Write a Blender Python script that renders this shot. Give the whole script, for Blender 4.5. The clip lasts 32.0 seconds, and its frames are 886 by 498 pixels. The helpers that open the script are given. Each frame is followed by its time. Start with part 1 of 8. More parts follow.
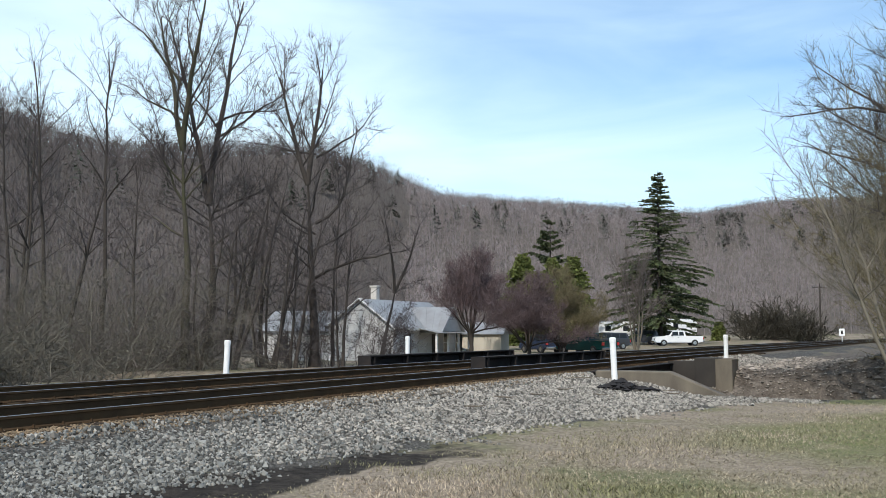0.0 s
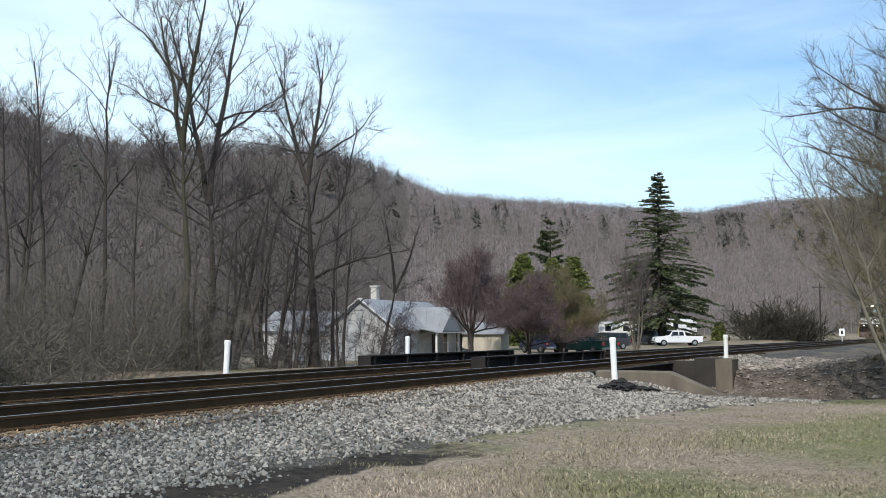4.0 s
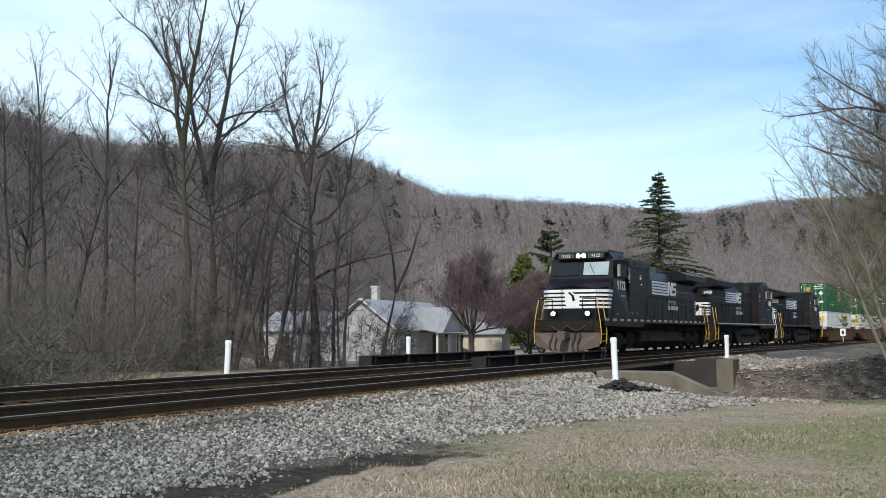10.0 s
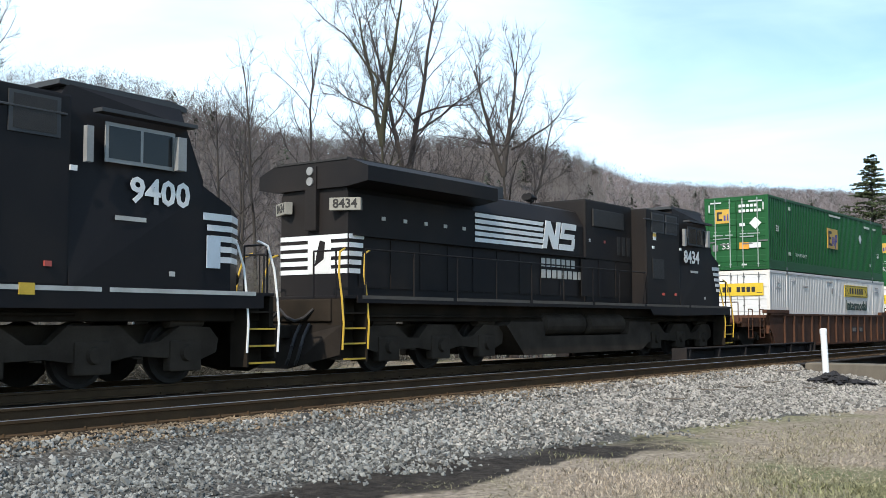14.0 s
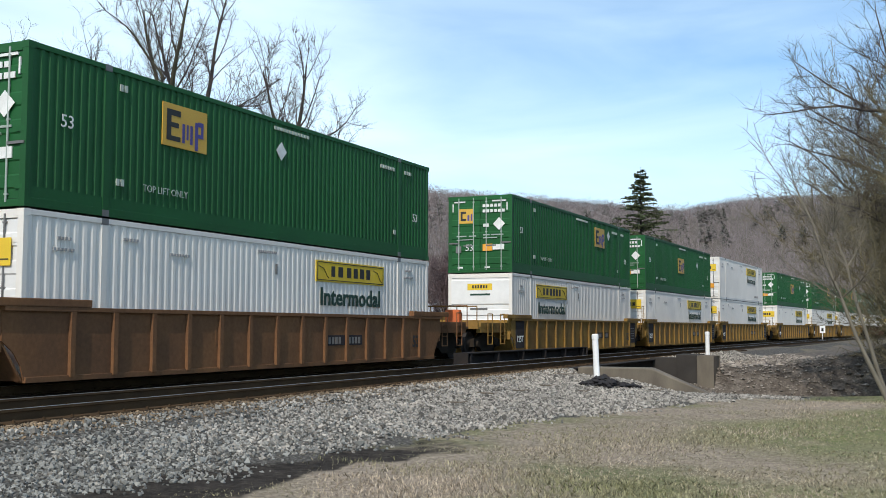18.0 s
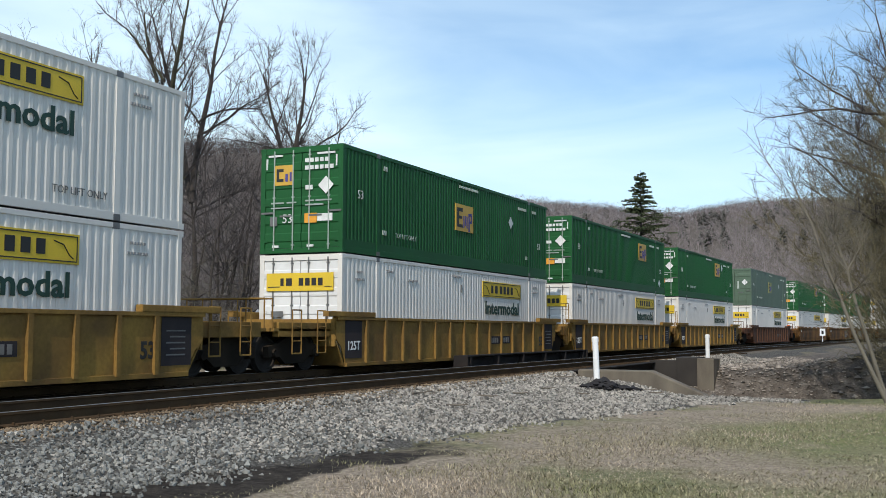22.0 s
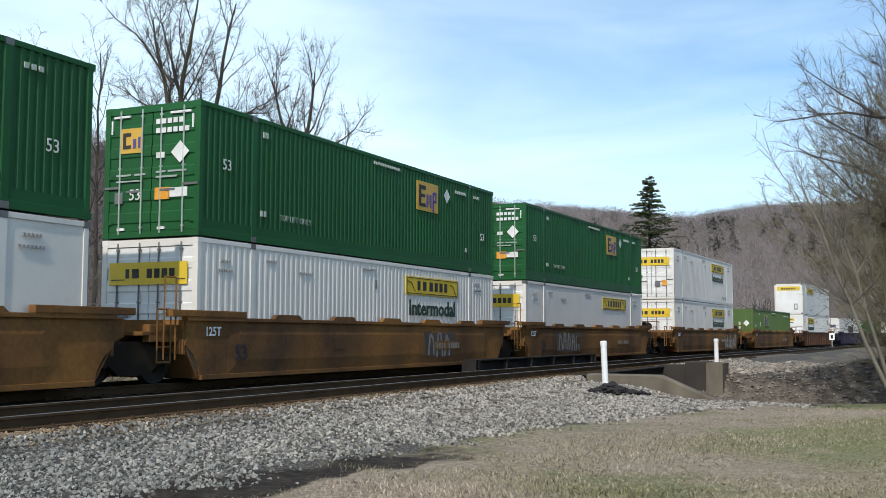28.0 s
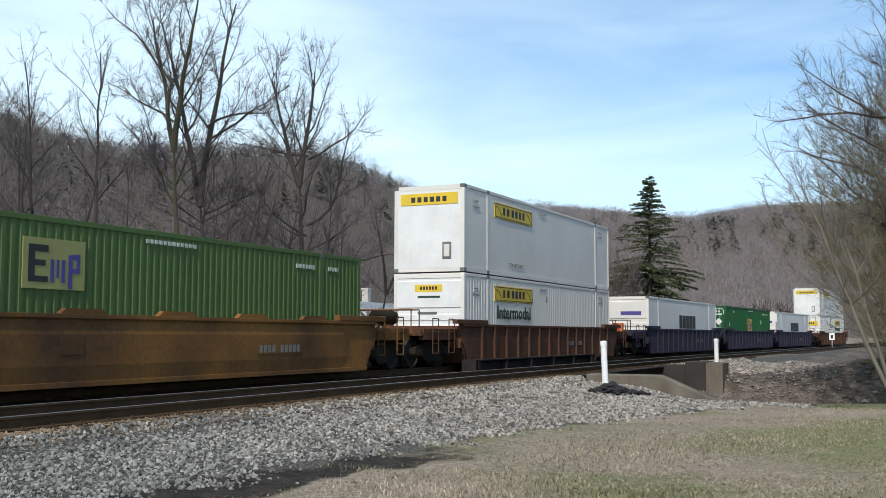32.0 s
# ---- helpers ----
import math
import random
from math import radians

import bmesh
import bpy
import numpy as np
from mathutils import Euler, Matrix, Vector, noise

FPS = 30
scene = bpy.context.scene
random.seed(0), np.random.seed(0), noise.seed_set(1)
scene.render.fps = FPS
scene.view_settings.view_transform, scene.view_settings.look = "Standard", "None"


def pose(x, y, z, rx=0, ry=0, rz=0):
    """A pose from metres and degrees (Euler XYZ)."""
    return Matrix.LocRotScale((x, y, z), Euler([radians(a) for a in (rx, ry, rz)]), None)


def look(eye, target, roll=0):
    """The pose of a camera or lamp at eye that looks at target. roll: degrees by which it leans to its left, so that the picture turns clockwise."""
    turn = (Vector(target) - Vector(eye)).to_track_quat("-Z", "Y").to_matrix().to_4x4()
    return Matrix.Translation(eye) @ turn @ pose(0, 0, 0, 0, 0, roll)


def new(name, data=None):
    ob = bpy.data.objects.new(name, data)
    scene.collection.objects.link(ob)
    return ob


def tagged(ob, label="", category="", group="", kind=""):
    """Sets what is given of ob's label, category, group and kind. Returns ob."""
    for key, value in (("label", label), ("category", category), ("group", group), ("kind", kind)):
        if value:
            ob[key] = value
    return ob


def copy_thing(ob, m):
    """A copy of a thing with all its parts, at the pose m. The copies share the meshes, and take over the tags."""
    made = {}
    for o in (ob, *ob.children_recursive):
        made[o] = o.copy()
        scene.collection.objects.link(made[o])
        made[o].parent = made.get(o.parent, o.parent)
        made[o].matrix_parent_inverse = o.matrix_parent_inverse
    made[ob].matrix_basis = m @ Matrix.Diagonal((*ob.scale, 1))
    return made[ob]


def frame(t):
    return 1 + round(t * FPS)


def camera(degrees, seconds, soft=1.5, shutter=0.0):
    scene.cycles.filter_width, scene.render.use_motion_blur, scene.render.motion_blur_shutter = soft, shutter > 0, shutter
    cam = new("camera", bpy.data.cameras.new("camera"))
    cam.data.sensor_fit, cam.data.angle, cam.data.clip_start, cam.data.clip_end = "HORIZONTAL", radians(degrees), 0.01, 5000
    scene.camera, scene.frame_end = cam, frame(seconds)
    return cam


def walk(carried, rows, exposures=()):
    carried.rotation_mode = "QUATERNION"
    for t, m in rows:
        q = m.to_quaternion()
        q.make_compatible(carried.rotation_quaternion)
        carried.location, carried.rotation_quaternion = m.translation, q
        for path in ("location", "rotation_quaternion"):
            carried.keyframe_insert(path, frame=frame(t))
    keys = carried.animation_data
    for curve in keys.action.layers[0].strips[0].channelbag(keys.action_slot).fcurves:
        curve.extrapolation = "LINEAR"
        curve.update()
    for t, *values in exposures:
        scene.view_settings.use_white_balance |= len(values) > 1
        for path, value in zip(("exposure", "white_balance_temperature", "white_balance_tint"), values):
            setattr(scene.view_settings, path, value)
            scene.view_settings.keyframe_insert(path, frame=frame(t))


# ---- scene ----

# The camera stands on the lawn beside the line and is only turned by hand.
EYE = (0.0, 0.0, 1.01)
cam = camera(45.0, 32.0, soft=0.8, shutter=0.0)
# seconds, degrees turned to the right, degrees tilted up, lean
TURNS = (
    (0, 0, 4.434, 0.06),
    (3.5, 0, 4.434, 0.06),
    (5.5, 0, 4.434, 0.06),
    (7.5, 0, 4.434, 0.06),
    (8, -0.035, 4.431, 0.06),
    (8.5, -0.056, 4.441, 0.078),
    (9, -0.042, 4.443, 0.075),
    (9.5, -0.044, 4.438, 0.073),
    (10, -0.041, 4.447, 0.094),
    (10.5, -0.684, 4.412, 0.12),
    (11, -2.75, 4.331, 0.12),
    (11.5, -8.555, 4.086, 0.12),
    (12, -11.586, 3.959, 0.12),
    (12.5, -12.39, 3.935, 0.12),
    (13, -12.116, 3.948, 0.12),
    (13.5, -10.678, 3.977, 0.12),
    (14, -10.535, 3.973, 0.12),
    (14.5, -10.408, 4.083, 0.12),
    (15, -7.512, 4.086, 0.12),
    (15.5, -2.414, 4.049, 0.12),
    (17.5, 0.902, 4.178, -0.11),
    (18, 0.902, 4.222, -0.115),
    (18.5, 0.857, 4.226, -0.124),
    (19, 0.857, 4.226, -0.124),
    (19.5, 1.032, 4.231, -0.172),
    (20, 1.164, 4.222, -0.127),
    (20.5, 1.167, 4.227, -0.179),
    (21, 1.209, 4.227, -0.123),
    (21.5, 1.209, 4.227, -0.123),
    (22, 0.9, 4.364, -0.14),
    (22.5, 0.46, 4.586, -0.157),
    (25.5, 0.46, 4.586, -0.157),
    (27.5, 0.46, 4.586, -0.157),
    (32, 0.46, 4.586, -0.157),
)
walk(cam, [(t, pose(*EYE, 90 + up, 0, -yaw) @ pose(0, 0, 0, 0, 0, -lean)) for t, yaw, up, lean in TURNS],
     exposures=((0, 0.0), (10.5, 0.0), (12, 0.15), (13, 0.34), (14.6, 0.3), (15.5, 0.1), (17.5, 0.0), (20.3, 0.0), (21, -0.1), (22, -0.1), (22.8, 0.0), (29.2, 0.0), (30, -0.12), (31, -0.1), (32, -0.05)))

# ---- daylight: sun behind the camera's left shoulder, thin high cloud ----
SUN_UP, SUN_AZ = 44.0, 197.0      # degrees above the horizon, compass bearing (y is north)
world = bpy.data.worlds.new("spring_sky")
scene.world = world
world.use_nodes = True
wn = world.node_tree.nodes
wl = world.node_tree.links
wn.clear()
w_out = wn.new("ShaderNodeOutputWorld")
w_bg = wn.new("ShaderNodeBackground")
w_sky = wn.new("ShaderNodeTexSky")
w_sky.sky_type = "NISHITA"
w_sky.sun_disc = False
w_sky.sun_elevation = radians(SUN_UP)
w_sky.sun_rotation = radians(SUN_AZ)
w_sky.air_density, w_sky.dust_density, w_sky.ozone_density = 1.0, 0.5, 3.0
w_co = wn.new("ShaderNodeTexCoord")
w_map = wn.new("ShaderNodeMapping")
w_map.inputs["Scale"].default_value = (1.0, 1.0, 4.5)
w_map.inputs["Rotation"].default_value = (0.1, 0.12, 0.9)
w_noise = wn.new("ShaderNodeTexNoise")
w_noise.inputs["Scale"].default_value = 3.0
w_noise.inputs["Detail"].default_value = 6.0
w_noise.inputs["Roughness"].default_value = 0.5
w_noise.inputs["Distortion"].default_value = 0.5
w_ramp = wn.new("ShaderNodeValToRGB")
w_ramp.color_ramp.elements[0].position = 0.3
w_ramp.color_ramp.elements[1].position = 0.7
w_ramp.color_ramp.elements[0].color = (0.0, 0.0, 0.0, 1)
w_ramp.color_ramp.elements[1].color = (0.45, 0.45, 0.45, 1)
# haze thickens towards the horizon and thins towards the east
w_sep = wn.new("ShaderNodeSeparateXYZ")
w_veil = wn.new("ShaderNodeMath")
w_veil.operation, w_veil.use_clamp = "MULTIPLY_ADD", True
w_veil.inputs[1].default_value, w_veil.inputs[2].default_value = -1.5, 0.67
w_east = wn.new("ShaderNodeMath")
w_east.operation = "MULTIPLY_ADD"
w_east.inputs[1].default_value = 0.5
w_add = wn.new("ShaderNodeMath")
w_add.operation, w_add.use_clamp = "ADD", True
w_mix = wn.new("ShaderNodeMix")
w_mix.data_type = "RGBA"
w_mix.inputs["B"].default_value = (7.5, 9.4, 10.5, 1)
wl.new(w_co.outputs["Generated"], w_map.inputs["Vector"])
wl.new(w_co.outputs["Generated"], w_sep.inputs["Vector"])
wl.new(w_sep.outputs["X"], w_east.inputs[0])
wl.new(w_sep.outputs["Z"], w_east.inputs[2])
wl.new(w_east.outputs[0], w_veil.inputs[0])
wl.new(w_map.outputs["Vector"], w_noise.inputs["Vector"])
wl.new(w_noise.outputs["Fac"], w_ramp.inputs["Fac"])
wl.new(w_ramp.outputs["Color"], w_add.inputs[0])
wl.new(w_veil.outputs[0], w_add.inputs[1])
wl.new(w_add.outputs[0], w_mix.inputs["Factor"])
w_gain = wn.new("ShaderNodeMix")
w_gain.data_type, w_gain.blend_type = "RGBA", "MULTIPLY"
w_gain.inputs["Factor"].default_value = 1.0
w_gain.inputs["B"].default_value = (1.0, 1.2, 1.28, 1)
wl.new(w_sky.outputs["Color"], w_gain.inputs["A"])
wl.new(w_gain.outputs["Result"], w_mix.inputs["A"])
wl.new(w_mix.outputs["Result"], w_bg.inputs["Color"])
w_bg.inputs["Strength"].default_value = 0.128
wl.new(w_bg.outputs["Background"], w_out.inputs["Surface"])

sun = new("sun", bpy.data.lights.new("sun", "SUN"))
sun.data.energy, sun.data.angle, sun.data.color = 3.5, radians(0.6), (1.0, 0.925, 0.82)
_az, _el = radians(SUN_AZ), radians(SUN_UP)
sun.matrix_world = look((0, 0, 60), (-math.sin(_az) * math.cos(_el) * 50, -math.cos(_az) * math.cos(_el) * 50,
                                     60 - math.sin(_el) * 50))

# ---- the line's geometry: s runs along the far track, n from its centre towards the lawn ----
HEAD, OFFSET, BEND = 1.1416, 15.16, 0.00062


def line(s, n=0.0):
    """Ground plan of a point s metres along the far track and n metres off its centre towards the lawn, and the track's bearing."""
    c, d = math.cos(HEAD), math.sin(HEAD)
    t = HEAD - BEND * s
    x = -OFFSET * d + c * s + d * BEND * s * s / 2
    y = OFFSET * c + d * s - c * BEND * s * s / 2
    return x + n * math.sin(t), y - n * math.cos(t), t


def rail_pose(s, n=0.0, z=0.0):
    """Pose on the track: local x points along the line, away from the camera; local y to the far side."""
    x, y, t = line(s, n)
    return Matrix.Translation((x, y, z)) @ Matrix.Rotation(t, 4, "Z")


NEAR = 4.13          # centre of the near track

# ---- mesh helpers ----


def part(name, bm, material, parent=None, label=""):
    """Links a bmesh as one mesh object, under a thing or a part."""
    me = bpy.data.meshes.new(name)
    bm.to_mesh(me)
    bm.free()
    return share(name, me, material, parent, label)


def share(name, me, material, parent=None, label="", m=None):
    if material is not None and not me.materials:
        me.materials.append(material)
    ob = new(name, me)
    if parent is not None:
        ob.parent = parent
    if m is not None:
        ob.matrix_basis = m
    if label:
        ob["label"] = label
    return ob


def mesh_of(name, bm, material):
    me = bpy.data.meshes.new(name)
    bm.to_mesh(me)
    bm.free()
    me.materials.append(material)
    return me


def box(bm, x0, x1, y0, y1, z0, z1, bevel=0.0):
    r = bmesh.ops.create_cube(bm, size=1.0)
    vs = r["verts"]
    for v in vs:
        v.co = Vector((x0 if v.co.x < 0 else x1, y0 if v.co.y < 0 else y1, z0 if v.co.z < 0 else z1))
    if bevel:
        es = list({e for v in vs for e in v.link_edges})
        bmesh.ops.bevel(bm, geom=es, offset=bevel, segments=2, affect="EDGES", profile=0.7)
    return bm


def tube(bm, a, b, r, r2=None, seg=8, caps=True):
    a, b = Vector(a), Vector(b)
    d = b - a
    q = d.to_track_quat("Z", "Y").to_matrix().to_4x4()
    bmesh.ops.create_cone(bm, cap_ends=caps, segments=seg, radius1=r, radius2=r if r2 is None else r2, depth=d.length,
                          matrix=Matrix.Translation((a + b) / 2) @ q)
    return bm


def prism(bm, pts, y0, y1):
    """An x-z outline pushed from y0 to y1."""
    a = [bm.verts.new((x, y0, z)) for x, z in pts]
    b = [bm.verts.new((x, y1, z)) for x, z in pts]
    k = len(pts)
    bm.faces.new(a)
    bm.faces.new(b[::-1])
    for i in range(k):
        bm.faces.new((a[i], b[i], b[(i + 1) % k], a[(i + 1) % k]))
    bmesh.ops.recalc_face_normals(bm, faces=bm.faces[:])
    return bm


def pipe(bm, pts, r, seg=6):
    for a, b in zip(pts[:-1], pts[1:]):
        tube(bm, a, b, r, seg=seg)
    return bm


def thing(name, label, category, group="", m=None, kind=""):
    ob = new(name)
    if m is not None:
        ob.matrix_basis = m
    return tagged(ob, label, category, group, kind)


def soup(name, verts, faces, material, parent=None, smooth=False):
    me = bpy.data.meshes.new(name)
    me.from_pydata(verts, [], faces)
    if smooth:
        me.polygons.foreach_set("use_smooth", [True] * len(me.polygons))
    me.update()
    return share(name, me, material, parent)


def lettering(name, text, size, material, parent, m, thick=0.004, label="", bold=0.0):
    """Flat letters in the built-in font, centred, facing along m's z."""
    cu = bpy.data.curves.new(name, "FONT")
    cu.body, cu.size, cu.extrude, cu.align_x, cu.align_y, cu.offset = text, size, thick, "CENTER", "CENTER", bold
    cu.resolution_u = 2
    tmp = bpy.data.objects.new(name, cu)
    scene.collection.objects.link(tmp)
    dg = bpy.context.evaluated_depsgraph_get()
    me = bpy.data.meshes.new_from_object(tmp.evaluated_get(dg))
    bpy.data.objects.remove(tmp)
    bpy.data.curves.remove(cu)
    me.materials.clear()
    return share(name, me, material, parent, label, m)

# ---- materials ----


def material(name, base, rough=0.7, metal=0.0, dark=None, scale=3.0, amount=0.5, fine=40.0, fine_amount=0.15, bump=0.1,
             bump_scale=60.0, spec=0.5, stretch=(1, 1, 1), vary=0.0, island=0.0):
    """A worn surface: base and dark mixed by large stains, fine grain on top, a little relief."""
    m = bpy.data.materials.new(name)
    m.use_nodes = True
    nt = m.node_tree
    nd, ln = nt.nodes, nt.links
    bs = nd["Principled BSDF"]
    co = nd.new("ShaderNodeTexCoord")
    mp = nd.new("ShaderNodeMapping")
    mp.inputs["Scale"].default_value = stretch
    ln.new(co.outputs["Object"], mp.inputs["Vector"])
    n1 = nd.new("ShaderNodeTexNoise")
    n1.inputs["Scale"].default_value = scale
    n1.inputs["Detail"].default_value = 6
    n2 = nd.new("ShaderNodeTexNoise")
    n2.inputs["Scale"].default_value = fine
    n2.inputs["Detail"].default_value = 4
    for n in (n1, n2):
        ln.new(mp.outputs["Vector"], n.inputs["Vector"])
    rp = nd.new("ShaderNodeValToRGB")
    rp.color_ramp.elements[0].position = 0.35
    rp.color_ramp.elements[1].position = 0.68
    ln.new(n1.outputs["Fac"], rp.inputs["Fac"])
    dk = dark or tuple(c * 0.6 for c in base)
    mx = nd.new("ShaderNodeMix")
    mx.data_type = "RGBA"
    mx.inputs["A"].default_value = (*base, 1)
    mx.inputs["B"].default_value = (*dk, 1)
    sc = nd.new("ShaderNodeMath")
    sc.operation = "MULTIPLY"
    sc.inputs[1].default_value = amount
    ln.new(rp.outputs["Color"], sc.inputs[0])
    ln.new(sc.outputs[0], mx.inputs["Factor"])
    hv = nd.new("ShaderNodeHueSaturation")
    ad = nd.new("ShaderNodeMath")
    ad.operation = "MULTIPLY_ADD"
    ad.inputs[1].default_value = fine_amount * 2
    ad.inputs[2].default_value = 1 - fine_amount
    ln.new(n2.outputs["Fac"], ad.inputs[0])
    last = ad.outputs[0]
    if vary or island:
        src = nd.new("ShaderNodeNewGeometry").outputs["Random Per Island"] if island else nd.new("ShaderNodeObjectInfo").outputs["Random"]
        a2 = nd.new("ShaderNodeMath")
        a2.operation = "MULTIPLY_ADD"
        a2.inputs[1].default_value = (vary or island) * 2
        a2.inputs[2].default_value = 1 - (vary or island)
        ln.new(src, a2.inputs[0])
        a3 = nd.new("ShaderNodeMath")
        a3.operation = "MULTIPLY"
        ln.new(last, a3.inputs[0])
        ln.new(a2.outputs[0], a3.inputs[1])
        last = a3.outputs[0]
    ln.new(last, hv.inputs["Value"])
    ln.new(mx.outputs["Result"], hv.inputs["Color"])
    ln.new(hv.outputs["Color"], bs.inputs["Base Color"])
    bs.inputs["Roughness"].default_value = rough
    bs.inputs["Metallic"].default_value = metal
    bs.inputs["Specular IOR Level"].default_value = spec
    if bump:
        n3 = nd.new("ShaderNodeTexNoise")
        n3.inputs["Scale"].default_value = bump_scale
        n3.inputs["Detail"].default_value = 5
        ln.new(mp.outputs["Vector"], n3.inputs["Vector"])
        bp = nd.new("ShaderNodeBump")
        bp.inputs["Strength"].default_value = bump
        bp.inputs["Distance"].default_value = 0.02
        ln.new(n3.outputs["Fac"], bp.inputs["Height"])
        ln.new(bp.outputs["Normal"], bs.inputs["Normal"])
    return m


def glow(name, color, strength):
    m = bpy.data.materials.new(name)
    m.use_nodes = True
    bs = m.node_tree.nodes["Principled BSDF"]
    bs.inputs["Base Color"].default_value = (*color, 1)
    bs.inputs["Emission Color"].default_value = (*color, 1)
    bs.inputs["Emission Strength"].default_value = strength
    return m


M_RAIL = material("rail_rust", (0.085, 0.054, 0.03), 0.85, dark=(0.035, 0.025, 0.018), scale=2, bump=0.2, spec=0.06)
M_RAILTOP = material("rail_head", (0.3, 0.29, 0.28), 0.42, metal=0.8, dark=(0.2, 0.17, 0.15), scale=3, bump=0.0)
M_TIE = material("tie_timber", (0.042, 0.033, 0.026), 0.92, dark=(0.022, 0.018, 0.015), scale=2, stretch=(1, 8, 8), bump=0.5, vary=0.3, spec=0.06)
M_CONCRETE = material("old_concrete", (0.18, 0.152, 0.115), 0.9, dark=(0.08, 0.066, 0.052), scale=0.9, stretch=(1.6, 1.6, 0.5), amount=0.85, bump=0.3, bump_scale=30)
M_GIRDER = material("black_girder", (0.022, 0.02, 0.02), 0.8, dark=(0.045, 0.035, 0.03), scale=1.5, bump=0.1, spec=0.12)
M_POST = material("white_plastic", (0.86, 0.86, 0.85), 0.45, dark=(0.7, 0.7, 0.68), scale=4, amount=0.3, bump=0.02)
M_BARK = material("grey_bark", (0.16, 0.13, 0.1), 0.95, dark=(0.07, 0.055, 0.045), scale=2, stretch=(3, 3, 0.6), bump=0.6, bump_scale=20)
M_TWIG = material("twigs", (0.12, 0.1, 0.09), 0.95, dark=(0.075, 0.062, 0.056), bump=0)

# ---- the ground: one sheet from the lawn over the railway bank and the yard to the wooded ridge ----


def smooth(a, b, v):
    t = np.clip((v - a) / (b - a), 0, 1)
    return t * t * (3 - 2 * t)


def along(x, y):
    """s and n of points in the plan."""
    c, d = math.cos(HEAD), math.sin(HEAD)
    s = (x + OFFSET * d) * c + (y - OFFSET * c) * d
    for _ in range(4):
        t = HEAD - BEND * s
        px = -OFFSET * d + c * s + d * BEND * s * s / 2
        py = OFFSET * c + d * s - c * BEND * s * s / 2
        s = s + (x - px) * np.cos(t) + (y - py) * np.sin(t)
    t = HEAD - BEND * s
    px = -OFFSET * d + c * s + d * BEND * s * s / 2
    py = OFFSET * c + d * s - c * BEND * s * s / 2
    return s, (x - px) * np.sin(t) - (y - py) * np.cos(t)


def rough(x, y, f, seed=0.0):
    """Cheap smooth unevenness between -1 and 1."""
    return (np.sin(x * f + 1.7 * np.sin(y * f * 0.73 + seed)) + np.sin(y * f * 1.31 + 2.1 * np.sin(x * f * 0.57 + seed * 2)) +
            np.sin((x + y) * f * 2.3 + seed * 3) * 0.5) / 2.5


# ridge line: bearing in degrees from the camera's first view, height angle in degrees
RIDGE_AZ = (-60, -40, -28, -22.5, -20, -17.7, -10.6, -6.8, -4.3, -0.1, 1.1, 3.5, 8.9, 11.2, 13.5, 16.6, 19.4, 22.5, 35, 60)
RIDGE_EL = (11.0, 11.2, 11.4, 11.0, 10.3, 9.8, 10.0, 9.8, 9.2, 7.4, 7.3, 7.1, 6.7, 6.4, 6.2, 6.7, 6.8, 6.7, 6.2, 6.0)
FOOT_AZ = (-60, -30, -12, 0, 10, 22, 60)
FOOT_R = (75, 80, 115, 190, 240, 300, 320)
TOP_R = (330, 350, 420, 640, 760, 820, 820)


def toe(s):
    return np.interp(s, (10, 17, 23, 27, 33, 48), (8.5, 9.4, 11.0, 12.4, 12.6, 9.0))


def ground_z(x, y):
    s, n = along(x, y)
    u = np.clip((n - 5.7) / (toe(s) - 5.7), 0, 1)
    z = np.where(n > 5.7, -0.25 - 0.36 * u ** 0.55, -0.25)
    z = np.where((n > 4.9) & (n < 5.75), -0.186 - 0.075 * smooth(5.5, 5.75, n), z)
    far = np.interp(n, (-60, -30, -7, -4.2, -3.0), (-1.35, -1.1, -0.75, -0.5, -0.22))
    z = np.where(n < -3.0, far, z)
    # the yard rises gently towards the cars
    z = z + np.where(n < -8, 1, 0) * np.interp(y, (70, 100, 125, 165), (0, 0.05, 0.35, 1.4))
    z = z - 0.32 * smooth(25.5, 30, s) * smooth(7.2, 9.5, n) * (1 - smooth(34, 44, s))
    # the creek under the bridge
    mid = 36.2 + np.clip(n - 8, 0, 30) * 0.25
    ditch = 1 - smooth(2.6, 5.6, np.abs(s - mid))
    z = z - ditch * 2.1 * (1 - smooth(13, 26, n))
    # bank with brush beyond the lawn
    z = z + 1.7 * np.exp(-(((x - 20.5) / 5.5) ** 2 + ((y - 36) / 9.0) ** 2))
    z = z + 0.5 * smooth(10, 20, n) * smooth(60, 75, s)
    z = z + 0.02 * rough(x, y, 1.3) * smooth(6, 9, np.abs(n))
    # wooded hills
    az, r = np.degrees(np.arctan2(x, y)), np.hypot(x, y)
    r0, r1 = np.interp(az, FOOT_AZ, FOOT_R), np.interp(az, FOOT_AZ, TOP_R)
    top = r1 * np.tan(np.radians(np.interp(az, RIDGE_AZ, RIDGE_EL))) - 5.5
    t = np.clip((r - r0) / (r1 - r0), 0, 1)
    hill = top * (0.55 * t + 0.45 * t * t * (3 - 2 * t)) * (1 - 0.5 * smooth(1.2, 3.0, r / r1))
    hill = hill + 3.5 * rough(x, y, 0.021, 1.0) * smooth(0.1, 0.5, t) * (1 - smooth(0.8, 1.0, t))
    hill = np.where((az > -100) & (az < 100), hill, 0)
    return z + np.where(r > r0, hill, 0)


def ground_at(x, y):
    return float(ground_z(np.array([float(x)]), np.array([float(y)]))[0])


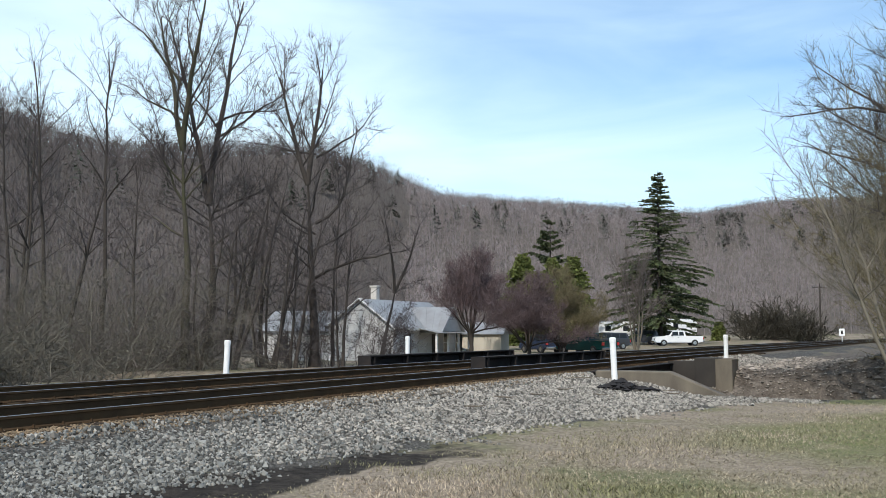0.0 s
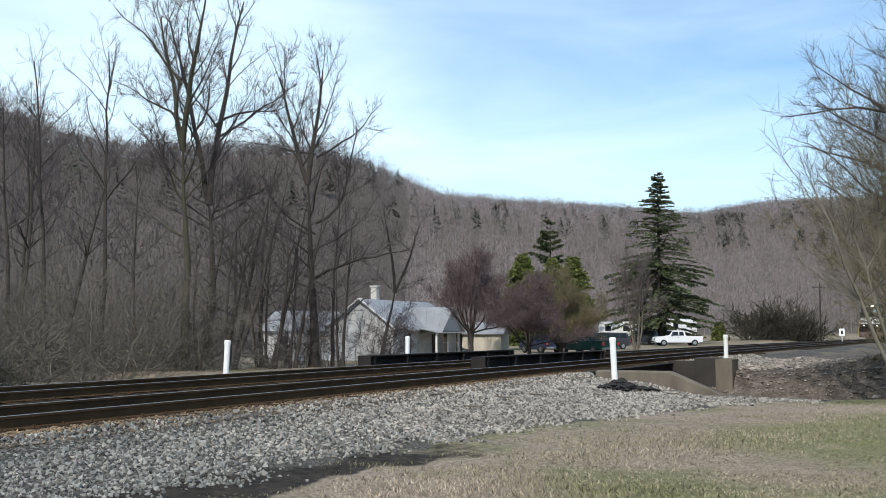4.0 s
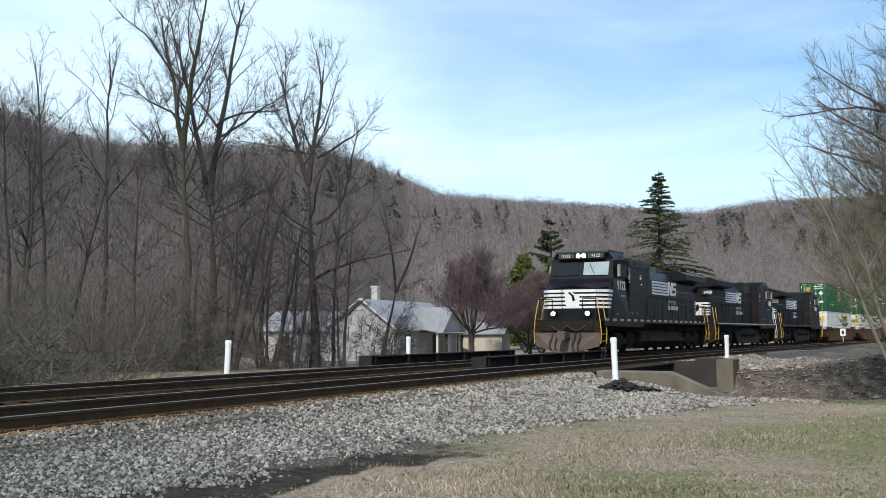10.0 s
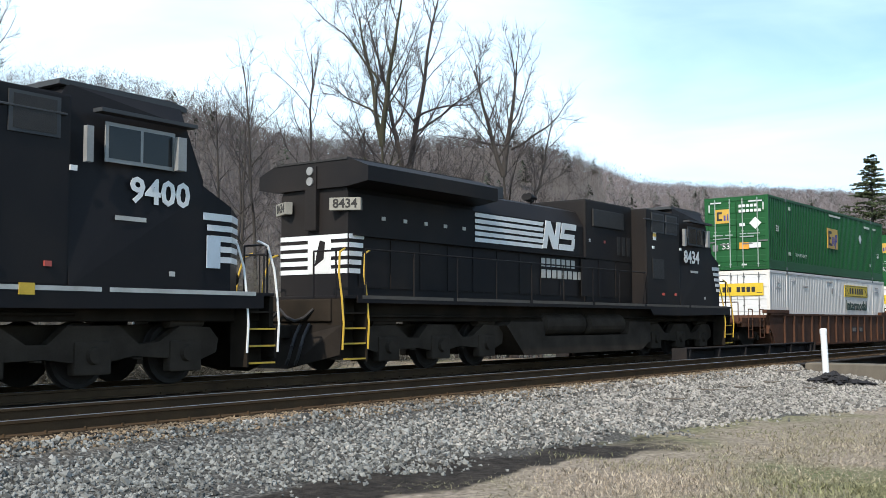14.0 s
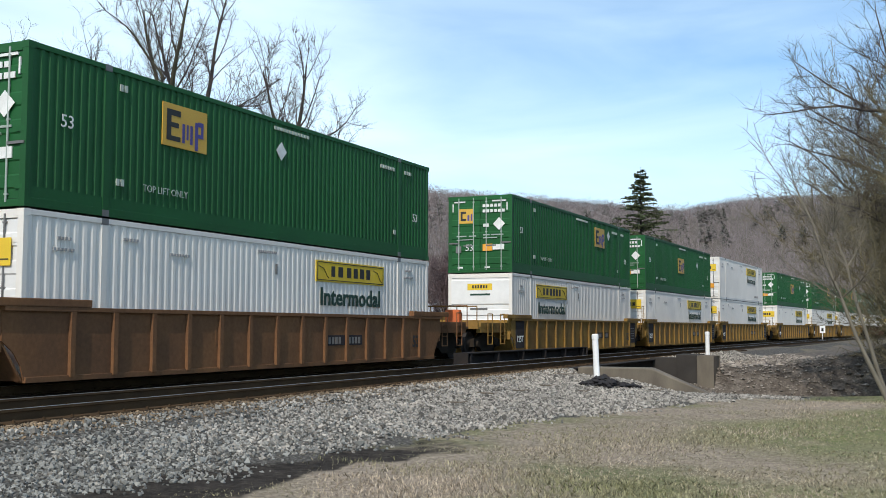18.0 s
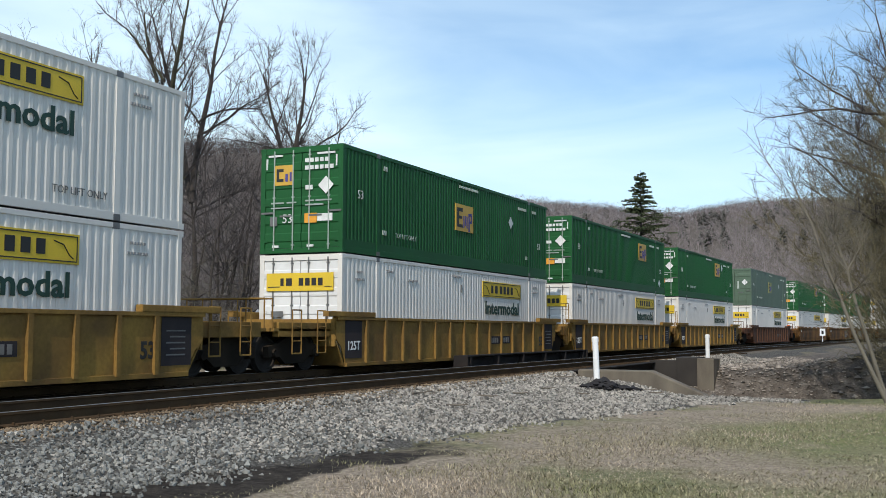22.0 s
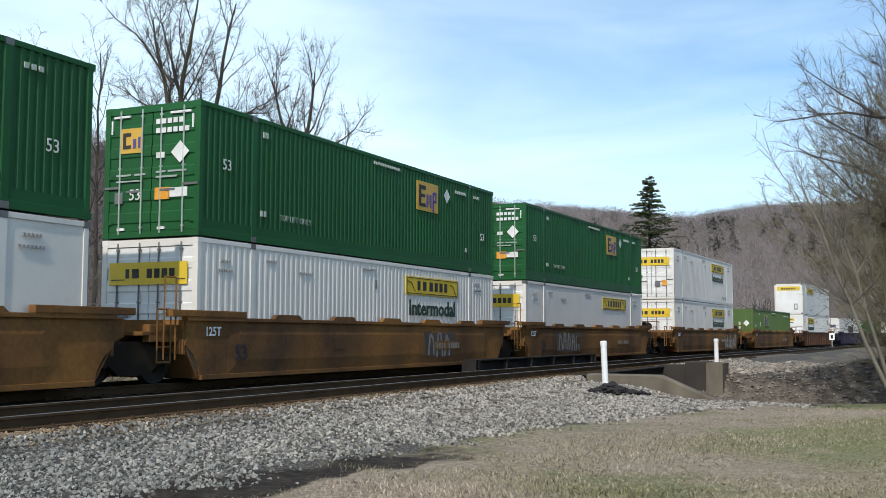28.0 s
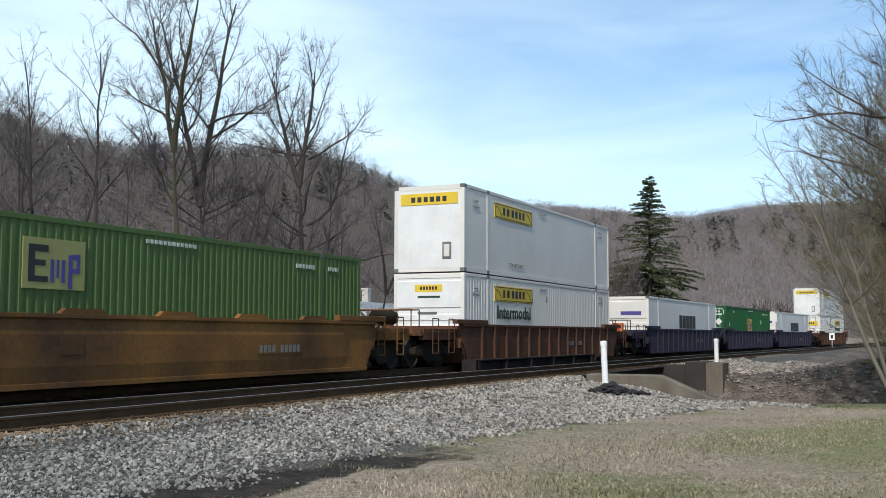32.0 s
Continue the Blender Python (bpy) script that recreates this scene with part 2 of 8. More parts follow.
def cover_material():
    m = bpy.data.materials.new("ground_cover")
    m.use_nodes = True
    nd, ln = m.node_tree.nodes, m.node_tree.links
    bs = nd["Principled BSDF"]
    bs.inputs["Roughness"].default_value = 0.97
    bs.inputs["Specular IOR Level"].default_value = 0.15
    co = nd.new("ShaderNodeTexCoord")

    def noise_of(scale, detail=6.0):
        n = nd.new("ShaderNodeTexNoise")
        n.inputs["Scale"].default_value = scale
        n.inputs["Detail"].default_value = detail
        ln.new(co.outputs["Object"], n.inputs["Vector"])
        return n.outputs["Fac"]

    def ramp(fac, stops):
        r = nd.new("ShaderNodeValToRGB")
        while len(r.color_ramp.elements) < len(stops):
            r.color_ramp.elements.new(0.5)
        for e, (p, c) in zip(r.color_ramp.elements, stops):
            e.position, e.color = p, (*c, 1)
        ln.new(fac, r.inputs["Fac"])
        return r.outputs["Color"]

    def mix(a, b, fac, mode="MIX"):
        x = nd.new("ShaderNodeMix")
        x.data_type, x.blend_type = "RGBA", mode
        for key, v in (("A", a), ("B", b), ("Factor", fac)):
            if isinstance(v, (float, tuple)):
                x.inputs[key].default_value = v
            else:
                ln.new(v, x.inputs[key])
        return x.outputs["Result"]

    fine = ramp(noise_of(16, 10), ((0.32, (0.36, 0.36, 0.36)), (0.7, (1.08, 1.08, 1.08))))
    lawn = ramp(noise_of(0.45), ((0.42, (0.37, 0.3, 0.235)), (0.52, (0.3, 0.25, 0.18)), (0.6, (0.21, 0.205, 0.1)), (0.7, (0.13, 0.16, 0.055))))
    lawn = mix(lawn, ramp(noise_of(9, 8), ((0.35, (0.2, 0.17, 0.11)), (0.65, (0.44, 0.37, 0.29)))), 0.35)
    stone = ramp(noise_of(26, 3), ((0.3, (0.028, 0.026, 0.023)), (0.5, (0.075, 0.07, 0.062)), (0.7, (0.2, 0.185, 0.165))))
    dirt = ramp(noise_of(6), ((0.3, (0.022, 0.018, 0.015)), (0.7, (0.07, 0.058, 0.047))))
    leaf = ramp(noise_of(3, 8), ((0.3, (0.085, 0.07, 0.058)), (0.55, (0.16, 0.136, 0.115)), (0.75, (0.26, 0.23, 0.2))))
    at = nd.new("ShaderNodeAttribute")
    at.attribute_name = "cover"
    sp = nd.new("ShaderNodeSeparateColor")
    ln.new(at.outputs["Color"], sp.inputs["Color"])
    green = ramp(noise_of(1.1, 5), ((0.38, (0.2, 0.205, 0.08)), (0.55, (0.15, 0.185, 0.055)), (0.7, (0.3, 0.27, 0.16))))
    col = mix(lawn, green, at.outputs["Alpha"])
    col = mix(col, leaf, sp.outputs["Blue"])
    def broken(fac, scale):
        """The cover's edge frays out in patches."""
        a = nd.new("ShaderNodeMath")
        a.operation = "MULTIPLY_ADD"
        a.inputs[1].default_value = 1.5
        ln.new(fac, a.inputs[0])
        ln.new(noise_of(scale, 8), a.inputs[2])
        b = nd.new("ShaderNodeMath")
        b.operation, b.use_clamp = "MULTIPLY_ADD", True
        b.inputs[1].default_value, b.inputs[2].default_value = 2.4, -2.7
        ln.new(a.outputs[0], b.inputs[0])
        return b.outputs[0]

    col = mix(col, dirt, broken(sp.outputs["Green"], 4.0))
    col = mix(col, fine, 0.8, "MULTIPLY")
    col = mix(col, stone, broken(sp.outputs["Red"], 6.0))
    ln.new(col, bs.inputs["Base Color"])
    bp = nd.new("ShaderNodeBump")
    bp.inputs["Strength"].default_value = 0.7
    bp.inputs["Distance"].default_value = 0.03
    ln.new(noise_of(30, 8), bp.inputs["Height"])
    ln.new(bp.outputs["Normal"], bs.inputs["Normal"])
    return m


def build_ground():
    k = 300
    u = np.linspace(-1, 1, k)
    gx = 3 + 1800 * np.sinh(u * 7.6) / math.sinh(7.6)
    gy = 30 + np.sinh(u * 7.6) / math.sinh(7.6) * 2200
    X, Y = np.meshgrid(gx, gy)
    x, y = X.ravel(), Y.ravel()
    z = ground_z(x, y)
    vs = np.stack([x, y, z], 1)
    i = np.arange(k * k).reshape(k, k)
    fs = np.stack([i[:-1, :-1].ravel(), i[:-1, 1:].ravel(), i[1:, 1:].ravel(), i[1:, :-1].ravel()], 1)
    ob = soup("ground", vs.tolist(), fs.tolist(), cover_material(), smooth=True)
    tagged(ob, "valley floor with dry lawn, stone railway bank, leaf litter and wooded hillside", "ground", kind="structure")
    s, n = along(x, y)
    jag = 0.35 * rough(x, y, 2.2) + 0.2 * rough(x, y, 5.0, 2.0)
    tt = toe(s)
    rim = np.where(s > 40, 7.6, tt)
    stone = smooth(-4.6, -3.4, n) * (1 - smooth(rim - 0.9, rim - 0.2, n + jag)) * (1 - smooth(130, 150, s))
    dirt = smooth(tt - 1.3, tt - 0.5, n + jag) * (1 - smooth(tt + 0.3, tt + 1.0, n + 1.6 * jag)) * (1 - 0.8 * smooth(10, 17, s))
    az, r = np.degrees(np.arctan2(x, y)), np.hypot(x, y)
    r0 = np.interp(az, FOOT_AZ, FOOT_R)
    leaf = np.maximum(smooth(-25, 10, r - r0), np.exp(-(((x - 20.5) / 7) ** 2 + ((y - 39) / 10.0) ** 2)) * 1.6)
    leaf = np.maximum(leaf, smooth(33, 39, s) * smooth(6, 7.5, n) * (1 - smooth(110, 140, s)))
    leaf = np.maximum(leaf, smooth(-7, -4.5, n * 1.0) * (1 - smooth(-4, -3, n)) * 0.8)
    leaf = np.clip(np.maximum(leaf, smooth(-14, -20, x) * smooth(-6, -9, n)), 0, 1)
    lush = smooth(0.1, 0.5, rough(x, y, 0.55, 3.0) * 0.5 + smooth(10.5, 15, n) * 0.9 - 0.27) * 0.75 * smooth(9, 11, n)
    # oily black bed between the rails, tan fines beside the tie ends
    soot = smooth(-2.4, -1.9, n) * (1 - smooth(4.85, 5.0, n))
    tan = smooth(4.85, 5.0, n) * (1 - smooth(5.55, 5.8, n + 0.25 * jag))
    stone = stone * (1 - soot) * (1 - 0.75 * tan)
    dirt = np.clip(np.maximum(dirt, soot) * (1 - tan), 0, 1)
    leaf = np.maximum(leaf, tan)
    col = np.stack([stone, dirt, leaf, lush], 1).astype(np.float32)
    a = ob.data.color_attributes.new("cover", "FLOAT_COLOR", "POINT")
    a.data.foreach_set("color", col.ravel())


build_ground()


def scatter(name, pts, sizes, base_verts, base_faces, material, rng, flat=1.0, jitter=0.35, parent=None, tilt=0.0):
    """Many small pieces in one mesh, each turned and misshapen."""
    k, b = len(pts), len(base_verts)
    tip = rng.normal(0, tilt, (2, k, 1))
    bv = np.array(base_verts, float)
    a = rng.random(k) * 6.283
    v = bv[None] * (1 + jitter * (rng.random((k, b, 3)) - 0.5) * 2) * sizes[:, None, None]
    v[:, :, 2] *= flat
    if tilt:
        for ax, q in ((0, tip[0]), (1, tip[1])):
            u, w = v[:, :, ax] * np.cos(q) - v[:, :, 2] * np.sin(q), v[:, :, ax] * np.sin(q) + v[:, :, 2] * np.cos(q)
            v[:, :, ax], v[:, :, 2] = u, w
    c, s = np.cos(a)[:, None], np.sin(a)[:, None]
    vx, vy = v[:, :, 0] * c - v[:, :, 1] * s, v[:, :, 0] * s + v[:, :, 1] * c
    v = np.stack([vx, vy, v[:, :, 2]], 2) + np.array(pts)[:, None]
    f = np.array(base_faces)[None] + (np.arange(k) * b)[:, None, None]
    return soup(name, v.reshape(-1, 3).tolist(), f.reshape(-1, len(base_faces[0])).tolist(), material, parent)


OCTA_V = ((1, 0, 0), (-1, 0, 0), (0, 1, 0), (0, -1, 0), (0, 0, 1), (0, 0, -1))
OCTA_F = ((0, 2, 4), (2, 1, 4), (1, 3, 4), (3, 0, 4), (2, 0, 5), (1, 2, 5), (3, 1, 5), (0, 3, 5))

M_STONE = material("ballast_stone", (0.28, 0.256, 0.222), 0.9, dark=(0.15, 0.14, 0.124), scale=0.5, amount=0.6, fine=60, fine_amount=0.2, bump=0, island=0.75)

M_OLDSTONE = material("grimy_ballast", (0.2, 0.196, 0.178), 0.9, dark=(0.09, 0.092, 0.085), scale=0.5, amount=0.6, fine=60, fine_amount=0.2, bump=0, island=0.75)


def plan_points(rng, count, s0, s1, n0, n1, power=1.0):
    s = s0 + (s1 - s0) * rng.random(count) ** power
    n = n0 + (n1 - n0) * rng.random(count)
    t = HEAD - BEND * s
    c, d = math.cos(HEAD), math.sin(HEAD)
    x = -OFFSET * d + c * s + d * BEND * s * s / 2 + n * np.sin(t)
    y = OFFSET * c + d * s - c * BEND * s * s / 2 - n * np.cos(t)
    return x, y, s, n


def build_ballast():
    rng = np.random.default_rng(3)
    x, y, s, n = plan_points(rng, 140000, -1, 58, 5.5, 12.6, 1.5)
    edge = np.where(s > 41, 7.6, toe(s)) - 0.55 + 0.5 * rough(x, y, 2.2) + rng.normal(0, 0.25, len(s))
    ok = (n < edge) & ~((np.abs(s - 36.2) < 5) & (n > 5.2))
    x, y, n = x[ok], y[ok], n[ok]
    size = rng.uniform(0.019, 0.042, len(x)) * np.where(rng.random(len(x)) < 0.03, 1.6, 1) * (0.8 + s[ok] / 80)
    z = ground_z(x, y) + size * 0.25
    # towards the west the stone is older and grimier
    old = rng.random(len(x)) > smooth(7, 19, s[ok]) * 0.95
    for pick, mat, label in ((~old, M_STONE, "loose crushed grey stone ballast along the railway"), (old, M_OLDSTONE, "older grimy olive-grey ballast stone along the railway")):
        ob = scatter("ballast", np.stack([x, y, z], 1)[pick], size[pick], OCTA_V, OCTA_F, mat, rng, 0.8, 0.4, None, 0.9)
        tagged(ob, label, "ballast", kind="stuff")


build_ballast()

M_FINES = material("tan_fines", (0.27, 0.195, 0.12), 0.95, dark=(0.1, 0.075, 0.05), scale=0.7, amount=0.8, bump=0, island=0.45)


def build_fines():
    rng = np.random.default_rng(9)
    x, y, s, n = plan_points(rng, 16000, 2, 45, 4.95, 5.85, 1.4)
    size = rng.uniform(0.008, 0.026, len(x))
    ob = scatter("fines", np.stack([x, y, ground_z(x, y) + size * 0.2], 1), size, OCTA_V, OCTA_F, M_FINES, rng, 0.7, 0.4, None, 0.6)
    tagged(ob, "tan dust and small stones packed along the tie ends", "gravel", kind="stuff")


build_fines()

M_GRASS = material("lawn_blade", (0.34, 0.28, 0.21), 0.9, dark=(0.14, 0.15, 0.06), scale=0.5, amount=0.8, bump=0, island=0.65)


def build_grass():
    rng = np.random.default_rng(4)
    k = 115000
    d = 8.5 + 22 * rng.random(k) ** 1.4
    a = np.radians(rng.uniform(-14, 26, k))
    x, y = d * np.sin(a), d * np.cos(a)
    s, n = along(x, y)
    ok = (n > toe(s) + 0.85 + 0.9 * rough(x, y, 2.2) + rng.normal(0, 0.35, k)) & (ground_z(x, y) < -0.3)
    x, y = x[ok], y[ok]
    k = len(x)
    z = ground_z(x, y)
    h = rng.uniform(0.012, 0.045, k) * (1 + 0.6 * rough(x, y, 0.9))
    t = rng.random(k) * 6.283
    w = 0.004 + 0.007 * rng.random(k)
    lx, ly = rng.normal(0, 0.03, k), rng.normal(0, 0.03, k)
    v = np.stack([np.stack([x - w * np.cos(t), y - w * np.sin(t), z - 0.004], 1), np.stack([x + w * np.cos(t), y + w * np.sin(t), z - 0.004], 1),
                  np.stack([x + lx, y + ly, z + h], 1)], 1)
    f = np.arange(3 * k).reshape(k, 3)
    ob = soup("lawn_grass", v.reshape(-1, 3).tolist(), f.tolist(), M_GRASS)
    tagged(ob, "short straw-coloured spring grass greening in patches", "grass", kind="stuff")


build_grass()

# ---- two tracks: rails on timber ties ----
RAIL_PROFILE = ((-0.075, -0.175), (-0.075, -0.16), (-0.012, -0.145), (-0.012, -0.045), (-0.036, -0.036), (-0.036, -0.004), (0.036, -0.004),
                (0.036, -0.036), (0.012, -0.045), (0.012, -0.145), (0.075, -0.16), (0.075, -0.175))


def sweep(name, profile, n, s0, s1, step, material, parent, z=0.0):
    k = int((s1 - s0) / step) + 1
    vs, fs = [], []
    for i in range(k):
        s = s0 + (s1 - s0) * i / (k - 1)
        for dn, dz in profile:
            x, y, _ = line(s, n + dn)
            vs.append((x, y, z + dz))
    m = len(profile)
    for i in range(k - 1):
        for j in range(m):
            a, b = i * m + j, i * m + (j + 1) % m
            fs.append((a, b, b + m, a + m))
    return soup(name, vs, fs, material, parent)


M_RUSTY = material("rust_streaked_end", (0.07, 0.05, 0.032), 0.92, dark=(0.032, 0.025, 0.019), scale=5, bump=0.4, vary=0.25, spec=0.06)


def tie_mesh(seed):
    rng = random.Random(seed)
    bm = box(bmesh.new(), -0.115, 0.115, -1.3, 1.3, -0.36, -0.172, 0.012)
    for v in bm.verts:
        v.co += Vector((rng.uniform(-0.006, 0.006), rng.uniform(-0.02, 0.02), rng.uniform(-0.004, 0.004)))
    return mesh_of("tie", bm, M_RUSTY if seed % 2 else M_TIE)


def build_track(n, label, s_from, s_to):
    tr = thing("railway_track", label, "track")
    for k in (-0.753, 0.753):
        r = sweep("rail", RAIL_PROFILE, n + k, -45, 330, 3.0, M_RAIL, tr)
        sweep("rail_head", ((-0.033, -0.004), (-0.026, 0.0), (0.026, 0.0), (0.033, -0.004)), n + k, -45, 330, 3.0, M_RAILTOP, r)
    meshes = [tie_mesh(i) for i in range(6)]
    rng = random.Random(int(n * 10) + 5)
    s = s_from
    while s < s_to:
        share("tie", rng.choice(meshes), None, tr, m=rail_pose(s, n + rng.uniform(-0.04, 0.04)) @ pose(0, 0, rng.uniform(-0.012, 0.004), 0, 0, rng.uniform(-1.2, 1.2)))
        s += 0.5 + rng.uniform(-0.02, 0.02)
    plate = bmesh.new()
    s = s_from
    while s < s_to:
        for k in (-0.753, 0.753):
            m = rail_pose(s, n + k)
            bmesh.ops.create_cube(plate, size=1.0, matrix=m @ Matrix.Translation((0, 0, -0.168)) @ Matrix.Diagonal((0.19, 0.34, 0.014, 1)))
            for dy in (-0.1, 0.1):
                bmesh.ops.create_cube(plate, size=1.0, matrix=m @ Matrix.Translation((0.05, dy, -0.145)) @ Matrix.Diagonal((0.022, 0.03, 0.04, 1)))
        s += 0.5
    part("plate_work", plate, M_RAIL, tr)["kind"] = "stuff"
    return tr


build_track(NEAR, "near railway track of rusty rails on oil-dark timber ties", 3.0, 62.0)
build_track(0.0, "far railway track with polished rail heads on timber ties", 12.0, 60.0)

# ---- plate girder bridge over the creek, concrete abutments, white bridge-end markers ----


def build_girder(n, label):
    g = thing("plate_girder", label, "girder", m=rail_pose(30.8, n))
    L, lo, hi = 12.4, -1.0, 0.2
    part("web", box(bmesh.new(), 0.02, L - 0.02, -0.012, 0.012, lo, hi), M_GIRDER, g)
    part("top_flange", box(bmesh.new(), 0, L, -0.2, 0.2, hi, hi + 0.04, 0.006), M_GIRDER, g)
    part("bottom_flange", box(bmesh.new(), 0, L, -0.2, 0.2, lo - 0.04, lo, 0.006), M_GIRDER, g)
    me = mesh_of("stiffener", prism(bmesh.new(), ((-0.3, lo), (-0.05, hi), (0.05, hi), (0.05, lo)), -0.2, -0.012), M_GIRDER)
    m2 = mesh_of("stiffener", prism(bmesh.new(), ((-0.05, lo), (-0.05, hi), (0.05, hi), (0.05, lo)), 0.012, 0.2), M_GIRDER)
    for i in range(6):
        x = 0.35 + i * (L - 0.7) / 5
        share("stiffener", me, None, g, m=Matrix.Translation((x, 0, 0)))
        share("stiffener", m2, None, g, m=Matrix.Translation((x, 0, 0)))
    part("end_plate", box(bmesh.new(), -0.06, 0.0, -0.24, 0.24, lo, hi + 0.04), M_GIRDER, g)
    part("end_plate", box(bmesh.new(), L, L + 0.06, -0.24, 0.24, lo, hi + 0.04), M_GIRDER, g)
    riv = bmesh.new()
    for i in range(78):
        for z in (hi - 0.06, lo + 0.06):
            bmesh.ops.create_cube(riv, size=0.026, matrix=Matrix.Translation((0.1 + i * (L - 0.2) / 77, -0.018, z)))
    part("rivets", riv, M_GIRDER, g)["kind"] = "stuff"


build_girder(2.0, "black riveted plate girder between the two tracks")
build_girder(-2.05, "black riveted plate girder on the far side of the tracks")
for n, z1 in ((NEAR + 1.36, -0.2), (NEAR - 0.95, -0.38)):
    g = thing("deck_girder", "dark steel deck girder under the near track", "girder", m=rail_pose(31.2, n))
    part("web", box(bmesh.new(), 0, 10.2, -0.012, 0.012, -1.2, z1), M_GIRDER, g)
    part("top_flange", box(bmesh.new(), 0, 10.2, -0.16, 0.16, z1, z1 + 0.03), M_GIRDER, g)
    part("bottom_flange", box(bmesh.new(), 0, 10.2, -0.16, 0.16, -1.23, -1.2), M_GIRDER, g)
    for i in range(7):
        part("stiffener", box(bmesh.new(), 0.2 + i * 1.6, 0.28 + i * 1.6, 0.012, 0.14, -1.2, z1), M_GIRDER, g)


# near-black concrete: the shade under the bridge is put into its colour
M_SHADECONCRETE = material("shade_dark_concrete", (0.04, 0.034, 0.029), 0.9, dark=(0.02, 0.017, 0.015), scale=1.2, amount=0.8, bump=0.3)


def worn(bm, rng, k=0.02):
    for v in bm.verts:
        v.co += Vector((rng.uniform(-k, k), rng.uniform(-k, k), rng.uniform(-k, k)))
    return bm


def build_abutments():
    rng = random.Random(8)
    a = thing("abutment", "weathered brown concrete abutment with a sloping wing wall", "abutment", m=rail_pose(30.0))
    part("seat_wall", worn(box(bmesh.new(), -0.2, 1.0, -6.6, 4.0, -2.6, -1.25, 0.03), rng), M_CONCRETE, a)
    # wing wall runs out towards the lawn and steps down
    bm = bmesh.new()
    pts = ((-6.0, -2.4), (-6.0, -0.1), (-8.15, -0.1), (-9.5, -0.66), (-9.9, -0.85), (-9.9, -2.4))
    lo = [bm.verts.new((0.0 - (y + 6.5) * -0.04, y, z)) for y, z in pts]
    hi = [bm.verts.new((0.5 - (y + 6.5) * -0.04, y, z)) for y, z in pts]
    bm.faces.new(lo[::-1])
    bm.faces.new(hi)
    for i in range(len(pts)):
        j = (i + 1) % len(pts)
        bm.faces.new((lo[i], lo[j], hi[j], hi[i]))
    bmesh.ops.recalc_face_normals(bm, faces=bm.faces[:])
    bmesh.ops.bevel(bm, geom=bm.edges[:], offset=0.03, segments=1, affect="EDGES")
    part("wing_wall", worn(bm, rng, 0.01), M_CONCRETE, a)
    b = thing("abutment", "stained concrete bridge abutment block below the white marker", "abutment", m=rail_pose(40.7))
    part("seat_wall", worn(box(bmesh.new(), 0.0, 1.2, -6.5, 4.0, -2.6, -1.25, 0.03), rng), M_CONCRETE, b)
    # back wall and dark face take the colour with the shade painted in
    part("back_wall", worn(box(bmesh.new(), 0.0, 1.3, -7.25, -6.45, -2.6, 0.03, 0.03), rng), M_SHADECONCRETE, b)
    part("dark_face", worn(box(bmesh.new(), 0.15, 1.25, -6.44, -5.4, -2.6, -0.1, 0.03), rng), M_SHADECONCRETE, b, "concrete face coloured dark for the shade under the track")
    part("pilaster", worn(box(bmesh.new(), -0.12, 1.1, -7.85, -7.26, -2.6, 0.0, 0.04), rng), M_CONCRETE, b, "lighter tan concrete pilaster")
    part("back_wall", worn(box(bmesh.new(), 1.0, 1.6, -5.5, 4.0, -1.3, -0.4, 0.03), rng), M_CONCRETE, b)


build_abutments()


def build_marker(x, y, z0, z1, lean):
    p = thing("marker_post", "white plastic marker post at the bridge end", "post", "bridge end markers", m=pose(x, y, z0, 0, lean))
    h = z1 - z0
    bm = tube(bmesh.new(), (0, 0, -0.25), (0, 0, h - 0.14), 0.083, seg=20)
    part("tube", bm, M_POST, p)
    bm = tube(bmesh.new(), (0, 0, h - 0.14), (0, 0, h - 0.03), 0.094, seg=20)
    tube(bm, (0, 0, h - 0.03), (0, 0, h), 0.094, 0.06, seg=20)
    part("cap", bm, M_POST, p)


build_marker(4.66, 29.2, -0.45, 0.86, -2.2)
build_marker(11.0, 41.75, -0.05, 0.89, -0.6)
build_marker(-6.13, 30.3, -0.55, 0.79, 2.2)
build_marker(-1.34, 40.25, -0.6, 0.85, 0.5)


M_ASPHALT = material("black_heap", (0.014, 0.012, 0.013), 0.8, dark=(0.022, 0.019, 0.018), bump=0.3)


